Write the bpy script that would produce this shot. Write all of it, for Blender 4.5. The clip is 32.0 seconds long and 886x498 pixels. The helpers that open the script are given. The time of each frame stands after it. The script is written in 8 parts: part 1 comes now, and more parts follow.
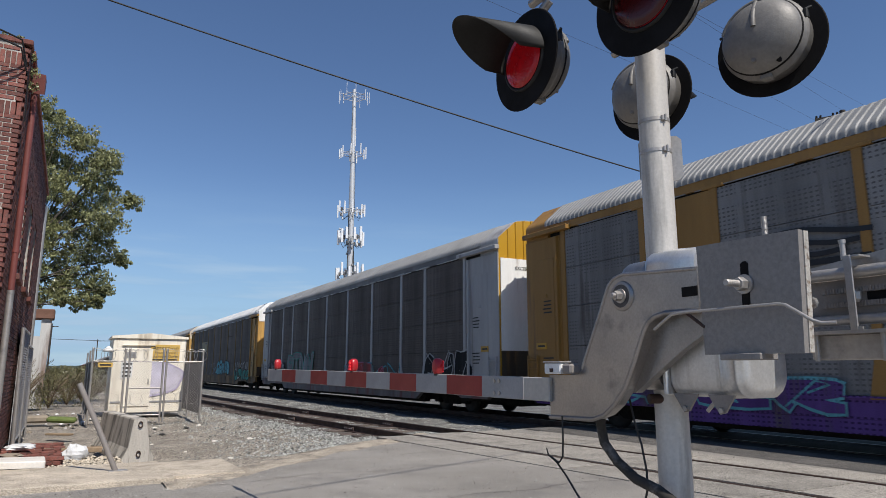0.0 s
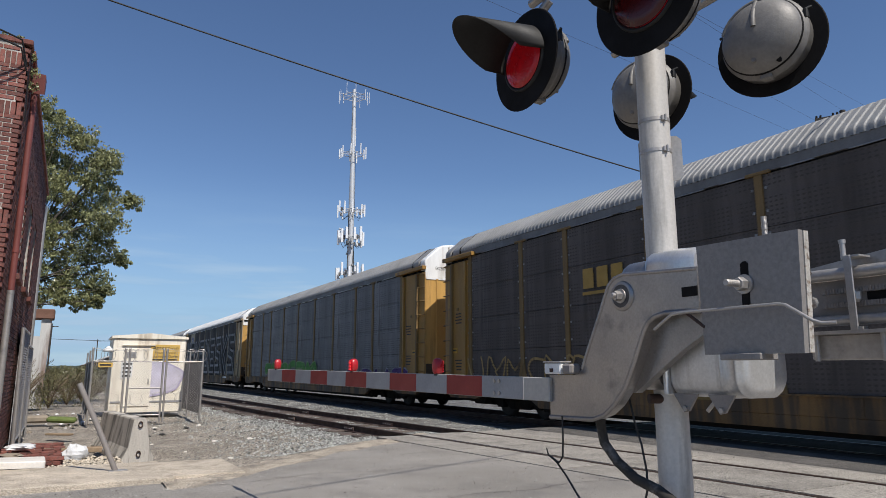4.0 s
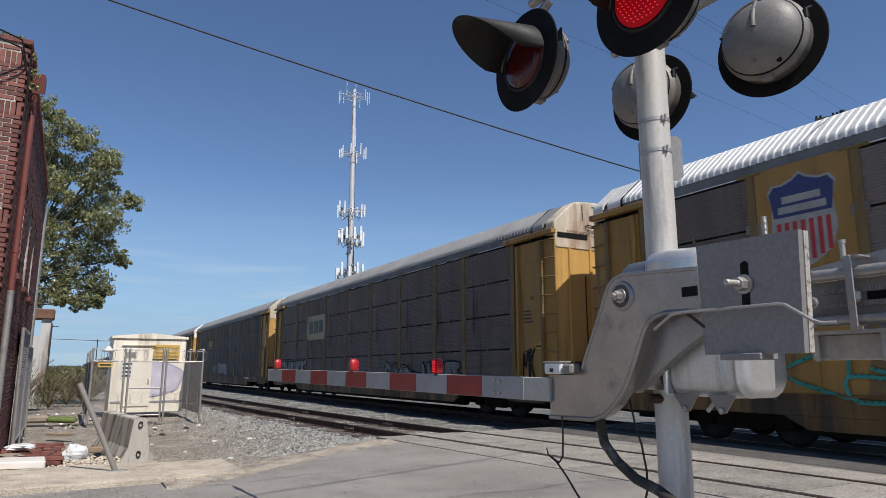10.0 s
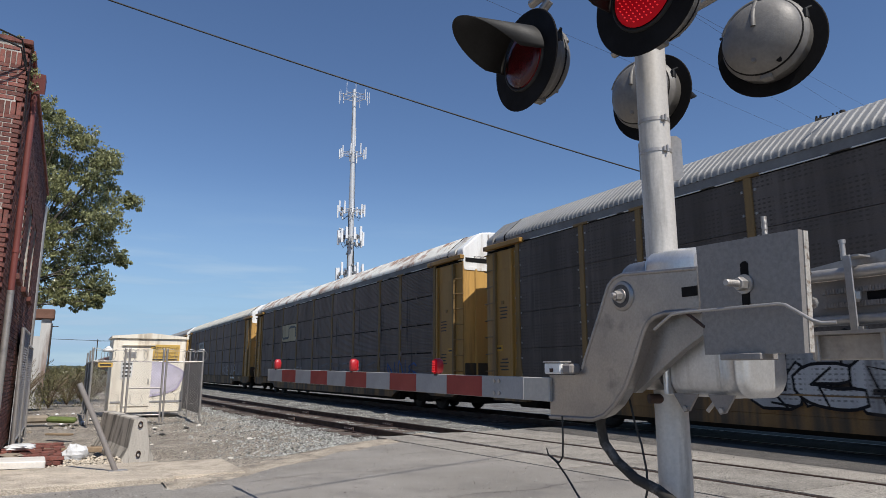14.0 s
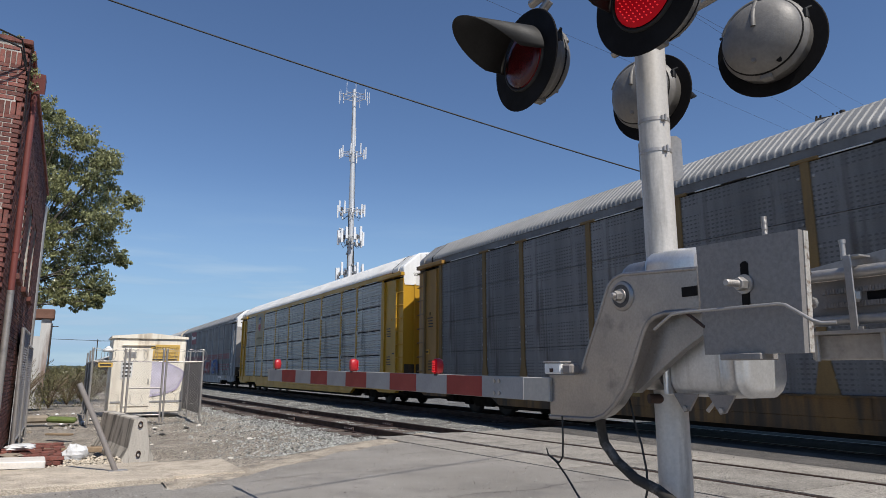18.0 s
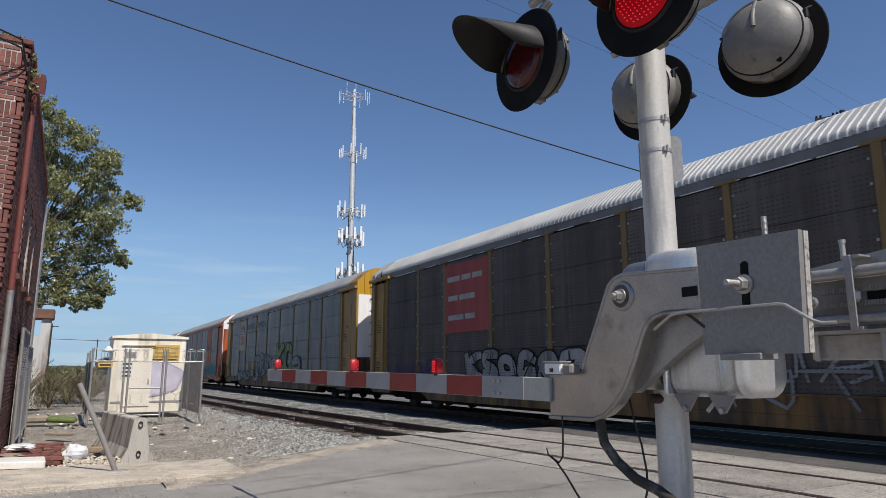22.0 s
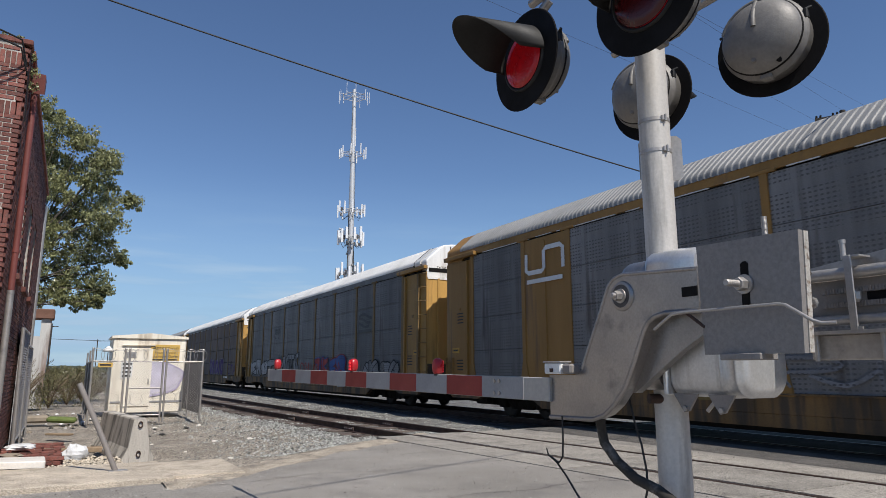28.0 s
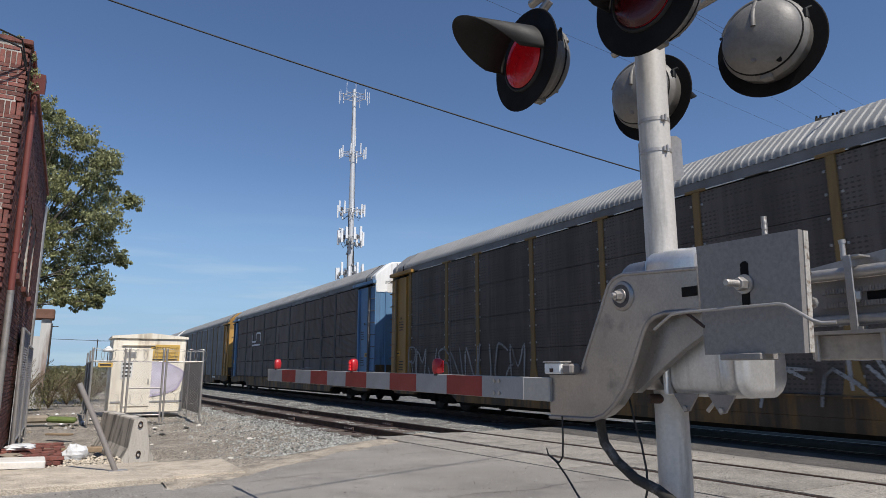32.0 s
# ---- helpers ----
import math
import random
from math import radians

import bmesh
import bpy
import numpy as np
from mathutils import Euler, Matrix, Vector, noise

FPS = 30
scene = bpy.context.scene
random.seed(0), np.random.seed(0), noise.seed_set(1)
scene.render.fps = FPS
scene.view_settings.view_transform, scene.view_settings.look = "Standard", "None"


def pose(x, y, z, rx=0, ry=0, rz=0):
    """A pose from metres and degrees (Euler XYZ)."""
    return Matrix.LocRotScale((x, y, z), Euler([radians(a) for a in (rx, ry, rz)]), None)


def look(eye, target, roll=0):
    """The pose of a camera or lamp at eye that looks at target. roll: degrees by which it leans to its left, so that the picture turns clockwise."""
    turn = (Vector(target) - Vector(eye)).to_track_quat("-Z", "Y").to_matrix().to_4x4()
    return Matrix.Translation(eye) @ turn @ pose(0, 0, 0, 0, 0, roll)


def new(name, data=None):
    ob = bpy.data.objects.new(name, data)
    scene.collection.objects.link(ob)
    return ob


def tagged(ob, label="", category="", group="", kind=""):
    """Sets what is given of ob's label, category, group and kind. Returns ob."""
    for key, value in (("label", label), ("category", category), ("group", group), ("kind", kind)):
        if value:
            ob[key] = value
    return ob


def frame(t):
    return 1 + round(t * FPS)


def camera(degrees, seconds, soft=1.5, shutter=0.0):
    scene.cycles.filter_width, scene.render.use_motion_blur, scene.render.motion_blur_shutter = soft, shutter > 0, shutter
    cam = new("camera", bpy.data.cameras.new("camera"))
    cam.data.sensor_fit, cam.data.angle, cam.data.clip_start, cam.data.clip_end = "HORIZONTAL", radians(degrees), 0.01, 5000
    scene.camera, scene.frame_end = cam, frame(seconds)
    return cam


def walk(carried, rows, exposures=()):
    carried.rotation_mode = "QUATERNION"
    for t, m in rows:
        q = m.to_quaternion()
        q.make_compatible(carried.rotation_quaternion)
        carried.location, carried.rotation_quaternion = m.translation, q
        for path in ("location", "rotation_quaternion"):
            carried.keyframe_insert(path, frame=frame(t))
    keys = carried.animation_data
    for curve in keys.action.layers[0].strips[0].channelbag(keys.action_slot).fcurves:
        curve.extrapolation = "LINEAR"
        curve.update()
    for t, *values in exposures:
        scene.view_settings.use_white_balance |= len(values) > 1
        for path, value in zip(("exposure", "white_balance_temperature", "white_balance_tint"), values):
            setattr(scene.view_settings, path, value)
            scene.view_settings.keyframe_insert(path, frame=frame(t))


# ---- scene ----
# ---------------------------------------------------------------- camera
YAW, PITCH, EYE = radians(29.558), radians(10.476), Vector((0, 0, 1.40))
AIM = Vector((math.sin(YAW) * math.cos(PITCH), math.cos(YAW) * math.cos(PITCH), math.sin(PITCH)))
cam = camera(68.1065, 32.0, soft=0.36, shutter=0.05)
walk(cam, [(0.0, look(EYE, EYE + AIM)), (32.0, look(EYE, EYE + AIM))])

# ---------------------------------------------------------------- light
SUN_UP = radians(53.0)
world = bpy.data.worlds.new("sky")
scene.world = world
world.use_nodes = True
wn = world.node_tree.nodes
sky = wn.new("ShaderNodeTexSky")
sky.sky_type = "NISHITA"
sky.sun_disc = False
sky.sun_elevation, sky.sun_rotation = SUN_UP, math.pi - 0.083
sky.altitude, sky.air_density, sky.dust_density, sky.ozone_density = 300, 1.0, 0.0, 3.0
wn["Background"].inputs["Strength"].default_value = 0.088
wl = world.node_tree.links
where = wn.new("ShaderNodeTexCoord")
axes = wn.new("ShaderNodeSeparateXYZ")
wl.new(where.outputs["Generated"], axes.inputs[0])
low = wn.new("ShaderNodeMapRange")   # pale blue haze towards the horizon
for i, v in zip((1, 2, 3, 4), (0.0, 0.30, 0.92, 0.0)):
    low.inputs[i].default_value = v
low.interpolation_type = "SMOOTHSTEP"
wl.new(axes.outputs["Z"], low.inputs[0])
hazed = wn.new("ShaderNodeMix")
hazed.data_type = "RGBA"
tinted = wn.new("ShaderNodeMix")
tinted.data_type, tinted.blend_type = "RGBA", "MULTIPLY"
tinted.inputs[0].default_value = 1.0
tinted.inputs[7].default_value = (0.97, 1.06, 1.21, 1)
wl.new(sky.outputs[0], tinted.inputs[6])
stretch = wn.new("ShaderNodeMapping")
stretch.inputs["Scale"].default_value = (1.0, 1.0, 9.0)
wl.new(where.outputs["Generated"], stretch.inputs[0])
wisp = wn.new("ShaderNodeTexNoise")  # thin streaks of cloud
wisp.inputs["Scale"].default_value, wisp.inputs["Detail"].default_value = 4.0, 7.0
wl.new(stretch.outputs[0], wisp.inputs["Vector"])
thin = wn.new("ShaderNodeMapRange")
for i, v in zip((1, 2, 3, 4), (0.42, 0.74, 0.80, 1.35)):
    thin.inputs[i].default_value = v
wl.new(wisp.outputs["Fac"], thin.inputs[0])
amount = wn.new("ShaderNodeMath")
amount.operation = "MULTIPLY"
wl.new(low.outputs[0], amount.inputs[0])
wl.new(thin.outputs[0], amount.inputs[1])
wl.new(amount.outputs[0], hazed.inputs[0])
wl.new(tinted.outputs[2], hazed.inputs[6])
hazed.inputs[7].default_value = (3.4, 5.45, 7.8, 1)
veil = wn.new("ShaderNodeMapRange")   # thin white cloud low in the sky
for i, v in zip((1, 2, 3, 4), (0.50, 0.72, 0.0, 0.55)):
    veil.inputs[i].default_value = v
wl.new(wisp.outputs["Fac"], veil.inputs[0])
near_low = wn.new("ShaderNodeMapRange")
for i, v in zip((1, 2, 3, 4), (0.06, 0.24, 1.0, 0.0)):
    near_low.inputs[i].default_value = v
near_low.interpolation_type = "SMOOTHSTEP"
wl.new(axes.outputs["Z"], near_low.inputs[0])
cover = wn.new("ShaderNodeMath")
cover.operation = "MULTIPLY"
wl.new(veil.outputs[0], cover.inputs[0])
wl.new(near_low.outputs[0], cover.inputs[1])
clouded = wn.new("ShaderNodeMix")
clouded.data_type = "RGBA"
wl.new(cover.outputs[0], clouded.inputs[0])
wl.new(hazed.outputs[2], clouded.inputs[6])
clouded.inputs[7].default_value = (7.0, 8.2, 9.4, 1)
wl.new(clouded.outputs[2], wn["Background"].inputs["Color"])
lamp = bpy.data.lights.new("sun", "SUN")
lamp.energy, lamp.angle, lamp.color = 5.0, radians(0.53), (1.0, 0.95, 0.88)
sun = new("sun", lamp)
sun.matrix_world = look((0, 0, 60), Vector((0, 0, 60)) - Vector((0.05, -math.cos(SUN_UP), math.sin(SUN_UP))))
scene.view_settings.exposure = 0.0


# ---------------------------------------------------------------- mesh helpers
class Geo:
    """Collects vertices and faces of one mesh."""

    def __init__(self):
        self.v, self.f, self.s = [], [], []

    def add(self, vs, fs, smooth=False, m=None):
        n = len(self.v)
        if m is not None:
            vs = [tuple(m @ Vector(p)) for p in vs]
        self.v.extend(vs)
        self.f.extend([tuple(i + n for i in q) for q in fs])
        self.s.extend([smooth] * len(fs))
        return self

    def box(self, c, s, ch=0.0, m=None):
        x, y, z = (a / 2 for a in s)
        if ch <= 0:
            vs = [(c[0] + i * x, c[1] + j * y, c[2] + k * z) for i in (-1, 1) for j in (-1, 1) for k in (-1, 1)]
            fs = [(0, 1, 3, 2), (4, 6, 7, 5), (0, 4, 5, 1), (2, 3, 7, 6), (0, 2, 6, 4), (1, 5, 7, 3)]
            return self.add(vs, fs, m=m)
        vs, at = [], {}
        for i in (-1, 1):
            for j in (-1, 1):
                for k in (-1, 1):
                    for a in range(3):
                        d = [x - ch, y - ch, z - ch]
                        d[a] += ch
                        at[i, j, k, a] = len(vs)
                        vs.append((c[0] + i * d[0], c[1] + j * d[1], c[2] + k * d[2]))
        fs = []
        for sg in (-1, 1):
            q = [(-1, -1), (1, -1), (1, 1), (-1, 1)]
            o = q if sg > 0 else q[::-1]
            fs.append([at[sg, a, b, 0] for a, b in o])
            fs.append([at[b, sg, a, 1] for a, b in o])
            fs.append([at[a, b, sg, 2] for a, b in o])
            for tg in (-1, 1):
                o2 = (-1, 1) if sg * tg > 0 else (1, -1)
                fs.append([at[sg, tg, o2[0], 0], at[sg, tg, o2[0], 1], at[sg, tg, o2[1], 1], at[sg, tg, o2[1], 0]])
                fs.append([at[o2[0], sg, tg, 1], at[o2[0], sg, tg, 2], at[o2[1], sg, tg, 2], at[o2[1], sg, tg, 1]])
                fs.append([at[tg, o2[0], sg, 2], at[tg, o2[0], sg, 0], at[tg, o2[1], sg, 0], at[tg, o2[1], sg, 2]])
        for i in (-1, 1):
            for j in (-1, 1):
                for k in (-1, 1):
                    t = [at[i, j, k, a] for a in range(3)]
                    fs.append(t if i * j * k > 0 else t[::-1])
        return self.add(vs, fs, m=m)

    def tube(self, pts, r, n=10, caps=True, m=None, r2=None):
        pts = [Vector(p) for p in pts]
        vs, fs = [], []
        side = None
        for i, p in enumerate(pts):
            d = (pts[min(i + 1, len(pts) - 1)] - pts[max(i - 1, 0)]).normalized()
            if side is None:
                side = d.orthogonal().normalized()
            side = (side - d * side.dot(d)).normalized()
            other = d.cross(side)
            q = r if r2 is None else r + (r2 - r) * i / (len(pts) - 1)
            for k in range(n):
                a = 2 * math.pi * k / n
                vs.append(tuple(p + side * math.cos(a) * q + other * math.sin(a) * q))
        for i in range(len(pts) - 1):
            for k in range(n):
                fs.append((i * n + k, i * n + (k + 1) % n, (i + 1) * n + (k + 1) % n, (i + 1) * n + k))
        self.add(vs, fs, n > 5, m)
        if caps:
            self.add(vs[:n], [tuple(range(n))[::-1]], False, m)
            self.add(vs[-n:], [tuple(range(n))], False, m)
        return self

    def lathe(self, prof, n=24, m=None, smooth=True):
        """prof: (along x, radius) from back to front, turned about local x."""
        vs = [(a, r * math.cos(2 * math.pi * k / n), r * math.sin(2 * math.pi * k / n)) for a, r in prof for k in range(n)]
        fs = [(i * n + k, i * n + (k + 1) % n, (i + 1) * n + (k + 1) % n, (i + 1) * n + k)
              for i in range(len(prof) - 1) for k in range(n)]
        self.add(vs, fs, smooth, m)
        for i, o in ((0, -1), (len(prof) - 1, 1)):
            if prof[i][1] > 1e-4:
                self.add(vs[i * n:i * n + n], [tuple(range(n))[::o]], False, m)
        return self

    def prism(self, poly, axis, a, b, m=None):
        """Extrudes an outline in the two other axes from a to b along axis."""
        def put(u, v, w):
            q = [u, v]
            q.insert(axis, w)
            return tuple(q)
        area = sum(poly[i - 1][0] * poly[i][1] - poly[i][0] * poly[i - 1][1] for i in range(len(poly)))
        if (area > 0) == (axis == 1):
            poly = poly[::-1]
        n = len(poly)
        vs = [put(u, v, a) for u, v in poly] + [put(u, v, b) for u, v in poly]
        fs = [tuple(range(n))[::-1], tuple(range(n, 2 * n))] + [(i, (i + 1) % n, n + (i + 1) % n, n + i) for i in range(n)]
        if b < a:
            fs = [q[::-1] for q in fs]
        return self.add(vs, fs, m=m)

    def grid(self, xs, ys, fn, smooth=True):
        nx, ny = len(xs), len(ys)
        vs = [fn(x, y) for x in xs for y in ys]
        fs = [(i * ny + j, (i + 1) * ny + j, (i + 1) * ny + j + 1, i * ny + j + 1) for i in range(nx - 1) for j in range(ny - 1)]
        return self.add(vs, fs, smooth)

    def ribbon(self, pts, w, put, closed=False):
        """A flat stroke of width w along 2D points, laid out by put(u, v)."""
        P = [Vector((p[0], p[1])) for p in pts]
        n = len(P)
        vs = []
        for i in range(n):
            a = P[(i - 1) % n] if closed or i > 0 else P[i]
            b = P[(i + 1) % n] if closed or i < n - 1 else P[i]
            d = (b - a)
            d = d.normalized() if d.length > 1e-9 else Vector((1, 0))
            q = Vector((-d.y, d.x)) * w / 2
            vs += [put(*(P[i] - q)), put(*(P[i] + q))]
        fs = [(2 * i, 2 * ((i + 1) % n), 2 * ((i + 1) % n) + 1, 2 * i + 1) for i in range(n if closed else n - 1)]
        return self.add(vs, fs)

    def mesh(self, name, mat):
        me = bpy.data.meshes.new(name)
        me.from_pydata(self.v, [], self.f)
        me.polygons.foreach_set("use_smooth", self.s)
        if mat is not None:
            me.materials.append(mat)
        me.update()
        return me


def part(name, geo, mat, parent, label="", m=None):
    """Links one mesh under a thing or a part. geo: a Geo, or a mesh that is shared."""
    shared = not isinstance(geo, Geo)
    ob = new(name, geo if shared else geo.mesh(name, mat))
    if shared and mat is not None and geo.materials[0] != mat:
        ob.material_slots[0].link = "OBJECT"
        ob.material_slots[0].material = mat
    ob.parent = parent
    if m is not None:
        ob.matrix_local = m
    if label:
        ob["label"] = label
    return ob


def thing(name, label, category, m=None, group="", kind="", geo=None, mat=None):
    ob = new(name, geo.mesh(name, mat) if geo else None)
    if m is not None:
        ob.matrix_world = m
    return tagged(ob, label, category, group, kind)


def words(text, size, mat, name, parent, m, width=None, label=""):
    """Flat lettering; local x runs along the line, local y up."""
    cu = bpy.data.curves.new(name, "FONT")
    cu.body, cu.size, cu.align_x, cu.align_y, cu.extrude = text, size, "CENTER", "CENTER", 0.001
    tmp = bpy.data.objects.new(name, cu)
    scene.collection.objects.link(tmp)
    bpy.context.view_layer.update()
    me = bpy.data.meshes.new_from_object(tmp.evaluated_get(bpy.context.evaluated_depsgraph_get()))
    bpy.data.objects.remove(tmp)
    if width:
        w = max(v.co.x for v in me.vertices) - min(v.co.x for v in me.vertices)
        for v in me.vertices:
            v.co.x *= width / w
    me.materials.clear()
    me.materials.append(mat)
    ob = new(name, me)
    ob.parent = parent
    ob.matrix_local = m
    if label:
        ob["label"] = label
    return ob


SIDE_W = Matrix(((0, 0, -1, 0), (-1, 0, 0, 0), (0, 1, 0, 0), (0, 0, 0, 1)))  # lettering that faces -x
FRONT_W = Matrix(((1, 0, 0, 0), (0, 0, -1, 0), (0, 1, 0, 0), (0, 0, 0, 1)))  # lettering that faces -y


# ---------------------------------------------------------------- materials
def material(name, base, rough=0.6, metal=0.0, dark=0.7, scale=(3.0, 40.0), streak=False, bump=0.15, bscale=None,
             rand=0.0, tint=None, spots=None, gen=False, spec=0.5, grain=None):
    """Base colour broken by two sizes of noise, with relief. tint: a stain colour; spots: its amount."""
    mt = bpy.data.materials.new(name)
    mt.use_nodes = True
    nt = mt.node_tree
    N, L = nt.nodes, nt.links
    bs = N["Principled BSDF"]
    bs.inputs["Roughness"].default_value, bs.inputs["Metallic"].default_value = rough, metal
    bs.inputs["Specular IOR Level"].default_value = spec
    tc = N.new("ShaderNodeTexCoord")
    mp = N.new("ShaderNodeMapping")
    L.new(tc.outputs["Object"], mp.inputs["Vector"])
    if streak:
        mp.inputs["Scale"].default_value = (1, 1, 0.12)

    def nz(sc, det, vec):
        t = N.new("ShaderNodeTexNoise")
        t.inputs["Scale"].default_value, t.inputs["Detail"].default_value, t.inputs["Roughness"].default_value = sc, det, 0.62
        L.new(vec, t.inputs["Vector"])
        return t.outputs["Fac"]

    def remap(sock, a, b, c, d):
        r = N.new("ShaderNodeMapRange")
        for k, v in zip((1, 2, 3, 4), (a, b, c, d)):
            r.inputs[k].default_value = v
        L.new(sock, r.inputs[0])
        return r.outputs[0]

    def mul(a, b):
        q = N.new("ShaderNodeMath")
        q.operation = "MULTIPLY"
        L.new(a, q.inputs[0])
        L.new(b, q.inputs[1])
        return q.outputs[0]

    big = nz(scale[0], 5, mp.outputs[0])
    fine = nz(scale[1], 3, tc.outputs["Object"])
    val = mul(remap(big, 0.3, 0.72, dark, 1.08), remap(fine, 0.42 if grain else 0.3, 0.58 if grain else 0.7, grain or 0.5 + dark / 2, 2.0 - grain if grain else 1.05))
    if rand:
        oi = N.new("ShaderNodeObjectInfo")
        val = mul(val, remap(oi.outputs["Random"], 0, 1, 1 - rand, 1 + rand * 0.6))
    if gen:
        ge = N.new("ShaderNodeNewGeometry")
        val = mul(val, remap(ge.outputs["Random Per Island"], 0, 1, 1 - gen, 1 + gen * 0.6))
    col = N.new("ShaderNodeMix")
    col.data_type = "RGBA"
    col.inputs[6].default_value = (*base, 1)
    col.inputs[7].default_value = (*(tint or base), 1)
    if tint:
        st = nz(scale[0] * 1.7, 6, mp.outputs[0])
        lo = 0.62 - (spots or 0.1)
        L.new(remap(st, lo, lo + 0.14, 0, 0.85), col.inputs[0])
    else:
        col.inputs[0].default_value = 0
    mx = N.new("ShaderNodeVectorMath")
    mx.operation = "SCALE"
    L.new(col.outputs[2], mx.inputs[0])
    L.new(val, mx.inputs[3])
    L.new(mx.outputs[0], bs.inputs["Base Color"])
    L.new(remap(big, 0.3, 0.7, min(1, rough * 1.15), rough * 0.85), bs.inputs["Roughness"])
    if bump:
        bp = N.new("ShaderNodeBump")
        bp.inputs["Strength"].default_value, bp.inputs["Distance"].default_value = bump, 0.02
        L.new(nz(bscale or scale[1], 4, tc.outputs["Object"]), bp.inputs["Height"])
        L.new(bp.outputs[0], bs.inputs["Normal"])
    return mt


def perforated(name, base, rough, metal, dark, hole=0.15):
    """Steel sheet with rows of punched holes in bands."""
    mt = material(name, base, rough, metal, dark, (1.3, 60), streak=True, bump=0.05, rand=0.18, tint=(0.10, 0.085, 0.075), spots=0.08, spec=0.15)
    nt = mt.node_tree
    N, L = nt.nodes, nt.links
    bs = N["Principled BSDF"]
    tc = N.new("ShaderNodeTexCoord")
    sp = N.new("ShaderNodeSeparateXYZ")
    L.new(tc.outputs["Object"], sp.inputs[0])

    def op(kind, a, b=None):
        q = N.new("ShaderNodeMath")
        q.operation = kind
        for i, s in enumerate((a, b)):
            if isinstance(s, (int, float)):
                q.inputs[i].default_value = s
            elif s is not None:
                L.new(s, q.inputs[i])
        return q.outputs[0]

    def wave(s, per, off=0.0):
        return op("ABSOLUTE", op("SUBTRACT", op("FRACT", op("ADD", op("MULTIPLY", s, 1 / per), off)), 0.5))

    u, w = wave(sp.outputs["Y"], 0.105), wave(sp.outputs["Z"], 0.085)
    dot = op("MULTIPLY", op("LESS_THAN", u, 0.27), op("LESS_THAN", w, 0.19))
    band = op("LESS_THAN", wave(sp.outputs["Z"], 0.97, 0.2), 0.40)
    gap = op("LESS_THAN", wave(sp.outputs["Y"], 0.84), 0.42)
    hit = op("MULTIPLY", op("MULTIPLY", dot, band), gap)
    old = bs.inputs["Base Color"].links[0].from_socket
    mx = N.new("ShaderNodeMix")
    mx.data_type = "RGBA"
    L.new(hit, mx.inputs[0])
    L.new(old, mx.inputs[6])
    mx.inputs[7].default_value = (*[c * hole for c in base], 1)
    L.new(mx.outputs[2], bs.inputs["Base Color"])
    return mt


def plain(name, base, rough=0.5, metal=0.0, emit=0.0, alpha=None):
    mt = bpy.data.materials.new(name)
    mt.use_nodes = True
    bs = mt.node_tree.nodes["Principled BSDF"]
    bs.inputs["Base Color"].default_value = (*base, 1)
    bs.inputs["Roughness"].default_value, bs.inputs["Metallic"].default_value = rough, metal
    if emit:
        bs.inputs["Emission Color"].default_value = (*base, 1)
        bs.inputs["Emission Strength"].default_value = emit
    return mt


ASPHALT = material("asphalt", (0.285, 0.262, 0.232), 0.9, 0, 0.70, (0.5, 60), bump=0.5, bscale=70, tint=(0.20, 0.185, 0.168), spots=0.1, grain=0.6)
INFILL = material("aged_asphalt", (0.125, 0.115, 0.105), 0.9, 0, 0.65, (0.7, 75), bump=0.9, bscale=90, tint=(0.10, 0.093, 0.087), spots=0.12, grain=0.25)
# ground under the train: its deep shade is painted in as near-black
UNDERTRAIN_SHADE = material("undertrain_shade", (0.055, 0.052, 0.049), 0.9, 0, 0.6, (0.8, 75), bump=0.8, bscale=90, tint=(0.04, 0.038, 0.036), spots=0.14, grain=0.55)
CONCRETE = material("crossing_concrete", (0.315, 0.288, 0.25), 0.85, 0, 0.72, (1.2, 60), bump=0.3, bscale=90, grain=0.5, tint=(0.2, 0.18, 0.155), spots=0.1, rand=0.12)
WALKWAY = material("pavement_concrete", (0.53, 0.455, 0.36), 0.9, 0, 0.66, (1.5, 60), grain=0.7, bump=0.4, bscale=80, tint=(0.30, 0.255, 0.20), spots=0.09)
DIRT = material("dirt", (0.30, 0.262, 0.215), 0.95, 0, 0.6, (0.8, 34), bump=1.0, bscale=45, tint=(0.23, 0.195, 0.155), spots=0.14, grain=0.2)
BALLAST = material("ballast", (0.17, 0.166, 0.155), 0.9, 0, 0.5, (1.0, 38), bump=1.0, bscale=36, tint=(0.11, 0.095, 0.08), spots=0.12, grain=0.2)
SAND = material("sand_dust", (0.48, 0.41, 0.32), 0.95, 0, 0.6, (1.5, 60), grain=0.6, bump=0.8, bscale=70, tint=(0.25, 0.215, 0.175), spots=0.14)
LOTSTONE = material("lot_stone", (0.36, 0.325, 0.275), 0.9, 0, 0.7, (5, 60), bump=0.2, gen=0.6)
STONE = material("stone", (0.36, 0.36, 0.335), 0.85, 0, 0.7, (5, 60), bump=0.2, gen=0.85)
RAILSIDE = material("rusty_rail", (0.085, 0.05, 0.038), 0.75, 0.3, 0.6, (4, 60), bump=0.2)
RUSTHEAD = material("rusty_rail_head", (0.06, 0.042, 0.034), 0.6, 0.3, 0.6, (5, 60), bump=0.1)
JOINT = material("joint_rust", (0.20, 0.13, 0.105), 0.8, 0.1, 0.6, (5, 60), bump=0.1)
RAILTOP = material("rail_head", (0.28, 0.26, 0.25), 0.35, 0.8, 0.7, (4, 60), bump=0.05)
TIE = material("tie_wood", (0.115, 0.088, 0.074), 0.9, 0, 0.5, (6, 50), bump=0.5, rand=0.3)
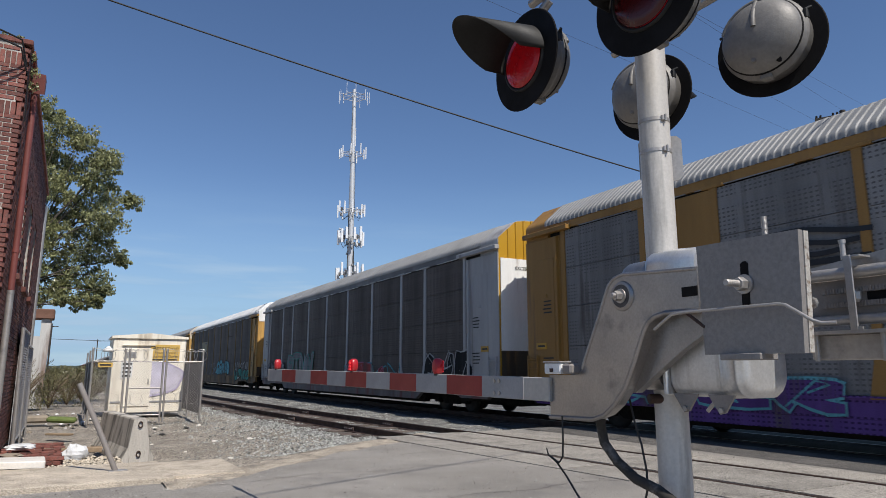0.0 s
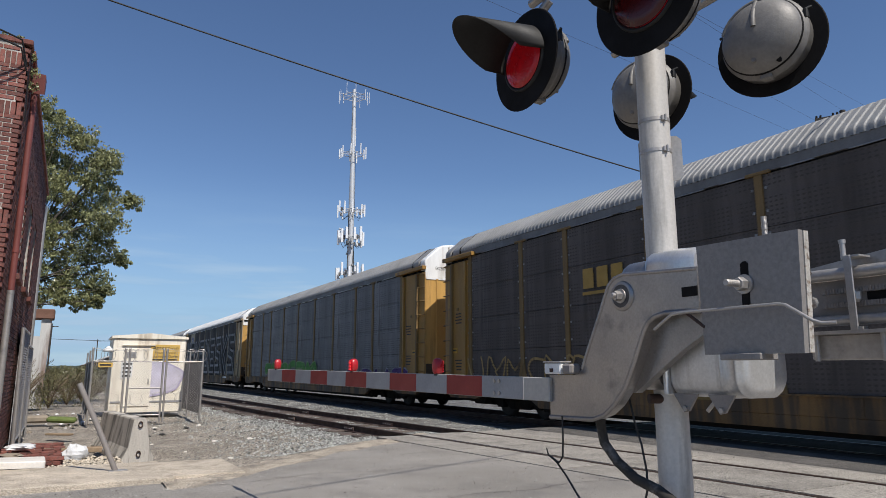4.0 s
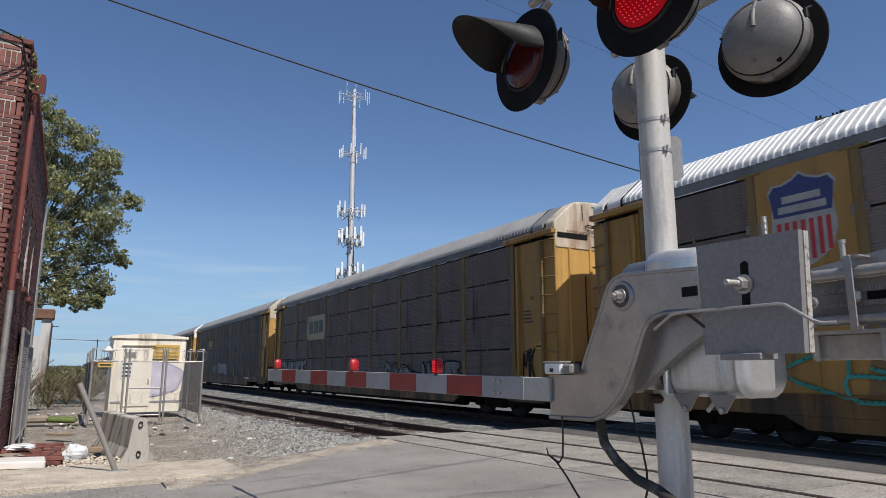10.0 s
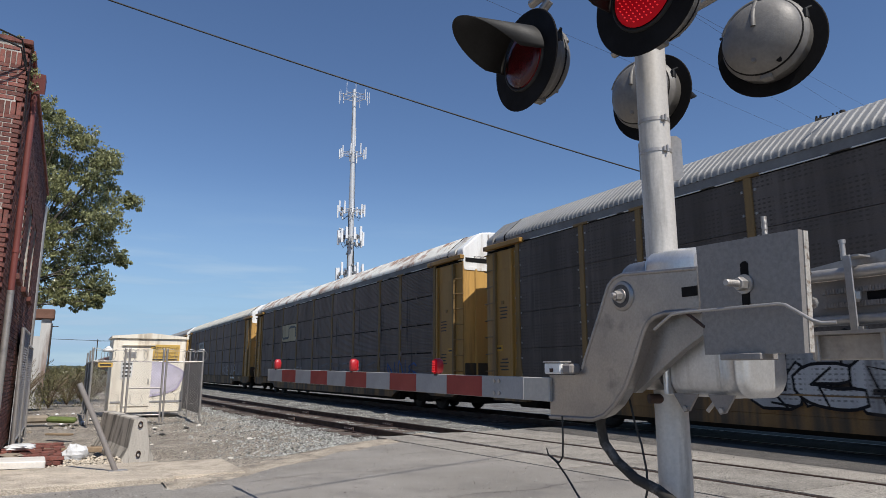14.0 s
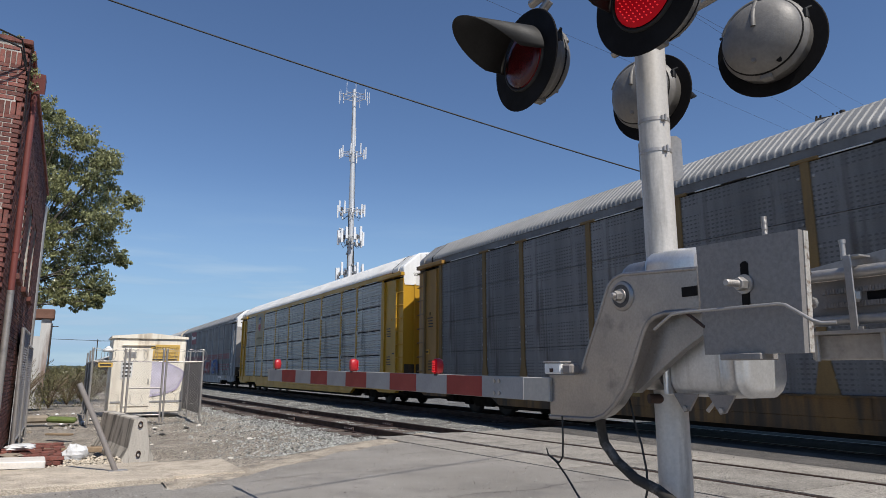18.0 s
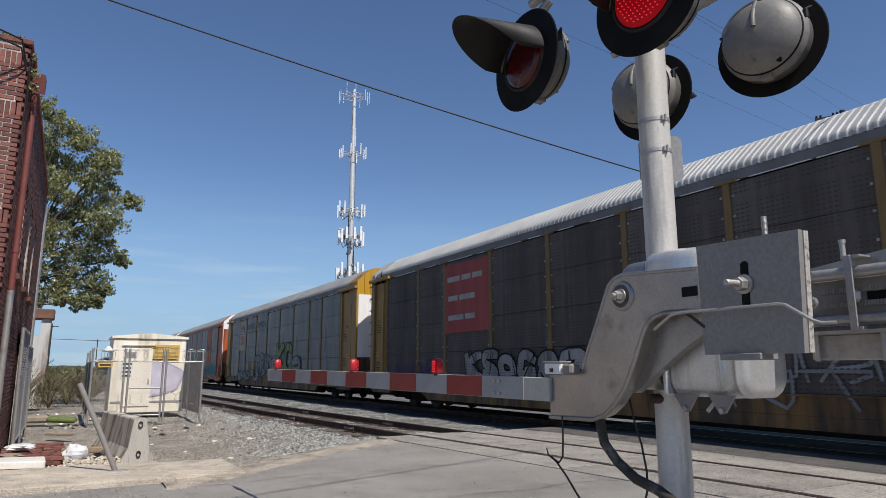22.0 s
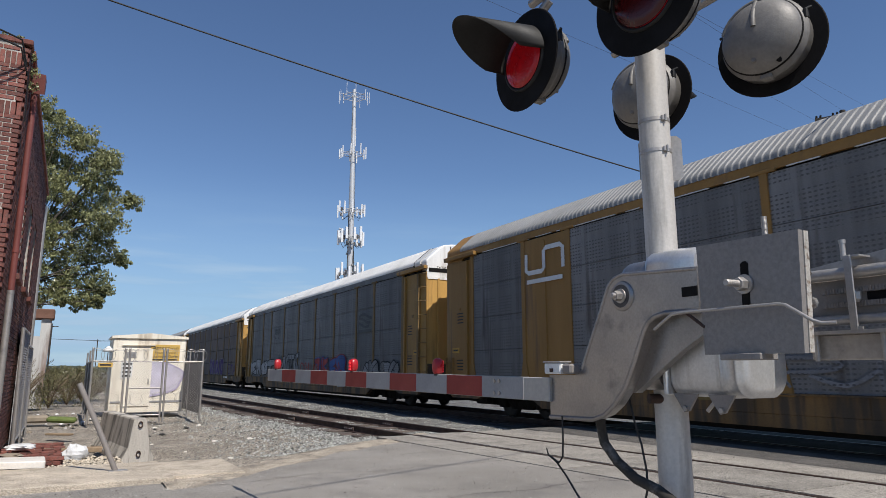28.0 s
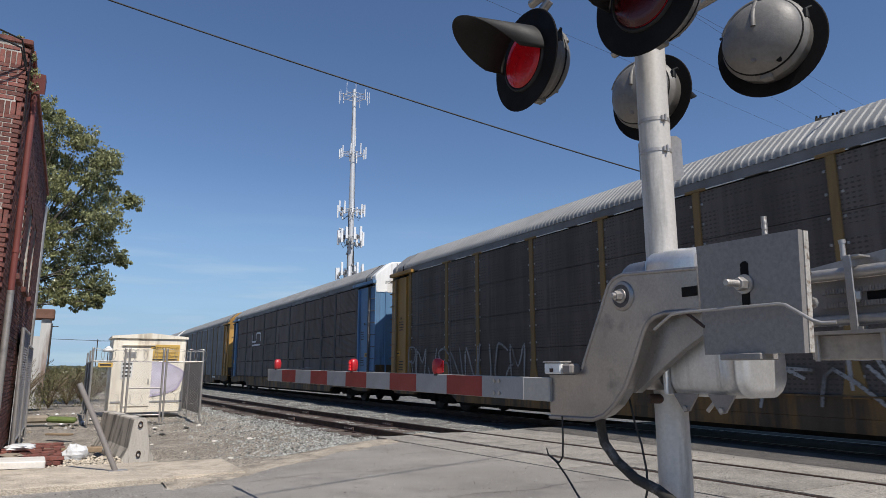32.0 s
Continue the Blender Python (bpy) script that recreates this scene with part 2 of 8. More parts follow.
GALV = material("galvanized_steel", (0.47, 0.44, 0.41), 0.45, 0.6, 0.75, (5, 60), bump=0.06, tint=(0.32, 0.31, 0.30), spots=0.08)
SILVER = material("silver_paint", (0.365, 0.345, 0.33), 0.34, 0.8, 0.78, (4, 110), bump=0.08, tint=(0.22, 0.215, 0.215), spots=0.07)
# paler silver for the covers: the road's reflected light is in the colour
LIT_SILVER = material("lit_silver_paint", (0.66, 0.655, 0.65), 0.33, 0.6, 0.78, (5, 90), streak=True, bump=0.06, tint=(0.36, 0.35, 0.34), spots=0.07)
CHIPPED = material("chipped_grey_plate", (0.24, 0.224, 0.212), 0.55, 0.1, 0.85, (62, 140), bump=0.05, tint=(0.55, 0.53, 0.50), spots=-0.14)
WORNEDGE = material("worn_plate_edge", (0.52, 0.49, 0.44), 0.7, 0.0, 0.6, (25, 90), bump=0.3, tint=(0.16, 0.09, 0.05), spots=0.12)
MASTPAINT = material("mast_paint", (0.58, 0.55, 0.51), 0.5, 0.1, 0.8, (7, 70), streak=True, bump=0.06, tint=(0.36, 0.34, 0.31), spots=0.1)
GREYPLATE = material("grey_plate", (0.241, 0.214, 0.195), 0.6, 0.0, 0.82, (6, 130), bump=0.04, tint=(0.2, 0.195, 0.19), spots=0.06)
BLACKPAINT = material("black_paint", (0.010, 0.009, 0.009), 0.75, 0, 0.7, (6, 80), bump=0.04, spec=0.15)
HOOD = material("dusty_black", (0.022, 0.021, 0.020), 0.6, 0, 0.6, (5, 70), bump=0.05, spec=0.3)
LENS = material("red_lens", (0.06, 0.004, 0.006), 0.22, 0, 0.8, (9, 60), bump=0.15, bscale=60)
GLOW = plain("lit_led", (1.0, 0.045, 0.05), 0.4, 0, 0.5)
LITRED = plain("lit_lens", (0.30, 0.003, 0.008), 0.4, 0, 0.40)
LITRED.node_tree.nodes["Principled BSDF"].inputs["Specular IOR Level"].default_value = 0.1
LITDIM = material("lit_lens_aslant", (0.26, 0.004, 0.008), 0.25, 0, 0.35, (22, 70), bump=0.22, bscale=60)
LITDIM.node_tree.nodes["Principled BSDF"].inputs["Emission Color"].default_value = (0.30, 0.002, 0.006, 1)
LITDIM.node_tree.nodes["Principled BSDF"].inputs["Emission Strength"].default_value = 0.22
HOUSING = material("weathered_cast_aluminium", (0.205, 0.193, 0.178), 0.55, 0.15, 0.74, (5, 60), bump=0.08, tint=(0.17, 0.158, 0.145), spots=0.1)
LAMPRED = material("red_plastic", (0.44, 0.02, 0.025), 0.3, 0, 0.8, (20, 90), bump=0.1)
RED_TAPE = material("red_sheeting", (0.254, 0.017, 0.017), 0.5, 0, 0.85, (4, 80), bump=0.03)
WHITE_TAPE = material("white_sheeting", (0.30, 0.30, 0.305), 0.5, 0, 0.85, (4, 80), bump=0.03)
ARMCORE = material("aluminium_arm", (0.43, 0.41, 0.38), 0.5, 0.2, 0.85, (3, 60), bump=0.05)
RUBBER = material("black_rubber", (0.02, 0.02, 0.02), 0.6, 0, 0.7, (20, 90), bump=0.05)
CONDUIT = material("grey_hose", (0.055, 0.048, 0.04), 0.85, 0, 0.6, (7, 70), bump=0.1, tint=(0.24, 0.22, 0.2), spots=0.1)
UNDER = material("car_underframe", (0.018, 0.016, 0.014), 0.9, 0.0, 0.6, (3, 40), bump=0.2, tint=(0.035, 0.026, 0.02), spots=0.08, spec=0.15)
WHEEL = material("wheel_steel", (0.028, 0.024, 0.022), 0.7, 0.2, 0.7, (4, 40), bump=0.1)
BLACK_TXT = plain("black_ink", (0.015, 0.015, 0.017), 0.6)
WHITE_TXT = material("white_ink", (0.72, 0.72, 0.70), 0.6, 0, 0.8, (8, 60), bump=0)
# ---------------------------------------------------------------- ground, road, tracks
TRACK_X = 12.70  # centre of the line that carries the train


def near_track(y):
    """Centre of the near line, which bends away from the other."""
    return float(np.interp(y, [-60, 4, 14, 24, 36, 60, 120, 400], [8.6, 8.25, 7.42, 6.85, 6.45, 6.1, 5.6, 4.0]))


def road_edge(x):
    return float(np.interp(x, [-60, 1.6, 3.0, 5.0, 7.0, 60], [9.45, 9.6, 10.9, 12.5, 13.6, 13.7]))


def ground_z(x, y):
    lot = min(1.0, max(0.0, (y - road_edge(x) - 0.3) / 1.5))
    d1, d2 = abs(x - near_track(y)), abs(x - TRACK_X)
    bed = max(0.0, 1 - max(0.0, min(d1, d2) - 1.3) / 1.6)
    z = -0.10 - 0.10 * lot * (1 - bed) - 0.09 * lot
    z += lot * 0.05 * noise.noise(Vector((x * 0.9, y * 0.9, 0))) + lot * 0.02 * noise.noise(Vector((x * 4, y * 4, 3)))
    return z


def spaced(*spans):
    out = []
    for a, b, n in spans:
        out += list(np.linspace(a, b, n, endpoint=False))
    return out + [spans[-1][1]]


g = Geo()
g.grid(spaced((-3000, -200, 6), (-200, -6, 12), (-6, 22, 90), (22, 200, 16), (200, 3000, 6)),
       spaced((-3000, -200, 6), (-200, 9, 14), (9, 50, 120), (50, 140, 30), (140, 600, 12), (600, 3000, 5)),
       lambda x, y: (x, y, ground_z(x, y)))
ground = thing("ground", "grey-brown gravelly dirt lot beside the tracks", "ground", kind="structure", geo=g, mat=DIRT)

g = Geo()
xs = spaced((-80, -4, 8), (-4, 11, 60), (15, 90, 8))
vs = [(x, y, z) for x in xs for y, z in ((-6.5, 0.0), (road_edge(x) - 1.2, 0.0), (road_edge(x) + 0.10 * math.sin(x * 5) * (x > 1.4), -0.03), (road_edge(x) + 0.35 * (x > 1.2), -0.16))]
fs = [(i * 4 + j, (i + 1) * 4 + j, (i + 1) * 4 + j + 1, i * 4 + j + 1) for i in range(len(xs) - 1) for j in range(3)]
g.add(vs, fs)
road = thing("road", "worn grey asphalt road crossing the railway tracks", "road", kind="structure", geo=g, mat=ASPHALT)

g = Geo()  # footway with kerb, lowered towards the lot
g.prism([(9.42, -0.2), (9.42, 0.035), (9.50, 0.05), (11.30, 0.03), (11.34, -0.2)], 0, -30, 1.35)
pave = thing("pavement", "sandy stained concrete footway with low kerb", "pavement", kind="structure", geo=g, mat=WALKWAY)
g = Geo()
g.prism([(9.60, -0.2), (9.62, 0.025), (11.25, 0.012), (11.3, -0.2)], 0, 1.353, 2.3)
part("ramp", g, WALKWAY, pave)

# crossing panels of concrete between and beside the rails of the near line
panels = thing("crossing_panels", "sandy concrete crossing panels set between rails", "crossing", kind="structure")
rows = [(-1.62, -0.81), (-0.64, 0.64), (0.81, 1.52)]
for k in range(7):
    y0 = 13.2 - 2.75 * (k + 1)
    for a, b in rows:
        g = Geo()
        ya, yb = y0 + 0.015, y0 + 2.735
        ca, cb = near_track(ya), near_track(yb)
        vs = [(ca + a, ya, 0.012), (ca + b, ya, 0.012), (cb + b, yb, 0.012), (cb + a, yb, 0.012)]
        g.add(vs + [(x, y, -0.1) for x, y, z in vs], [(0, 1, 2, 3), (4, 7, 6, 5), (0, 4, 5, 1), (1, 5, 6, 2), (2, 6, 7, 3), (3, 7, 4, 0)])
        part("panel", g, CONCRETE, panels)

# black filler strips added so the gaps beside the rails look shaded
fy = spaced((-6.0, 13.19, 24))
for a, b in ((-0.808, -0.792), (-0.714, -0.642), (0.642, 0.714), (0.792, 0.808)):
    g = Geo()
    vs = [(near_track(y) + d, y, -0.004) for y in fy for d in (a, b)]
    g.add(vs, [(2 * i, 2 * i + 1, 2 * i + 3, 2 * i + 2) for i in range(len(fy) - 1)])
    part("flangeway_strip", g, RUBBER, panels, "black strip beside the rail, drawn for the shade in the gap")

RAIL = [(-0.07, -0.17), (0.07, -0.17), (0.07, -0.155), (0.012, -0.13), (0.012, -0.045), (0.036, -0.035), (0.036, -0.004), (0.03, 0.0),
        (-0.03, 0.0), (-0.036, -0.004), (-0.036, -0.035), (-0.012, -0.045), (-0.012, -0.13), (-0.07, -0.155)]


def rail_run(geo, centre, off, ys):
    n = len(RAIL)
    vs, fs = [], []
    for y in ys:
        c = centre(y) + off
        vs += [(c + a, y, b + 0.016) for a, b in RAIL]
    for i in range(len(ys) - 1):
        fs += [(i * n + k, i * n + (k + 1) % n, (i + 1) * n + (k + 1) % n, (i + 1) * n + k) for k in range(n)]
    geo.add(vs, fs)


def track(name, label, centre, ys, ties, head):
    ob = thing(name, label, "railway track", kind="structure")
    for s in (-0.753, 0.753):
        g = Geo()
        rail_run(g, centre, s, ys)
        rail = part("rail", g, RAILSIDE, ob, "rusty steel rail")
        g = Geo()
        vs = [(centre(y) + s + d, y, 0.0175) for y in ys for d in (-0.024, 0.024)]
        g.add(vs, [(2 * i, 2 * i + 1, 2 * i + 3, 2 * i + 2) for i in range(len(ys) - 1)])
        part("running_surface", g, head, rail, "worn rail head")
    tie = Geo().box((0, 0, 0), (2.6, 0.23, 0.17), 0.012).mesh("tie", TIE)
    rr = random.Random(4)
    for y in ties:
        part("tie", tie, None, ob, m=pose(centre(y) + rr.uniform(-0.06, 0.06), y, -0.222 + rr.uniform(-0.02, 0.015), 0, 0, rr.uniform(-1.5, 1.5)))
    return ob


near = track("near_track", "rusty idle railway track with weathered wooden ties", near_track,
             spaced((-70, 0, 8), (0, 60, 40), (60, 400, 14)), [14.1 + 0.52 * k for k in range(110)], RUSTHEAD)
g = Geo()
for s, y in ((-0.753, 16.4), (-0.753, 20.6), (-0.753, 29.0), (0.753, 17.2), (0.753, 23.4), (0.753, 31.5), (-0.753, 36), (0.753, 41)):
    c = near_track(y) + s
    bar = part("joint_bar", Geo().box((c - 0.02, y, -0.075), (0.03, 0.62, 0.085), 0.006), JOINT, near, "bolted rusty joint bar")
    g = Geo()
    for d in (-0.22, -0.08, 0.08, 0.22):
        g.lathe([(0, 0.016), (0.03, 0.016)], 6, Matrix.Translation((c - 0.062, y + d, -0.075)))
    part("bolt", g, RAILTOP, bar)
main = track("main_track", "railway track in grey ballast under the train", lambda y: TRACK_X,
             spaced((-400, -60, 6), (-60, 60, 24), (60, 900, 16)), [14.5 + 0.52 * k for k in range(60)], RAILTOP)

g = Geo()  # asphalt between the two lines, and past the far one
for a, b in ((9.85, 11.30), (14.1, 60)):
    g.add([(a, -7, 0.004), (b, -7, 0.004), (b, 13.4, 0.004), (a, 13.4, 0.004)], [(0, 1, 2, 3)])
thing("road_infill", "dull dark asphalt laid between the tracks", "road", kind="structure", geo=g, mat=INFILL)
# near-black strips that carry the train's shade on the asphalt
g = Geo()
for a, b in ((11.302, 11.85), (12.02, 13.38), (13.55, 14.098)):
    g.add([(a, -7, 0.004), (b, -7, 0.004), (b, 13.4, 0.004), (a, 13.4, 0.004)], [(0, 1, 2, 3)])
thing("road_infill", "asphalt beside the rails, blackened for the shade under the train", "road", kind="structure", geo=g, mat=UNDERTRAIN_SHADE)


def stones(spans, seed, n, size, lift=0.0):
    rr = random.Random(seed)
    vs, fs = [], []
    for _ in range(n):
        x, y = spans(rr)
        z = ground_z(x, y) + lift
        s = size * rr.uniform(0.5, 1.3)
        k = len(vs)
        for i, (a, b, c) in enumerate(((-1, -1, -0.4), (1, -0.8, -0.4), (0.9, 1, -0.4), (-1, 0.9, -0.4), (-0.3, -0.4, 0.8), (0.6, 0.3, 0.65))):
            vs.append((x + s * (a + rr.uniform(-0.3, 0.3)), y + s * (b + rr.uniform(-0.3, 0.3)), z + s * c * rr.uniform(0.7, 1.2)))
        fs += [(k, k + 1, k + 4), (k + 1, k + 5, k + 4), (k + 1, k + 2, k + 5), (k + 2, k + 3, k + 5), (k + 3, k + 4, k + 5), (k + 3, k, k + 4)]
    return Geo().add(vs, fs)


g = Geo()   # ballast bed of the near line
ys = spaced((13.42, 60, 90), (60, 400, 20))
vs = []
for y in ys:
    a = near_track(y) - 1.75 + 0.35 * noise.noise(Vector((y * 0.7, 3, 0))) + 0.2 * noise.noise(Vector((y * 3, 3, 0)))
    vs += [(x, y, ground_z(x, y) + 0.02 * (i > 0) + 0.014 * noise.noise(Vector((x * 7, y * 7, 2)))) for i, x in enumerate(np.linspace(a, 10.97, 14))]
g.add(vs, [(i * 14 + j, i * 14 + j + 1, i * 14 + j + 15, i * 14 + j + 14) for i in range(len(ys) - 1) for j in range(13)], True)
thing("ballast", "grey crushed-stone ballast bed", "gravel", kind="stuff", geo=g, mat=BALLAST)
g = Geo()   # ballast under the train, with the shade put into its colour
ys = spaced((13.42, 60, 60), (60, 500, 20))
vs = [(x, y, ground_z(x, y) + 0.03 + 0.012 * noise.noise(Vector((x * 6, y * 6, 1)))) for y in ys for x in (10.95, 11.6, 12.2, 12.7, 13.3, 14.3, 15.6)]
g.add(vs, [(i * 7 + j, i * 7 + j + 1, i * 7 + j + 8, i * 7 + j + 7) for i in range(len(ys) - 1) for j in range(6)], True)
thing("oily_ballast", "ballast blackened for the shade under the train", "gravel", kind="stuff", geo=g, mat=UNDERTRAIN_SHADE)
g = Geo()   # grey ballast past the far line
vs = [(x, y, ground_z(x, y) + 0.03 + 0.012 * noise.noise(Vector((x * 6, y * 6, 5)))) for y in ys for x in (15.58, 17.5, 19.5, 22.0, 25.0)]
g.add(vs, [(i * 5 + j, i * 5 + j + 1, i * 5 + j + 6, i * 5 + j + 5) for i in range(len(ys) - 1) for j in range(4)], True)
thing("ballast", "dark grey ballast on the far side of the train", "gravel", kind="stuff", geo=g, mat=BALLAST)
g = Geo()   # sandy dust drifted over the edge of the road
vs = []
xs = np.linspace(1.2, 7.2, 50)
for x in xs:
    e = road_edge(x)
    w = 0.75 + 0.35 * noise.noise(Vector((x * 1.3, 0, 5))) + 0.12 * noise.noise(Vector((x * 6, 0, 5)))
    w *= min(1.0, (7.3 - x) / 1.2)
    vs += [(x, e - w - 0.25, -0.02), (x, e - w * 0.5, 0.010), (x, e + 0.05, -0.015), (x, e + 0.5, -0.12)]
g.add(vs, [(i * 4 + j, (i + 1) * 4 + j, (i + 1) * 4 + j + 1, i * 4 + j + 1) for i in range(49) for j in range(3)], True)
thing("sand_drift", "sandy dust along the broken edge of the asphalt", "sand", kind="stuff", geo=g, mat=SAND)


def by_tracks(rr):
    y = 13.4 + 55 * rr.random() ** 2.0
    x = near_track(y) + rr.uniform(-1.9, min(5.0, 10.9 - near_track(y))) if rr.random() < 0.75 else near_track(y) - 1.2 - abs(rr.gauss(0, 1.4))
    return x, y


def on_lot(rr):
    y = 11.5 + 22 * rr.random() ** 1.5
    return rr.uniform(0.8, near_track(y) - 1.0), y


vs, fs = [], []
rr = random.Random(77)
for i in range(900):   # dry leaf bits and pebbles on the asphalt
    x, y = rr.uniform(0.0, 11.5), rr.uniform(3.5, 13.0)
    if y > road_edge(x) - 0.1:
        continue
    a, q, k = rr.uniform(0, 6.3), rr.uniform(0.005, 0.018), len(vs)
    vs += [(x + q * math.cos(a + b) * f, y + q * math.sin(a + b) * f, 0.004) for b, f in ((0, 1), (1.4, 0.5), (3.1, 1), (4.7, 0.4))] + [(x, y, 0.014)]
    fs += [(k, k + 1, k + 4), (k + 1, k + 2, k + 4), (k + 2, k + 3, k + 4), (k + 3, k, k + 4)]
thing("road_debris", "dry leaf bits and pebbles on the asphalt", "debris", kind="stuff", geo=Geo().add(vs, fs), mat=TIE)
vs, fs = [], []
for i in range(5000):   # fine grit on the asphalt
    x, y = rr.uniform(-0.5, 9.8), 3.2 + 9.5 * rr.random()
    if y > road_edge(x) - 0.05:
        continue
    q, k = rr.uniform(0.004, 0.011), len(vs)
    vs += [(x - q, y - q * 0.6, 0.003), (x + q, y - q * 0.4, 0.003), (x + q * 0.1, y + q, 0.003), (x, y, 0.003 + q)]
    fs += [(k, k + 1, k + 3), (k + 1, k + 2, k + 3), (k + 2, k, k + 3)]
thing("road_grit", "fine pale and dark grit on the asphalt", "grit", kind="stuff", geo=Geo().add(vs, fs), mat=STONE)
g = Geo()
for y0, x0, x1, sd in ((8.9, 1.5, 7.0, 1), (10.3, 3.2, 7.4, 2), (6.6, 2.6, 7.2, 3)):
    pts = [(x, y0 + 0.35 * noise.noise(Vector((x * 0.8, sd, 0))) + 0.05 * noise.noise(Vector((x * 7, sd, 0)))) for x in np.linspace(x0, x1, 60)]
    g.ribbon(pts, 0.011, lambda u, v: (u, v, 0.0055))
thing("road_crack", "thin dark cracks in the asphalt", "crack", kind="stuff", geo=g, mat=TIE)
thing("ballast_stones", "loose grey crushed stone beside the rails", "gravel", kind="stuff", geo=stones(by_tracks, 5, 40000, 0.021, 0.02), mat=STONE)
thing("lot_gravel", "scattered pale gravel on the dirt lot", "gravel", kind="stuff", geo=stones(on_lot, 6, 34000, 0.010), mat=LOTSTONE)
# ---------------------------------------------------------------- the train
PITCH_Y = 28.6
HALF = 13.70    # from the middle to the front end
REAR = 13.36    # and to the rear end
POSTS = [-11.75, -9.0, -7.05, -4.23, -1.42, 1.42, 4.23, 7.05, 9.0, 11.75]
SX = 1.58   # half width over the side sheets
PAN_Z = (0.98, 5.01)
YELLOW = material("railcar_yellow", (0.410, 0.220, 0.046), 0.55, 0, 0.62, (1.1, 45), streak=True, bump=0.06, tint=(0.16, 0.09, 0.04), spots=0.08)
# lighter copy of the yellow for the ends, with sunlight in the colour
END_YELLOW_LIT = material("end_yellow_lit", (0.62, 0.36, 0.10), 0.55, 0, 0.7, (1.1, 45), streak=True, bump=0.05, tint=(0.22, 0.12, 0.05), spots=0.08)
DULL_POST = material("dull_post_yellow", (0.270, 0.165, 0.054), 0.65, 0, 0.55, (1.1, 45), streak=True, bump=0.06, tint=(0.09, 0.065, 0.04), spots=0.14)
DIRTY_SILL = material("dirty_sill", (0.240, 0.132, 0.041), 0.7, 0, 0.5, (1.3, 45), streak=True, bump=0.1, tint=(0.05, 0.04, 0.03), spots=0.2)
BRIGHT_YELLOW = material("fresh_yellow", (0.506, 0.275, 0.017), 0.45, 0, 0.8, (1.1, 45), streak=True, bump=0.05)
OCHRE = material("ochre_paint", (0.325, 0.169, 0.036), 0.6, 0, 0.7, (1.1, 45), streak=True, bump=0.06, tint=(0.15, 0.085, 0.04), spots=0.06)
ORANGE = material("orange_paint", (0.476, 0.105, 0.022), 0.55, 0, 0.62, (1.0, 45), streak=True, bump=0.05, tint=(0.13, 0.05, 0.025), spots=0.1)
LIGHTGREY = material("light_grey_paint", (0.42, 0.41, 0.40), 0.55, 0, 0.7, (1.1, 45), streak=True, bump=0.05, tint=(0.22, 0.2, 0.19), spots=0.08)
MIDGREY = material("mid_grey_paint", (0.286, 0.293, 0.305), 0.55, 0, 0.7, (1.1, 45), streak=True, bump=0.05, tint=(0.13, 0.12, 0.115), spots=0.08)
BLUE = material("blue_paint", (0.112, 0.237, 0.413), 0.55, 0, 0.7, (1.1, 45), streak=True, bump=0.05, tint=(0.07, 0.08, 0.09), spots=0.08)
CREAM = material("cream_paint", (0.62, 0.53, 0.40), 0.6, 0, 0.7, (1.4, 45), streak=True, bump=0.05, tint=(0.3, 0.17, 0.1), spots=0.1)
OFFWHITE = material("end_white", (0.84, 0.835, 0.81), 0.55, 0, 0.8, (1.4, 45), streak=True, bump=0.05, tint=(0.42, 0.36, 0.3), spots=0.05)
ROOF_WHITE = material("roof_white", (0.64, 0.63, 0.605), 0.5, 0.1, 0.82, (0.7, 40), bump=0.04)
ROOF_GREY = material("roof_galvanized", (0.255, 0.252, 0.245), 0.55, 0.1, 0.75, (0.7, 40), bump=0.04)
ROOF_CREAM = material("roof_cream", (0.56, 0.535, 0.46), 0.55, 0.1, 0.8, (0.7, 40), bump=0.04)
ROOF_DULL = material("roof_dull_white", (0.40, 0.395, 0.38), 0.55, 0.1, 0.8, (0.7, 40), bump=0.04)
ROOF_RUST = material("roof_rusting", (0.66, 0.65, 0.60), 0.55, 0.1, 0.8, (0.9, 40), bump=0.04, tint=(0.24, 0.11, 0.055), spots=0.14)
PAN_DARK = material("sooty_steel", (0.215, 0.180, 0.160), 0.7, 0.0, 0.76, (1.2, 60), streak=True, bump=0.05, rand=0.15, tint=(0.06, 0.053, 0.05), spots=0.06, spec=0.15)
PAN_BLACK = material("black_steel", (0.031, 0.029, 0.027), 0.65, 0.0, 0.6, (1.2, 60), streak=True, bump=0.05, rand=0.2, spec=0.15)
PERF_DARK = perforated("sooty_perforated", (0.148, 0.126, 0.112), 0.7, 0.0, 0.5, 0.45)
PERF_BLUE = perforated("grey_perforated", (0.243, 0.236, 0.230), 0.6, 0.0, 0.55, 0.42)
PERF_PALE = perforated("pale_perforated", (0.315, 0.297, 0.277), 0.5, 0.15, 0.6, 0.45)
PERF_BRIGHT = perforated("bright_perforated", (0.50, 0.485, 0.455), 0.42, 0.3, 0.85, 0.35)
RED_STRIPE = material("maroon_paint", (0.240, 0.036, 0.048), 0.6, 0, 0.7, (1.5, 45), streak=True, bump=0.04)
PLATE_TAN = material("tan_placard", (0.384, 0.312, 0.180), 0.6, 0, 0.75, (1.5, 45), streak=True, bump=0.03)
PLATE_PALE = material("pale_placard", (0.30, 0.295, 0.285), 0.6, 0, 0.75, (1.5, 45), streak=True, bump=0.03)
PLATE_RED = material("red_placard", (0.36, 0.050, 0.042), 0.6, 0, 0.75, (1.5, 45), streak=True, bump=0.03)
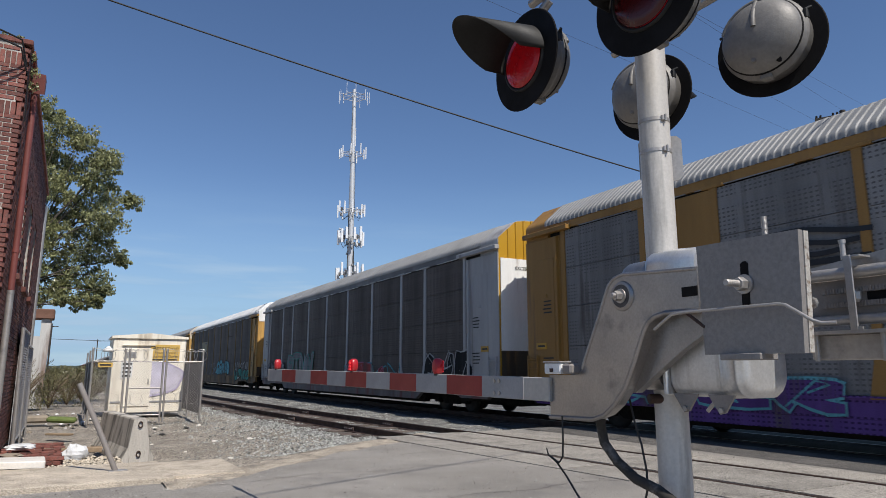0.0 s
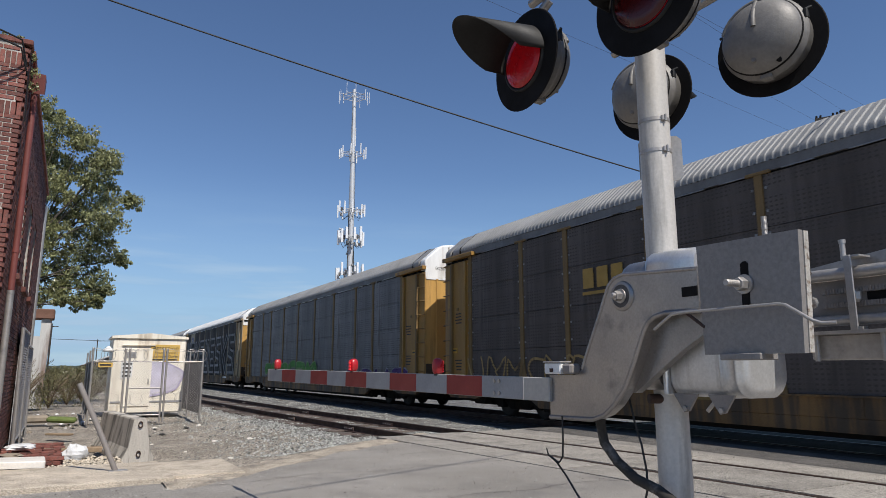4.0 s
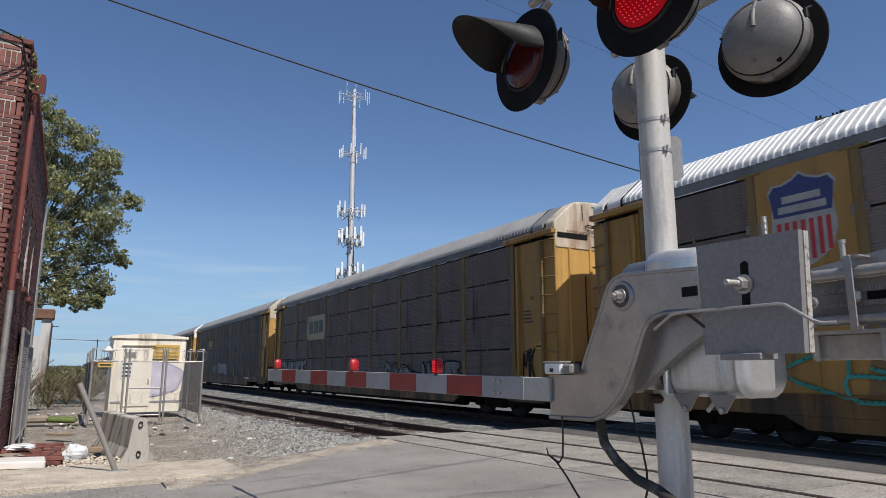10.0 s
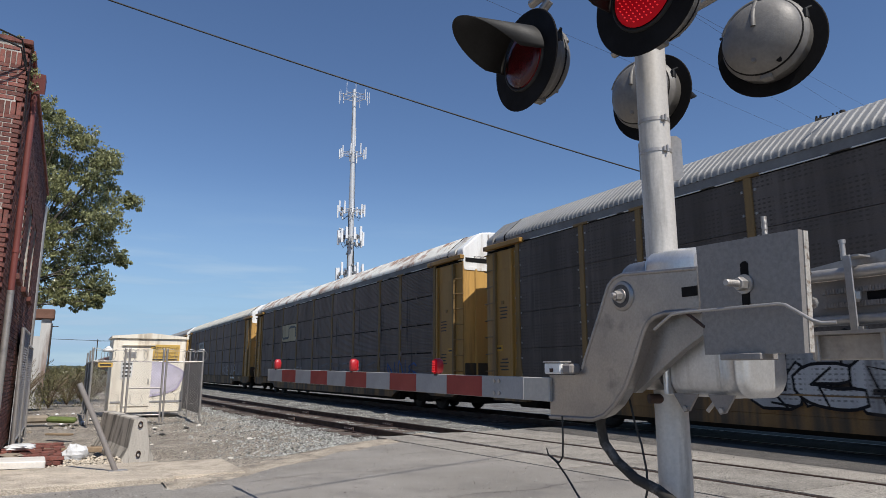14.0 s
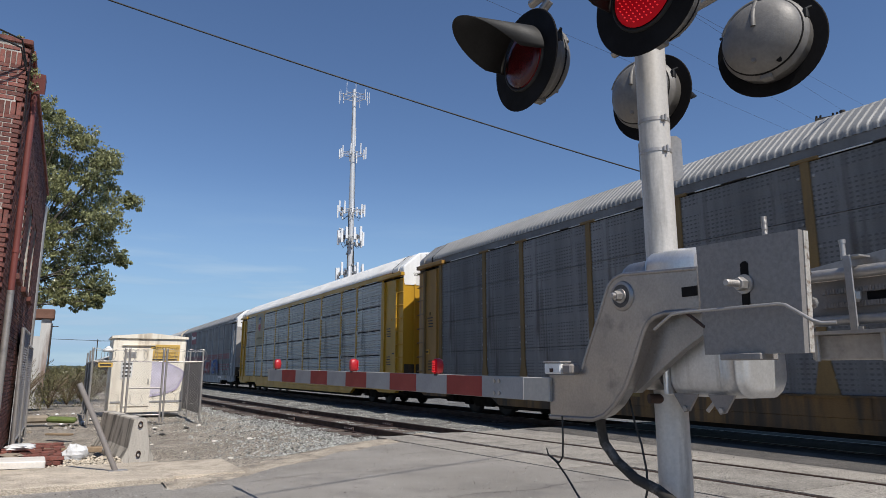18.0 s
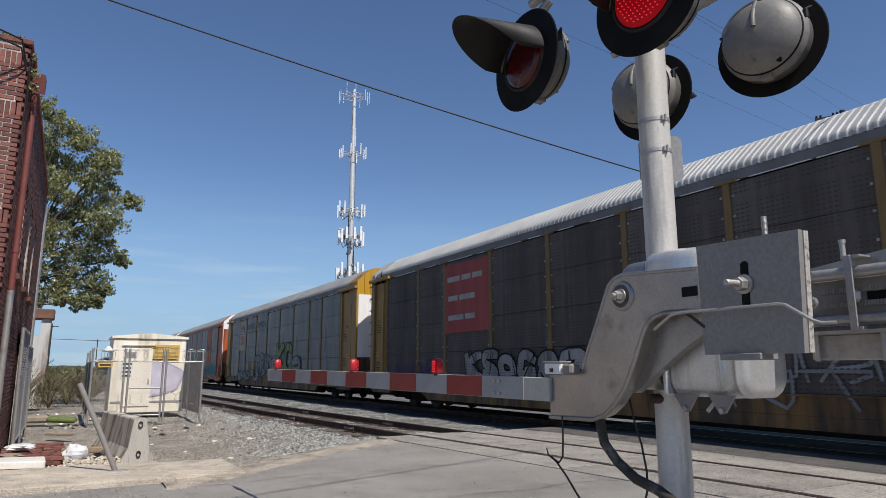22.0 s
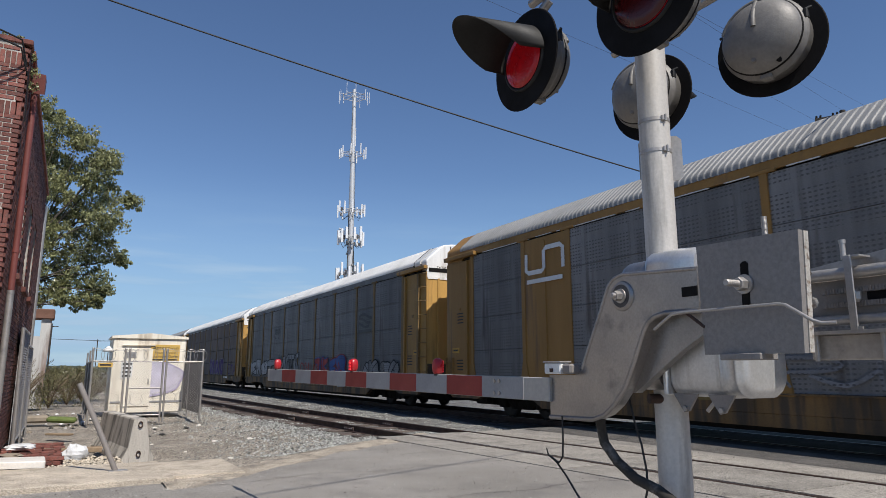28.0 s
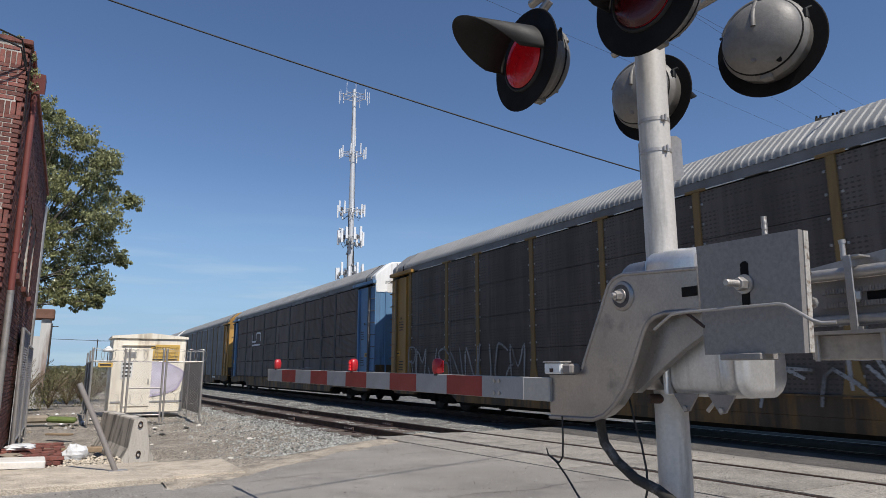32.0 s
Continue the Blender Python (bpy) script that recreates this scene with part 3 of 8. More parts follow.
LOGO_DUST = material("dusty_white", (0.40, 0.38, 0.34), 0.6, 0, 0.7, (3, 45), bump=0.02)
LOGO_BLUE = material("shield_blue", (0.035, 0.045, 0.14), 0.5, 0, 0.85, (3, 45), bump=0.02)
LOGO_RED = material("shield_red", (0.45, 0.03, 0.03), 0.5, 0, 0.85, (3, 45), bump=0.02)
LOGO_WHITE = material("logo_white", (0.70, 0.70, 0.68), 0.5, 0, 0.85, (3, 45), bump=0.02)
LOGO_YEL = material("logo_yellow", (0.19, 0.13, 0.035), 0.5, 0, 0.8, (3, 45), bump=0.02)
LOGO_GOLD = material("logo_gold", (0.40, 0.24, 0.04), 0.5, 0, 0.75, (3, 45), bump=0.02)
LOGO_BLACK = material("logo_black", (0.012, 0.012, 0.014), 0.5, 0, 0.8, (3, 45), bump=0.02)
SPRAY = {n: perforated("spray_" + n, tuple(q * 1.15 for q in c), 0.65, 0, 0.6, 0.35) for n, c in dict(
    ash=(0.30, 0.30, 0.30), white=(0.42, 0.42, 0.42), grey=(0.22, 0.22, 0.23), black=(0.01, 0.01, 0.012), cyan=(0.12, 0.36, 0.42), green=(0.10, 0.30, 0.06),
    purple=(0.10, 0.05, 0.20), pink=(0.42, 0.14, 0.22), teal=(0.06, 0.30, 0.24), red=(0.35, 0.05, 0.05), tan=(0.40, 0.28, 0.12),
    blue=(0.07, 0.14, 0.36), lime=(0.26, 0.36, 0.16)).items()}

RUST_LINE = material("rust_streak", (0.16, 0.10, 0.07), 0.8, 0, 0.6, (4, 50), bump=0.1)
BOLTPALE = material("pale_bolt", (0.42, 0.41, 0.39), 0.5, 0.2, 0.5, (3, 40), bump=0.05)
RAILGREY = material("dull_rail_grey", (0.21, 0.205, 0.20), 0.6, 0.1, 0.65, (1.2, 50), streak=True, bump=0.05, spec=0.2)
DIRTY_GREY = material("grimy_pale_sill", (0.19, 0.17, 0.165), 0.7, 0, 0.6, (1.2, 50), streak=True, bump=0.05, tint=(0.22, 0.07, 0.07), spots=0.1, spec=0.2)
GRIMY = material("grimy_grey", (0.130, 0.126, 0.124), 0.7, 0, 0.6, (1.2, 50), streak=True, bump=0.05, spec=0.2)
CACHE = {}


def cached(key, make):
    if key not in CACHE:
        CACHE[key] = make()
    return CACHE[key]


def corrugated(width, rows, ribs, depth, gap):
    """Side sheet in rows with ribs along the car, facing -x; the joints between rows are set back."""
    g = Geo()
    z0, z1 = PAN_Z
    hh = (z1 - z0) / rows
    prof = []
    for r in range(rows):
        a, b = z0 + r * hh + gap, z0 + (r + 1) * hh - gap
        step = (b - a) / ribs
        prof += [(0.085, a), (-0.004, a)]
        for i in range(ribs):
            q = a + i * step
            prof += [(0, q + step * 0.10), (-depth, q + step * 0.32), (-depth, q + step * 0.62), (0, q + step * 0.86)]
        prof += [(-0.004, b), (0.085, b)]
    n = len(prof)
    vs = [(x, s * width / 2, z) for s in (-1, 1) for x, z in prof]
    return g.add(vs, [(i, i + 1, n + i + 1, n + i) for i in range(n - 1)])


def panel_mesh(kind, width):
    if kind == "silver":
        return corrugated(width, 4, 7, 0.034, 0.024).mesh("side_panel", PERF_BRIGHT)
    if kind == "ribbed":
        return corrugated(width, 4, 18, 0.016, 0.022).mesh("side_panel", PAN_DARK)
    return corrugated(width, 4, 3, 0.004, 0.006).mesh("side_panel", PERF_DARK)


def joint_clips(ob, skin):
    """Steel clips over the joints of the side sheets: a pair at every post and one between."""
    wide = cached("clip_wide", lambda: Geo().box((-0.03, 0, 0), (0.04, 0.075, 0.19), 0.012).mesh("clip", GALV))
    small = cached("clip_small", lambda: Geo().box((-0.026, 0, 0.01), (0.035, 0.05, 0.15), 0.008).mesh("clip", GALV))
    for r in (1, 2, 3):
        z = PAN_Z[0] + (PAN_Z[1] - PAN_Z[0]) * r / 4
        for a, b in zip(POSTS, POSTS[1:]):
            for me, y in ((wide, a + 0.115), (small, (a + b) / 2), (wide, b - 0.115)):
                part("clip", me, skin, ob, m=pose(-SX, y, z))


ROOF_HALF = [(1.60, 5.245), (1.60, 5.325), (1.575, 5.385), (1.50, 5.455), (1.20, 5.715), (0.95, 5.925), (0.83, 5.97), (0.5, 6.015)]
ROOF_PROF = [(-x, z) for x, z in ROOF_HALF] + [(0, 6.035)] + ROOF_HALF[::-1]


def end_at(s, inset):
    """Place along the car, that far in from the front (s = -1) or rear (s = 1) end."""
    return (REAR if s > 0 else -HALF) - s * inset


def roof_mesh():
    g = Geo()
    per, n = 0.164, len(ROOF_PROF)
    ys = []
    y = -HALF + 0.95
    while y < REAR - 0.95:
        ys += [(y, 0.0), (y + per * 0.22, 0.0), (y + per * 0.34, 0.017), (y + per * 0.76, 0.017), (y + per * 0.86, 0.0)]
        y += per
    vs = []
    for q, d in ys:
        vs += [(x * (1 + d * 0.5), q, z + d * (0.25 if abs(x) > 1.55 else 1.0)) for x, z in ROOF_PROF]
    g.add(vs, [(i * n + k, (i + 1) * n + k, (i + 1) * n + k + 1, i * n + k + 1) for i in range(len(ys) - 1) for k in range(n - 1)], True)
    me = g.mesh("roof", ROOF_GREY)
    sharp = me.attributes.new("sharp_edge", "BOOLEAN", "EDGE")
    sharp.data.foreach_set("value", [e.vertices[0] // n == e.vertices[1] // n for e in me.edges])
    return me


def profile_slice(g, y0, y1, zlow, sc0=1.0, sc1=1.0, drop0=0.0, drop1=0.0):
    """A shell with the roof's outline down to zlow between y0 and y1, closed at both ends."""
    def ring(y, sc, dr):
        return [(x * sc, y, z - dr * max(0, (z - 4.9) / 0.95)) for x, z in ROOF_PROF] + [(1.58 * sc, y, zlow), (-1.58 * sc, y, zlow)]
    a, b = ring(y0, sc0, drop0), ring(y1, sc1, drop1)
    n = len(a)
    g.add(a + b, [(i, n + i, n + (i + 1) % n, (i + 1) % n) for i in range(n - 3)], True)
    g.add(a + b, [(i, n + i, n + (i + 1) % n, (i + 1) % n) for i in range(n - 3, n)] + [tuple(range(n)), tuple(range(n, 2 * n))[::-1]])


def hood_mesh(s):
    """Smooth roof sheet next to the end. s: -1 front, 1 rear."""
    g = Geo()
    profile_slice(g, end_at(s, 1.0), end_at(s, 0.52), 5.17)
    if s > 0:
        g.f = [q[::-1] for q in g.f]
    return g.mesh("hood", OFFWHITE)


def end_cap_mesh(s):
    """Upper part of the end, with the roof's outline and a rounded edge."""
    g = Geo()
    profile_slice(g, end_at(s, 0.36), end_at(s, 0.05), 4.99)
    profile_slice(g, end_at(s, 0.05), end_at(s, 0.012), 4.70, 0.997, 0.992, 0.0, 0.012)
    profile_slice(g, end_at(s, 0.012), end_at(s, 0.0), 4.70, 0.992, 0.975, 0.012, 0.045)
    if s > 0:
        g.f = [q[::-1] for q in g.f]
    return g.mesh("end_cap", OFFWHITE)


def seam_mesh(s):
    """Black joint between the ribbed roof and the hood, and between the hood and the end."""
    g = Geo()
    profile_slice(g, end_at(s, 0.54), end_at(s, 0.33), 4.93, 0.965, 0.965, 0.05, 0.05)
    profile_slice(g, end_at(s, 1.03), end_at(s, 0.97), 4.95, 1.006, 1.006, -0.012, -0.012)
    if s > 0:
        g.f = [q[::-1] for q in g.f]
    return g.mesh("roof_seam", BLACKPAINT)


def end_mesh(s, flat):
    """Folding end doors: one sheet with upright ribs."""
    g = Geo()
    y0, y1 = end_at(s, 0.14), end_at(s, 0.012)
    top = ROOF_PROF[1:-1] if flat else [(-1.56, 4.7), (1.56, 4.7)]
    xs = [-1.57]
    for i in range(9 if flat else 4):
        c = -1.2 + i * 0.3 if flat else -1.1 + i * 0.733
        xs += [c - 0.05, c - 0.035, c + 0.035, c + 0.05]
    xs.append(1.57)
    vs, n = [], len(xs)
    for i, x in enumerate(xs):
        proud = 0.04 if 0 < i < n - 1 and (i - 1) % 4 in (1, 2) else 0.0
        zt = float(np.interp(x, [p[0] for p in top], [p[1] for p in top])) - 0.02
        vs += [(x, y0, 0.97), (x, y0, zt), (x, y1 + s * proud, zt), (x, y1 + s * proud, 0.97)]
    fs = [(i * 4 + k, i * 4 + (k + 1) % 4, (i + 1) * 4 + (k + 1) % 4, (i + 1) * 4 + k) for i in range(n - 1) for k in range(4)]
    fs += [(0, 3, 2, 1), tuple((n - 1) * 4 + k for k in range(4))]
    if s > 0:
        fs = [q[::-1] for q in fs]
    g.add(vs, fs)
    return g.mesh("end_door", YELLOW)


def ladder_mesh(s, low):
    """Rungs from an upright column to the end of the car, or a low grab ladder."""
    g = Geo()
    if low:
        for y in (0.04, 0.44):
            g.box((-0.07, s * y, 1.28), (0.05, 0.035, 1.0))
        for i in range(4):
            g.tube([(-0.08, s * 0.04, 0.9 + 0.26 * i), (-0.08, s * 0.44, 0.9 + 0.26 * i)], 0.014, 6)
        g.box((-0.03, s * 0.24, 1.0), (0.06, 0.42, 0.03)).box((-0.03, s * 0.24, 1.6), (0.06, 0.42, 0.03))
        return g.mesh("ladder", YELLOW)
    g.box((-0.055, 0, 2.92), (0.11, 0.10, 3.95), 0.008)
    for i in range(9):
        z = 4.87 - 0.5 * i
        g.tube([(-0.10, 0, z), (-0.10, s * 0.50, z - 0.02), (0.0, s * 0.52, z - 0.02)], 0.016, 6)
    return g.mesh("ladder", YELLOW)


def post_mesh():
    g = Geo()
    g.box((-0.018, 0, 2.98), (0.045, 0.165, 4.10), 0.006)
    g.box((-0.022, 0, 5.045), (0.06, 0.52, 0.06), 0.006)
    g.prism([(-0.083, 1.60), (0.083, 1.60), (0.22, 0.93), (-0.22, 0.93)], 0, -0.04, 0.0)
    return g.mesh("post", YELLOW)


def bolt_mesh():
    g = Geo()
    for y in POSTS:
        for e in (-0.14, 0.14):
            for i in range(9):
                g.box((-SX - 0.014, y + e, 1.25 + i * 0.44 + 0.03 * math.sin(7 * y + i)), (0.02, 0.045, 0.05), 0.006)
    return g.mesh("bolts", BOLTPALE)


# pale pieces that paint in the light glinting along the eave
def eave_mesh():
    g = Geo()
    rr = random.Random(17)
    y = -11.4
    while y < 11.2:
        w = rr.uniform(0.5, 2.4)
        g.box((-1.590, y + w / 2, 5.045 + rr.uniform(-0.006, 0.006)), (0.03, w, 0.018))
        y += w + rr.uniform(0.08, 0.6)
    return g.mesh("eave_strip", LIGHTGREY)


def sill_mesh():
    g = Geo()
    for s in (-1, 1):
        g.box((s * 1.53, -0.17, 0.785), (0.14, HALF + REAR - 0.2, 0.36), 0.015)
        g.prism([(-8.75, 0.61), (8.75, 0.61), (8.3, 0.38), (-8.3, 0.38)], 0, s * 1.46, s * 1.595)
        g.box((s * 1.56, -0.17, 0.965), (0.2, HALF + REAR - 0.2, 0.03))
        for k in range(-6, 7):
            g.box((s * 1.605, k * 2.05, 0.79), (0.02, 0.09, 0.3))
        for e in (-1, 1):
            g.prism([(e * 13.25, 0.7), (e * 10.9, 0.7), (e * 11.5, 0.52), (e * 13.0, 0.52)], 0, s * 1.46, s * 1.6)
    return g.mesh("side_sill", YELLOW)


def frame_mesh():
    g = Geo()
    g.box((0, 0, 0.72), (0.5, 2 * HALF - 0.6, 0.46))
    g.box((0, -0.17, 0.9), (2.9, HALF + REAR - 0.4, 0.1))
    for k in range(-9, 10):
        g.box((0, k * 1.42, 0.78), (2.9, 0.12, 0.22))
    for y, z, l in ((3, 0.52, 1.8), (-4, 0.5, 1.2), (6.2, 0.55, 1.0)):
        g.box((-0.75, y, z), (0.55, l, 0.36), 0.05)
    for s in (-1, 1):
        g.box((0, s * 11.0, 0.5), (1.1, 4.4, 0.42), 0.03)
    for x in (-1.2, 0.0, 1.2):
        g.prism([(-8.75, 0.7), (8.75, 0.7), (8.45, 0.27), (-8.45, 0.27)], 0, x - 0.12, x + 0.12)
    for s in (-1, 1):
        for x in (-1.3, 1.3):
            g.prism([(s * 11.2, 0.7), (s * 13.5, 0.7), (s * 13.4, 0.48), (s * 11.3, 0.40)], 0, x - 0.08, x + 0.08)
    g.tube([(-1.36, -8.6, 0.55), (-1.36, 8.6, 0.55)], 0.03, 6)
    g.tube([(-1.0, -8.6, 0.55), (-1.0, -3, 0.45), (-1.0, 3, 0.45), (-1.0, 8.6, 0.55)], 0.025, 6)
    for s in (-1, 1):
        g.box((0, s * (HALF + 0.05), 0.78), (0.36, 0.55, 0.32), 0.03)
        g.box((0, s * (HALF + 0.42), 0.78), (0.28, 0.42, 0.28), 0.06)
        g.box((0, s * HALF, 1.0), (2.7, 0.12, 0.16), 0.01)
        for x in (-0.55, 0.5):
            pts = [(x + 0.12 * i, s * (HALF + 0.1 + 0.1 * i), 0.68 - 0.3 * math.sin(math.pi * i / 5.0)) for i in range(6)]
            g.tube(pts, 0.028, 6)
    return g.mesh("underframe", UNDER)


def truck_meshes():
    f = Geo()
    for s in (-1, 1):
        f.prism([(-1.25, 0.42), (-1.2, 0.62), (-0.7, 0.64), (-0.42, 0.74), (0.42, 0.74), (0.7, 0.64), (1.2, 0.62), (1.25, 0.42), (0.98, 0.34),
                 (0.72, 0.45), (0.45, 0.26), (-0.45, 0.26), (-0.72, 0.45), (-0.98, 0.34)], 0, s * 0.92, s * 1.05)
        for y in (-0.28, -0.1, 0.1, 0.28):
            f.tube([(s * 1.0, y, 0.3), (s * 1.0, y, 0.6)], 0.06, 8)
        for y in (-0.9, 0.9):
            f.box((s * 1.02, y, 0.45), (0.2, 0.34, 0.32), 0.03)
    f.box((0, 0, 0.55), (2.0, 0.42, 0.28), 0.03)
    f.box((0, 0, 0.42), (1.3, 1.1, 0.34), 0.03)
    w = Geo().lathe([(-0.065, 0.36), (-0.06, 0.44), (0.03, 0.435), (0.032, 0.455), (0.06, 0.45), (0.062, 0.36), (0.02, 0.32), (0.03, 0.12), (0.08, 0.1)], 28)
    a = Geo().tube([(-0.8, 0, 0), (0.8, 0, 0)], 0.08, 12)
    return f.mesh("truck", UNDER), w.mesh("wheel", WHEEL), a.mesh("axle", WHEEL)


# letter-like outlines: strokes of points in a unit box, u to the reader's right
FORMS = [
    [[(0, 0), (0.05, 1), (0.5, 0.4), (0.95, 1), (1, 0)]],
    [[(1, 0.05), (0.1, 0), (0, 0.5), (0.75, 0.52)], [(0, 0.5), (0.08, 1), (1, 0.95)]],
    [[(0.05, 0), (0, 1)], [(0.95, 1), (0.1, 0.5), (1, 0)]],
    [[(0.0, 0.25), (0.25, 0), (0.7, 0.1), (0.75, 1)]],
    [[(0.95, 0.85), (0.55, 1), (0.1, 0.8), (0.2, 0.55), (0.8, 0.45), (0.9, 0.15), (0.5, 0), (0.05, 0.12)]],
    [[(0, 1), (0.05, 0.2), (0.4, 0), (0.85, 0.15), (0.95, 1)]],
    [[(0.1, 0), (0.05, 1), (0.7, 0.95), (0.85, 0.7), (0.6, 0.5), (0.1, 0.48)], [(0.5, 0.48), (1, 0)]],
    [[(0.5, 0), (0.1, 0.2), (0.05, 0.75), (0.45, 1), (0.9, 0.8), (0.95, 0.25), (0.5, 0)]],
    [[(0, 0), (0.45, 1), (1, 0)], [(0.2, 0.38), (0.8, 0.38)]],
    [[(0.95, 0.9), (0.4, 1), (0.05, 0.6), (0.15, 0.15), (0.6, 0), (1, 0.2)]],
    [[(0, 0), (0.03, 1), (0.9, 0), (0.95, 1)]],
    [[(0.5, 0), (0.48, 0.95)], [(0, 1), (1, 0.93)]],
    [[(0, 0), (0, 1), (0.5, 0.5), (1, 1), (1, 0)]],
    [[(1, 0), (0, 0), (0, 1), (1, 1)], [(0, 0.5), (0.8, 0.5)]],
    [[(0, 0), (0, 1)], [(1, 1), (0.2, 0.5), (1, 0)]],
    [[(0, 0.3), (0, 0), (0.8, 0), (0.8, 1)]],
    [[(1, 1), (0, 1), (0, 0.55), (0.9, 0.45), (1, 0), (0, 0)]],
    [[(0, 1), (0, 0), (0.9, 0), (0.9, 1)]],
]


def stroke(name, ob, mat, pts, w, x):
    """A brush stroke on the plane x along points (y, z), tapering at both ends."""
    n = len(pts)
    vs = []
    for i, (u, v) in enumerate(pts):
        (a0, b0), (a1, b1) = pts[max(i - 1, 0)], pts[min(i + 1, n - 1)]
        t = math.atan2(b1 - b0, a1 - a0)
        q = w / 2 * (0.72 if i in (0, n - 1) else 1.0)
        e = (-w * 0.35 if i == 0 else w * 0.35 if i == n - 1 else 0.0)
        u, v = u + e * math.cos(t), v + e * math.sin(t)
        vs += [(x - 0.00012 * i, u - q * math.sin(t), v + q * math.cos(t)), (x - 0.00012 * i, u + q * math.sin(t), v - q * math.cos(t))]
    part(name, Geo().add(vs, [(2 * i, 2 * i + 2, 2 * i + 3, 2 * i + 1) for i in range(n - 1)]), mat, ob)


def graffiti(ob, k, y0, y1, z0, z1, letters, fill, line, style="throw", forms=()):
    """Sprayed letter-like shapes on the side sheets. Each shape is a part. style: throw (fat letters with an outline), scrawl (thin lines), block (tall angular letters)."""
    rr = random.Random(100 + k * 7 + int(abs(y0) * 10))
    z0 = max(z0, 0.66)
    X = -SX - (0.046 if z0 > 0.98 else 0.062)
    w, hh = (y1 - y0) / letters, z1 - z0
    for i in range(letters):
        form = FORMS[forms[i] if i < len(forms) else rr.randrange(12)]
        cy = y1 - (i + 0.5) * w
        d = X - 0.010 * (i % 2)
        thin = not fill or style == "scrawl"
        if style == "block":
            sw, grow, ww = 0.40, 0.34, w * 0.56
        elif thin:
            sw, grow, ww = 0.07, 0.0, w * 0.82
        else:
            sw, grow, ww = min(0.34 * hh, 0.30 * w), 0.11, w * 0.80
        lean, low, high = rr.uniform(-0.15, 0.15) * w, z0 + sw / 2 + rr.uniform(0, 0.1) * hh, z1 - sw / 2 - rr.uniform(0, 0.14) * hh
        if style == "block":
            for st in form:
                pts = [(cy - (u - 0.5) * ww, z0 + 0.3 + (hh - 0.6) * v) for u, v in st]
                for off, name, mat, q in ((0.0, "graffiti_outline", SPRAY[line], sw + grow), (0.004, "graffiti_letter", SPRAY[fill], sw)):
                    for e, (a, b) in enumerate(zip(pts, pts[1:])):
                        dv = Vector((b[0] - a[0], b[1] - a[1])).normalized() * q / 2
                        part(name, Geo().ribbon([(a[0] - dv.x, a[1] - dv.y), (b[0] + dv.x, b[1] + dv.y)], q, lambda u, v, o=d - off - 0.0004 * e: (o, u, v)), mat, ob)
            continue
        wild = 0.05 if forms else 0.13
        for st in form:
            P = [(u + rr.uniform(-wild, wild), v + rr.uniform(-wild, wild)) for u, v in st]
            if not forms and rr.random() < 0.5:
                P.append((P[-1][0] + rr.uniform(-0.5, 0.5), rr.uniform(0, 1)))
            Q = []
            for a in range(len(P) - 1):     # rounded corners
                p0, p1, p2, p3 = P[max(a - 1, 0)], P[a], P[a + 1], P[min(a + 2, len(P) - 1)]
                for h in (0.0, 0.34, 0.67):
                    Q.append(tuple(0.5 * (2 * b + (c - a_) * h + (2 * a_ - 5 * b + 4 * c - e) * h * h + (3 * b - a_ - 3 * c + e) * h ** 3) for a_, b, c, e in zip(p0, p1, p2, p3)))
            Q.append(P[-1])
            pts = [(cy - (u - 0.5) * ww - lean * v, low + (high - low) * min(max(v, 0.0), 1.0)) for u, v in Q]
            if thin:
                stroke("graffiti_line", ob, SPRAY[line], pts, sw, d)
            else:
                stroke("graffiti_outline", ob, SPRAY[line], pts, sw + grow, d)
                stroke("graffiti_letter", ob, SPRAY[fill], pts, sw, d - 0.004)
        if not thin:
            stroke("graffiti_line", ob, SPRAY[line], [(cy + rr.uniform(-0.4, 0.4) * w, z0 + rr.random() * hh) for _ in range(4)], 0.05, d - 0.008)


SHIELD_HALF = [(0.10, 0.445), (0.28, 0.40), (0.42, 0.405), (0.50, 0.33), (0.44, 0.16), (0.475, -0.14), (0.38, -0.33), (0.16, -0.45)]
SHIELD = [(0, 0.5)] + SHIELD_HALF + [(0, -0.5)] + [(-u, v) for u, v in SHIELD_HALF[::-1]]


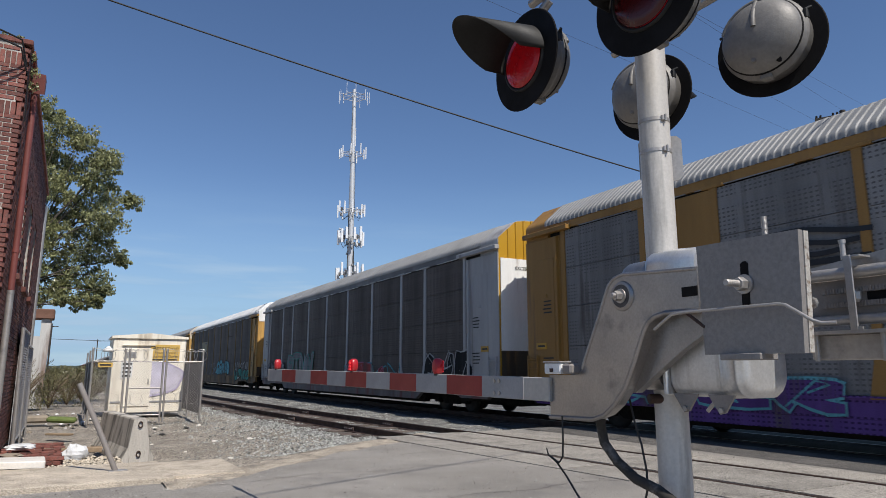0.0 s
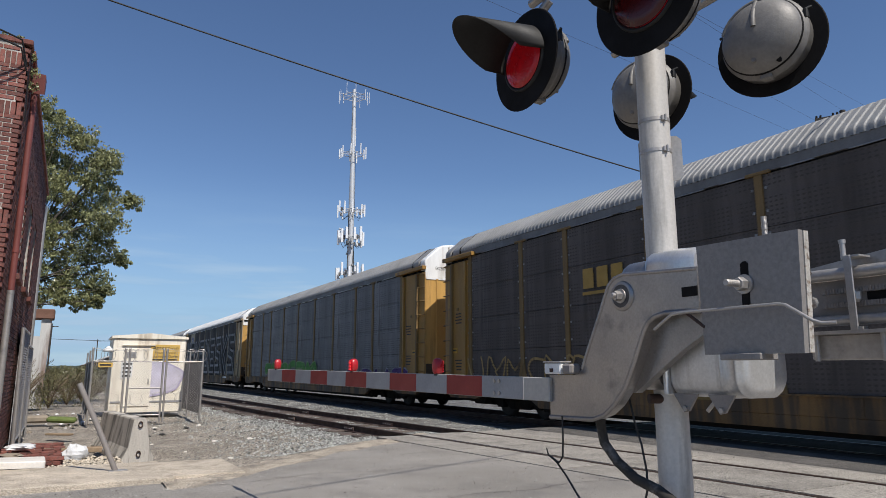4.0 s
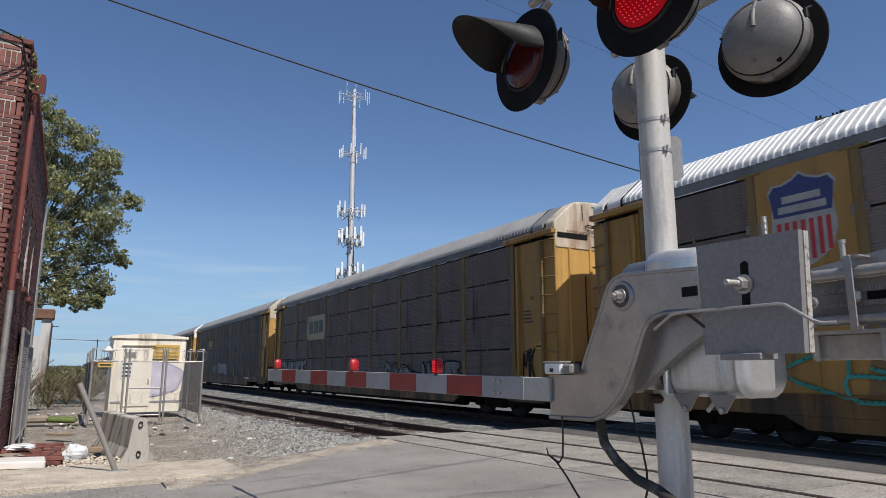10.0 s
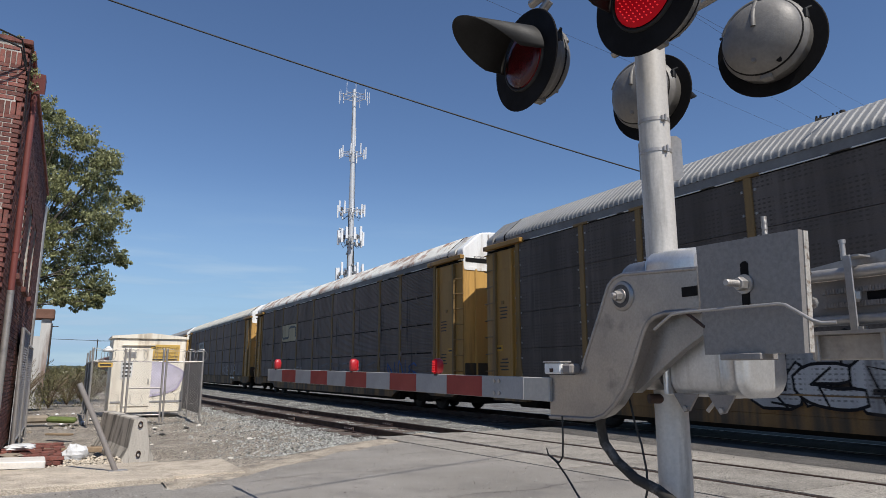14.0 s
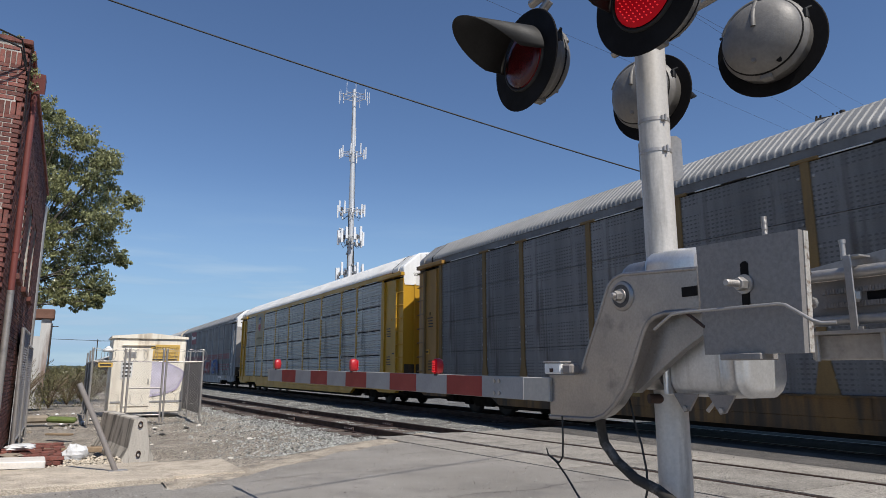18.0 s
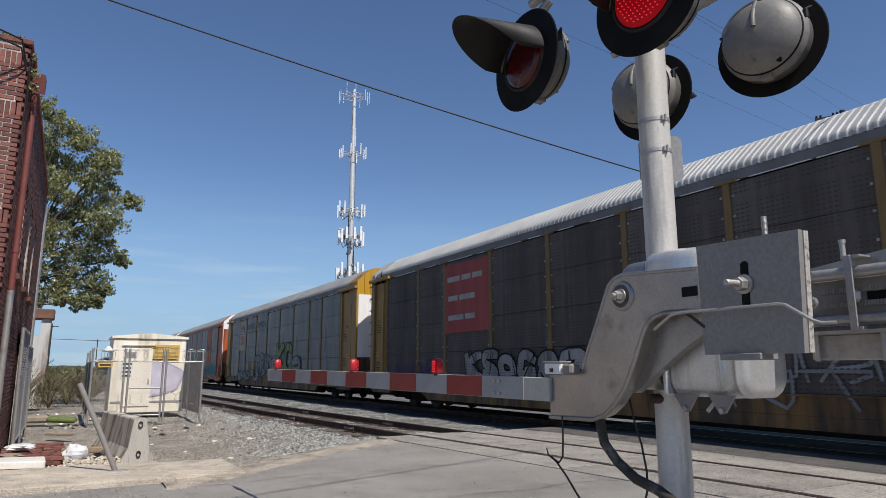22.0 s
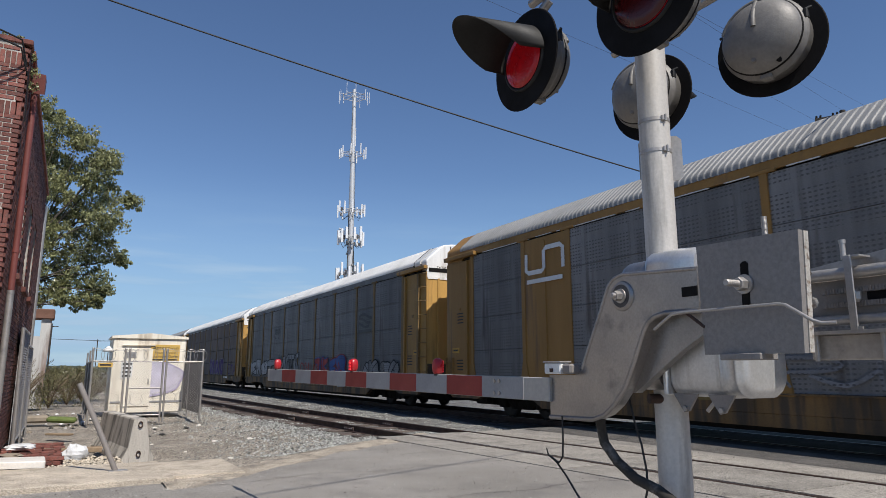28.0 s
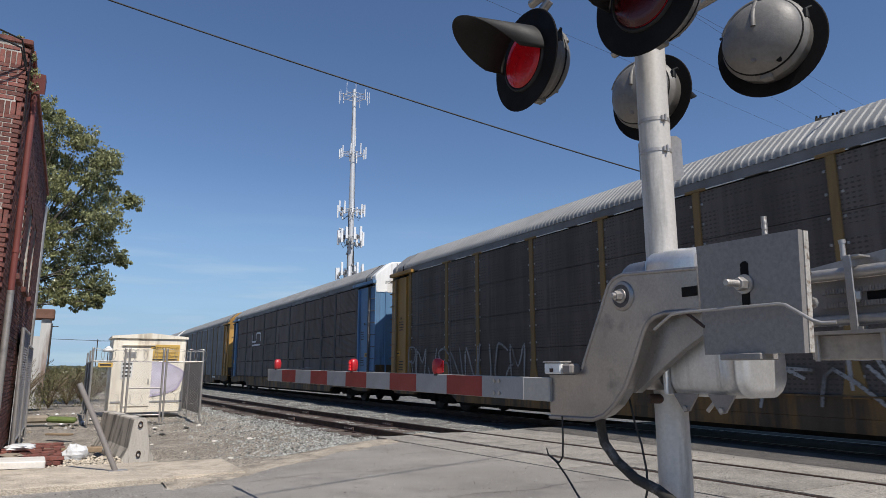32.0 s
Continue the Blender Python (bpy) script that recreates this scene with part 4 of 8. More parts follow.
def placard(ob, y, z, w, h, kind):
    """A sheet on the side with a sign drawn in plain shapes."""
    X = -SX - 0.022
    base = {"shield": PLATE_TAN, "shield_small": PLATE_TAN, "shield_y": YELLOW, "red": PLATE_RED, "maroon": RED_STRIPE, "tan_black": PLATE_TAN, "yellow_loop": LOGO_YEL, "brackets": PLATE_PALE, "yellow_bar": PLATE_TAN}.get(kind)
    if base:
        part("placard", Geo().box((X - 0.012, y, z), (0.02, w, h), 0.004), base, ob, "flat sign plate")
    X -= 0.026

    def flat(poly, mat, name, d=0.0):
        n = len(poly)
        g = Geo().add([(X - d, y - u, z + v) for u, v in poly], [tuple(range(n))])
        part(name, g, mat, ob)

    def bars(spec, mat, name):
        g = Geo()
        for u, v, a, b in spec:
            g.box((X - 0.005, y - u, z + v), (0.006, a, b))
        part(name, g, mat, ob)
    if kind in ("shield", "shield_y", "shield_small"):
        s = min(w * 0.85, h * 0.62)
        if kind == "shield_small":
            bars([(c * 0.16 * w, -0.28 * h, 0.12 * w, 0.06 * h) for c in (-2, -1, 0, 1, 2)], LOGO_YEL, "lettering_bar")
            s, z = s * 0.62, z + 0.17 * h
        flat([(u * s * 0.98, v * s * 1.34) for u, v in SHIELD], LOGO_DUST, "shield_border")
        flat([(u * s * 0.92, v * s * 1.26) for u, v in SHIELD[-4:] + SHIELD[:5]] + [(0.41 * s, 0.06 * s), (-0.41 * s, 0.06 * s)], LOGO_BLUE, "shield_top", 0.004)
        g = Geo()
        for i in range(-3, 4):
            lo = -0.56 + abs(i) * 0.045
            g.box((X - 0.004, y - i * 0.115 * s, z + (lo * 1.1 * s - 0.02 * s) / 2), (0.004, 0.062 * s, -lo * 1.1 * s - 0.02 * s))
        part("shield_stripes", g, LOGO_RED, ob)
        bars([(0, 0.30 * s, 0.55 * s, 0.10 * s), (0, 0.16 * s, 0.68 * s, 0.10 * s)], LOGO_DUST, "lettering_bar")
    elif kind == "red":
        for v, spans in ((0.28, ((-0.43, -0.13), (-0.09, 0.12), (0.16, 0.37))), (0.0, ((-0.41, -0.18), (-0.14, 0.21))), (-0.28, ((-0.41, -0.05), (-0.01, 0.21)))):
            for u0, u1 in spans:
                bars([((u0 + u1) / 2 * w, v * h, (u1 - u0) * w, 0.075 * h)], LOGO_DUST, "lettering_bar")
    elif kind == "maroon":
        bars([(0.12 * w, 0, 0.6 * w, 0.2 * h), (-0.33 * w, 0.06 * h, 0.16 * w, 0.36 * h)], LOGO_WHITE, "lettering_bar")
    elif kind in ("loop_white", "yellow_loop", "tan_black"):
        mat = {"loop_white": LOGO_WHITE}.get(kind, LOGO_BLACK)
        t = 0.13 * h
        g = Geo()
        pts = [(-0.46, 0.24), (-0.47, -0.22), (-0.40, -0.30), (-0.06, -0.30), (0.0, -0.22), (0.0, 0.24), (0.06, 0.32), (0.40, 0.32), (0.47, 0.24), (0.47, -0.30)]
        g.ribbon([(y - u * w, z + v * h) for u, v in pts], t, lambda u, v: (X - 0.004, u, v))
        part("sign_stroke", g, mat, ob)
        if kind == "loop_white":
            bars([(0, -0.55 * h, 0.9 * w, 0.12 * h)], LOGO_WHITE, "lettering_bar")
    elif kind == "yellow_bar":
        bars([(-0.29 * w, 0.02 * h, 0.22 * w, 0.5 * h), (0.0, 0.02 * h, 0.22 * w, 0.5 * h), (0.29 * w, 0.02 * h, 0.22 * w, 0.5 * h)], LOGO_BLACK, "lettering_bar")
    elif kind == "arc_black":
        g = Geo()
        for a in range(3):
            g.ribbon([(y - (u - 0.45) * w, z + (0.25 - a * 0.2 + 0.12 * math.sin(u * 5 + a)) * h) for u in np.linspace(0, 0.95 - a * 0.1, 8)], 0.12 * h, lambda u, v: (X, u, v))
        part("sign_stroke", g, LOGO_BLACK, ob)
        bars([(0, -0.45 * h, 0.95 * w, 0.14 * h)], LOGO_BLACK, "lettering_bar")
    elif kind == "letters":
        bars([(0.33 * c * w, 0.10 * h, 0.25 * w, 0.62 * h) for c in (-1, 0, 1)] + [(0, -0.36 * h, 0.95 * w, 0.10 * h)], LOGO_GOLD, "lettering_bar")
    elif kind in ("brackets", "brackets_bare"):
        for c in (-1, 1):
            g = Geo()
            g.ribbon([(y - c * 0.36 * w, z + 0.42 * h), (y - c * 0.46 * w, z + 0.42 * h), (y - c * 0.46 * w, z - 0.30 * h), (y - c * 0.36 * w, z - 0.30 * h)], 0.07 * h, lambda u, v: (X - 0.002, u, v))
            part("sign_stroke", g, LOGO_BLACK, ob)
        bars([(0.2 * c * w, 0.07 * h, 0.15 * w, 0.42 * h) for c in (-1, 0, 1)] + [(0.2 * c * w, -0.42 * h, 0.12 * w, 0.05 * h) for c in (-1, 1)], LOGO_BLACK, "lettering_bar")


def railcar(k, label, roof=ROOF_GREY, body=YELLOW, sheet="perf", skin=None, hood=OFFWHITE, endmat=None, post=None, flat=False,
            solid=(), marks=(), tags=(), stripes=False, sill=None, lower=None):
    """One enclosed motor-vehicle carrier; the front end faces -y."""
    ob = thing("autorack_railcar", label, "railcar", group="railcars of the train")
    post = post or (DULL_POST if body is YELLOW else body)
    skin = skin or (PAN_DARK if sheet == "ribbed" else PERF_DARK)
    endmat = endmat or (END_YELLOW_LIT if body is YELLOW else body)
    part("roof", cached("roof", roof_mesh), roof, ob, "ribbed sheet-metal roof")
    part("side_sill", cached("sill", sill_mesh), sill or (DIRTY_SILL if body in (YELLOW, OCHRE, BLUE) else body), ob)
    part("underframe", cached("frame", frame_mesh), UNDER, ob, "black underframe with brake rigging")
    rail = cached("rail", lambda: Geo().box((0, -0.17, 5.155), (2 * SX + 0.02, HALF + REAR - 0.3, 0.19)).mesh("top_rail", YELLOW))
    part("top_rail", rail, body if body in (ORANGE, BRIGHT_YELLOW, OCHRE) else RAILGREY, ob)
    tagged(part("eave_strip", cached("eave", eave_mesh), LOGO_WHITE if k % 3 else MIDGREY, ob, "broken pale line drawn for light caught along the eave"), kind="stuff")
    part("far_side", cached("far", lambda: Geo().box((SX - 0.02, 0, 2.9), (0.04, 2 * REAR - 0.3, 3.95)).mesh("far_side", PAN_DARK)), skin, ob)
    # solid black filling, so the joints between the sheets look deep
    part("core", cached("core", lambda: Geo().box((0, 0, 3.05), (2 * SX - 0.14, 2 * REAR - 0.6, 4.1)).mesh("core", PAN_BLACK)), PAN_BLACK, ob, "solid black core behind the side sheets")
    for i in range(9):
        a, b = POSTS[i], POSTS[i + 1]
        w = round(b - a - 0.06, 3)
        if i in solid:
            me = cached(("solid", w), lambda: Geo().box((-0.005, 0, 2.99), (0.03, w, 4.02), 0.006).box((-0.025, 0, 2.95), (0.03, 0.06, 3.9)).mesh("side_panel", YELLOW))
            part("side_panel", me, body, ob, "solid painted panel", m=pose(-SX, (a + b) / 2, 0))
        else:
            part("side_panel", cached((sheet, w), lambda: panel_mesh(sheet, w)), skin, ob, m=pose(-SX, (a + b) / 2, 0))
    if sheet == "perf" and k in (3, 9, 10, 13, 16, 23):
        tagged(part("bolts", cached("bolts", bolt_mesh), BOLTPALE, ob, "pale bolt heads beside the posts"), kind="stuff")
    if sheet != "perf":
        joint_clips(ob, skin)
    for s, y in ((-1, -12.95), (1, 12.72)):
        plate = part("notice_plate", cached("notice", lambda: Geo().box((0, 0, 0), (0.012, 0.42, 0.17), 0.003).mesh("notice_plate", BRIGHT_YELLOW)), BRIGHT_YELLOW, ob, "small yellow notice plate", m=pose(-SX - 0.048, y, 2.02))
        part("lettering_bar", cached("notice_bar", lambda: Geo().box((-0.008, 0, 0), (0.004, 0.30, 0.05)).mesh("lettering_bar", BLACK_TXT)), None, plate)
    for y in POSTS:
        part("post", cached("post", post_mesh), post, ob, m=pose(-SX, y, 0))
    for s in (-1, 1):
        cp = part("corner_panel", cached(("corner", s), lambda: Geo().box((-0.005, 0, 2.92), (0.04, 1.82 if s < 0 else 1.48, 4.0), 0.01).mesh("corner_panel", YELLOW)), body, ob, m=pose(-SX, -12.78 if s < 0 else 12.61, 0))
        part("raised_panel", cached(("raised", s), lambda: Geo().box((-0.028, 0, 2.7), (0.02, 0.92 if s < 0 else 0.7, 3.3), 0.008).mesh("raised_panel", YELLOW)), body, cp, m=pose(0, -0.12 * s, 0))
        part("column", cached("column", lambda: Geo().box((-0.05, 0, 2.92), (0.11, 0.10, 3.95), 0.008).mesh("column", YELLOW)), body, cp, m=pose(0, 0.74 if s < 0 else -0.62, 0))
        part("fascia", cached(("fascia", s), lambda: Geo().box((-0.07, 0, 5.075), (0.16, 2.3 if s < 0 else 1.9, 0.13), 0.012).mesh("fascia", YELLOW)), body, cp, m=pose(0, -0.20 * s, 0))
        part("lock_box", cached("lock_box", lambda: Geo().box((-0.048, 0, 3.35), (0.03, 0.12, 0.10), 0.008).mesh("lock_box", YELLOW)), post, cp, m=pose(0, -0.12 * s, 0))
        if flat:
            part("roof_end", cached(("cap", s), lambda: flat_cap(s)), body, ob)
        else:
            part("roof_seam", cached(("seam", s), lambda: seam_mesh(s)), BLACKPAINT, ob, "black rubber joint")
            part("hood", cached(("hood", s), lambda: hood_mesh(s)), roof, ob, "smooth roof sheet next to the end")
            part("end_cap", cached(("end_cap", s), lambda: end_cap_mesh(s)), hood if s < 0 else roof, ob, "painted upper part of the end")
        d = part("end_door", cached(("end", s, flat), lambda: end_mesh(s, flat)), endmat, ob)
        tr = truck_meshes_cached()
        t = part("truck", tr[0], None, ob, "black two-axle truck", m=pose(0, s * 9.95, 0))
        for y in (-0.88, 0.88):
            part("axle", tr[2], None, t, m=pose(0, y, 0.445))
            for x in (-0.755, 0.755):
                part("wheel", tr[1], None, t, m=pose(x, y, 0.445, 0, 0, 180 if x > 0 else 0))
        part("ladder", cached(("ladder", s, flat), lambda: ladder_mesh(s, flat)), post, ob, "welded ladder rungs", m=pose(-SX - 0.01, -13.17 if s < 0 else 12.83, 0))
    E = -HALF - 0.004
    if not flat:
        words("EXCESS HEIGHT CAR", 0.17, BLACK_TXT, "lettering", ob, Matrix.Translation((-0.62, E, 5.07)) @ FRONT_W, 1.1)
        words("EXCESS HEIGHT CAR", 0.17, BLACK_TXT, "lettering", ob, Matrix.Translation((0.83, E, 5.03)) @ FRONT_W, 1.1)
        part("door_joint", Geo().box((0.13, E, 4.75), (0.075, 0.03, 1.1)).box((0.13, E + 0.01, 2.6), (0.10, 0.05, 3.2)), BLACKPAINT, ob, "dark joint between the end doors")
        # dark panel: grime plus the next car's shade, put into one colour
        part("lower_end", Geo().box((0, E + 0.002, 1.30), (3.1, 0.05, 0.62), 0.01), DIRTY_SILL, ob, "grimy lower part of the end, darkened for shade too")
        part("door_edge", Geo().box((-0.60, E, 5.68), (0.03, 0.02, 0.46)).box((0.10, E, 5.55), (0.02, 0.02, 0.5)), RUST_LINE, ob)
        for x0, x1 in ((-0.52, 0.02), (0.2, 0.8)):
            part("lock_bar", Geo().tube([(x0, E, 5.30), (x0 + 0.06, E - 0.03, 5.34), (x1, E - 0.03, 5.31), (x1, E, 5.25)], 0.013, 6)
                 .tube([(x0, E, 5.26), (x0 + 0.08, E - 0.02, 5.20), (x1 - 0.03, E - 0.02, 5.18), (x1, E, 5.25)], 0.008, 6), BLACKPAINT, ob, "black lock bar")
        part("stencil", Geo().box((-0.1, E, 5.88), (0.3, 0.01, 0.05)), SPRAY["teal"], ob)
        if k in (5, 8, 11, 21):
            part("vent_slot", Geo().box((-0.98, E - 0.004, 4.99), (1.06, 0.02, 0.14), 0.004), BLACKPAINT, ob, "black slot across the end")
        part("end_beam", Geo().box((0, E, 4.70), (3.1, 0.014, 0.10)), hood, ob)
        part("buffer_plate", Geo().box((0.9, E - 0.03, 4.1), (0.10, 0.05, 0.5), 0.01), BLACKPAINT, ob)
        g = Geo().tube([(0.62, E - 0.06, 1.9), (0.62, E - 0.06, 3.4)], 0.02, 6).tube([(-0.62, E - 0.06, 1.3), (-0.62, E - 0.06, 3.9)], 0.018, 6)
        part("door_rod", g, BLACKPAINT, ob, "upright locking rods")
    else:
        part("lower_end", Geo().box((0, -HALF - 0.026, 3.35), (3.06, 0.03, 2.79)), lower or OFFWHITE, ob, "painted lower part of the end")
        part("end_skirt", Geo().box((0, -HALF - 0.024, 1.46), (3.06, 0.03, 0.98)), DIRTY_SILL, ob, "dark brown skirt under the end doors")
        words("EXCESS HEIGHT CAR", 0.15, BLACK_TXT, "lettering", ob, Matrix.Translation((-0.3, -HALF - 0.055, 4.45)) @ FRONT_W, 1.4)
    g = Geo()  # small stencilled notices that cannot be read
    rr = random.Random(k)
    for s, zz in ((-1, 3.0), (-1, 1.9), (1, 3.2), (1, 1.7)):
        for j in range(4):
            g.box((-SX - 0.058, s * 12.45 - 0.05 * rr.random(), zz - j * 0.1), (0.004, 0.42 - 0.12 * rr.random(), 0.035))
        part("stencil", g, BLACK_TXT if body is not MIDGREY else WHITE_TXT, ob, "small illegible stencilled notice")
        g = Geo()
    g = Geo().box((-1.608, -8.6, 0.84), (0.006, 0.8, 0.13)).box((-1.608, -7.9, 0.84), (0.006, 0.4, 0.13))
    part("number_bar", g, WHITE_TXT, ob, "plain bars for the car number")
    for y in (-10.6, 3.0):
        part("reflector", Geo().box((-1.608, y, 0.86), (0.006, 0.46, 0.1)), LOGO_YEL, ob, "yellow reflector strip")
    if stripes:
        for z in (1.45, 1.65, 1.85, 2.35, 2.5, 2.65):
            part("stripe", Geo().box((-SX - 0.024, 0, z), (0.006, 23.3, 0.09)), RED_STRIPE, ob, "dark red painted band")
    for mk in marks:
        placard(ob, *mk)
    for tg in tags:
        graffiti(ob, k, *tg)
    return ob


def truck_meshes_cached():
    return cached("truck", truck_meshes)


def flat_cap(s):
    g = Geo()
    profile_slice(g, end_at(s, 1.0), end_at(s, 0.02), 4.93, 1.0, 0.995)
    if s > 0:
        g.f = [q[::-1] for q in g.f]
    return g.mesh("roof_end", YELLOW)


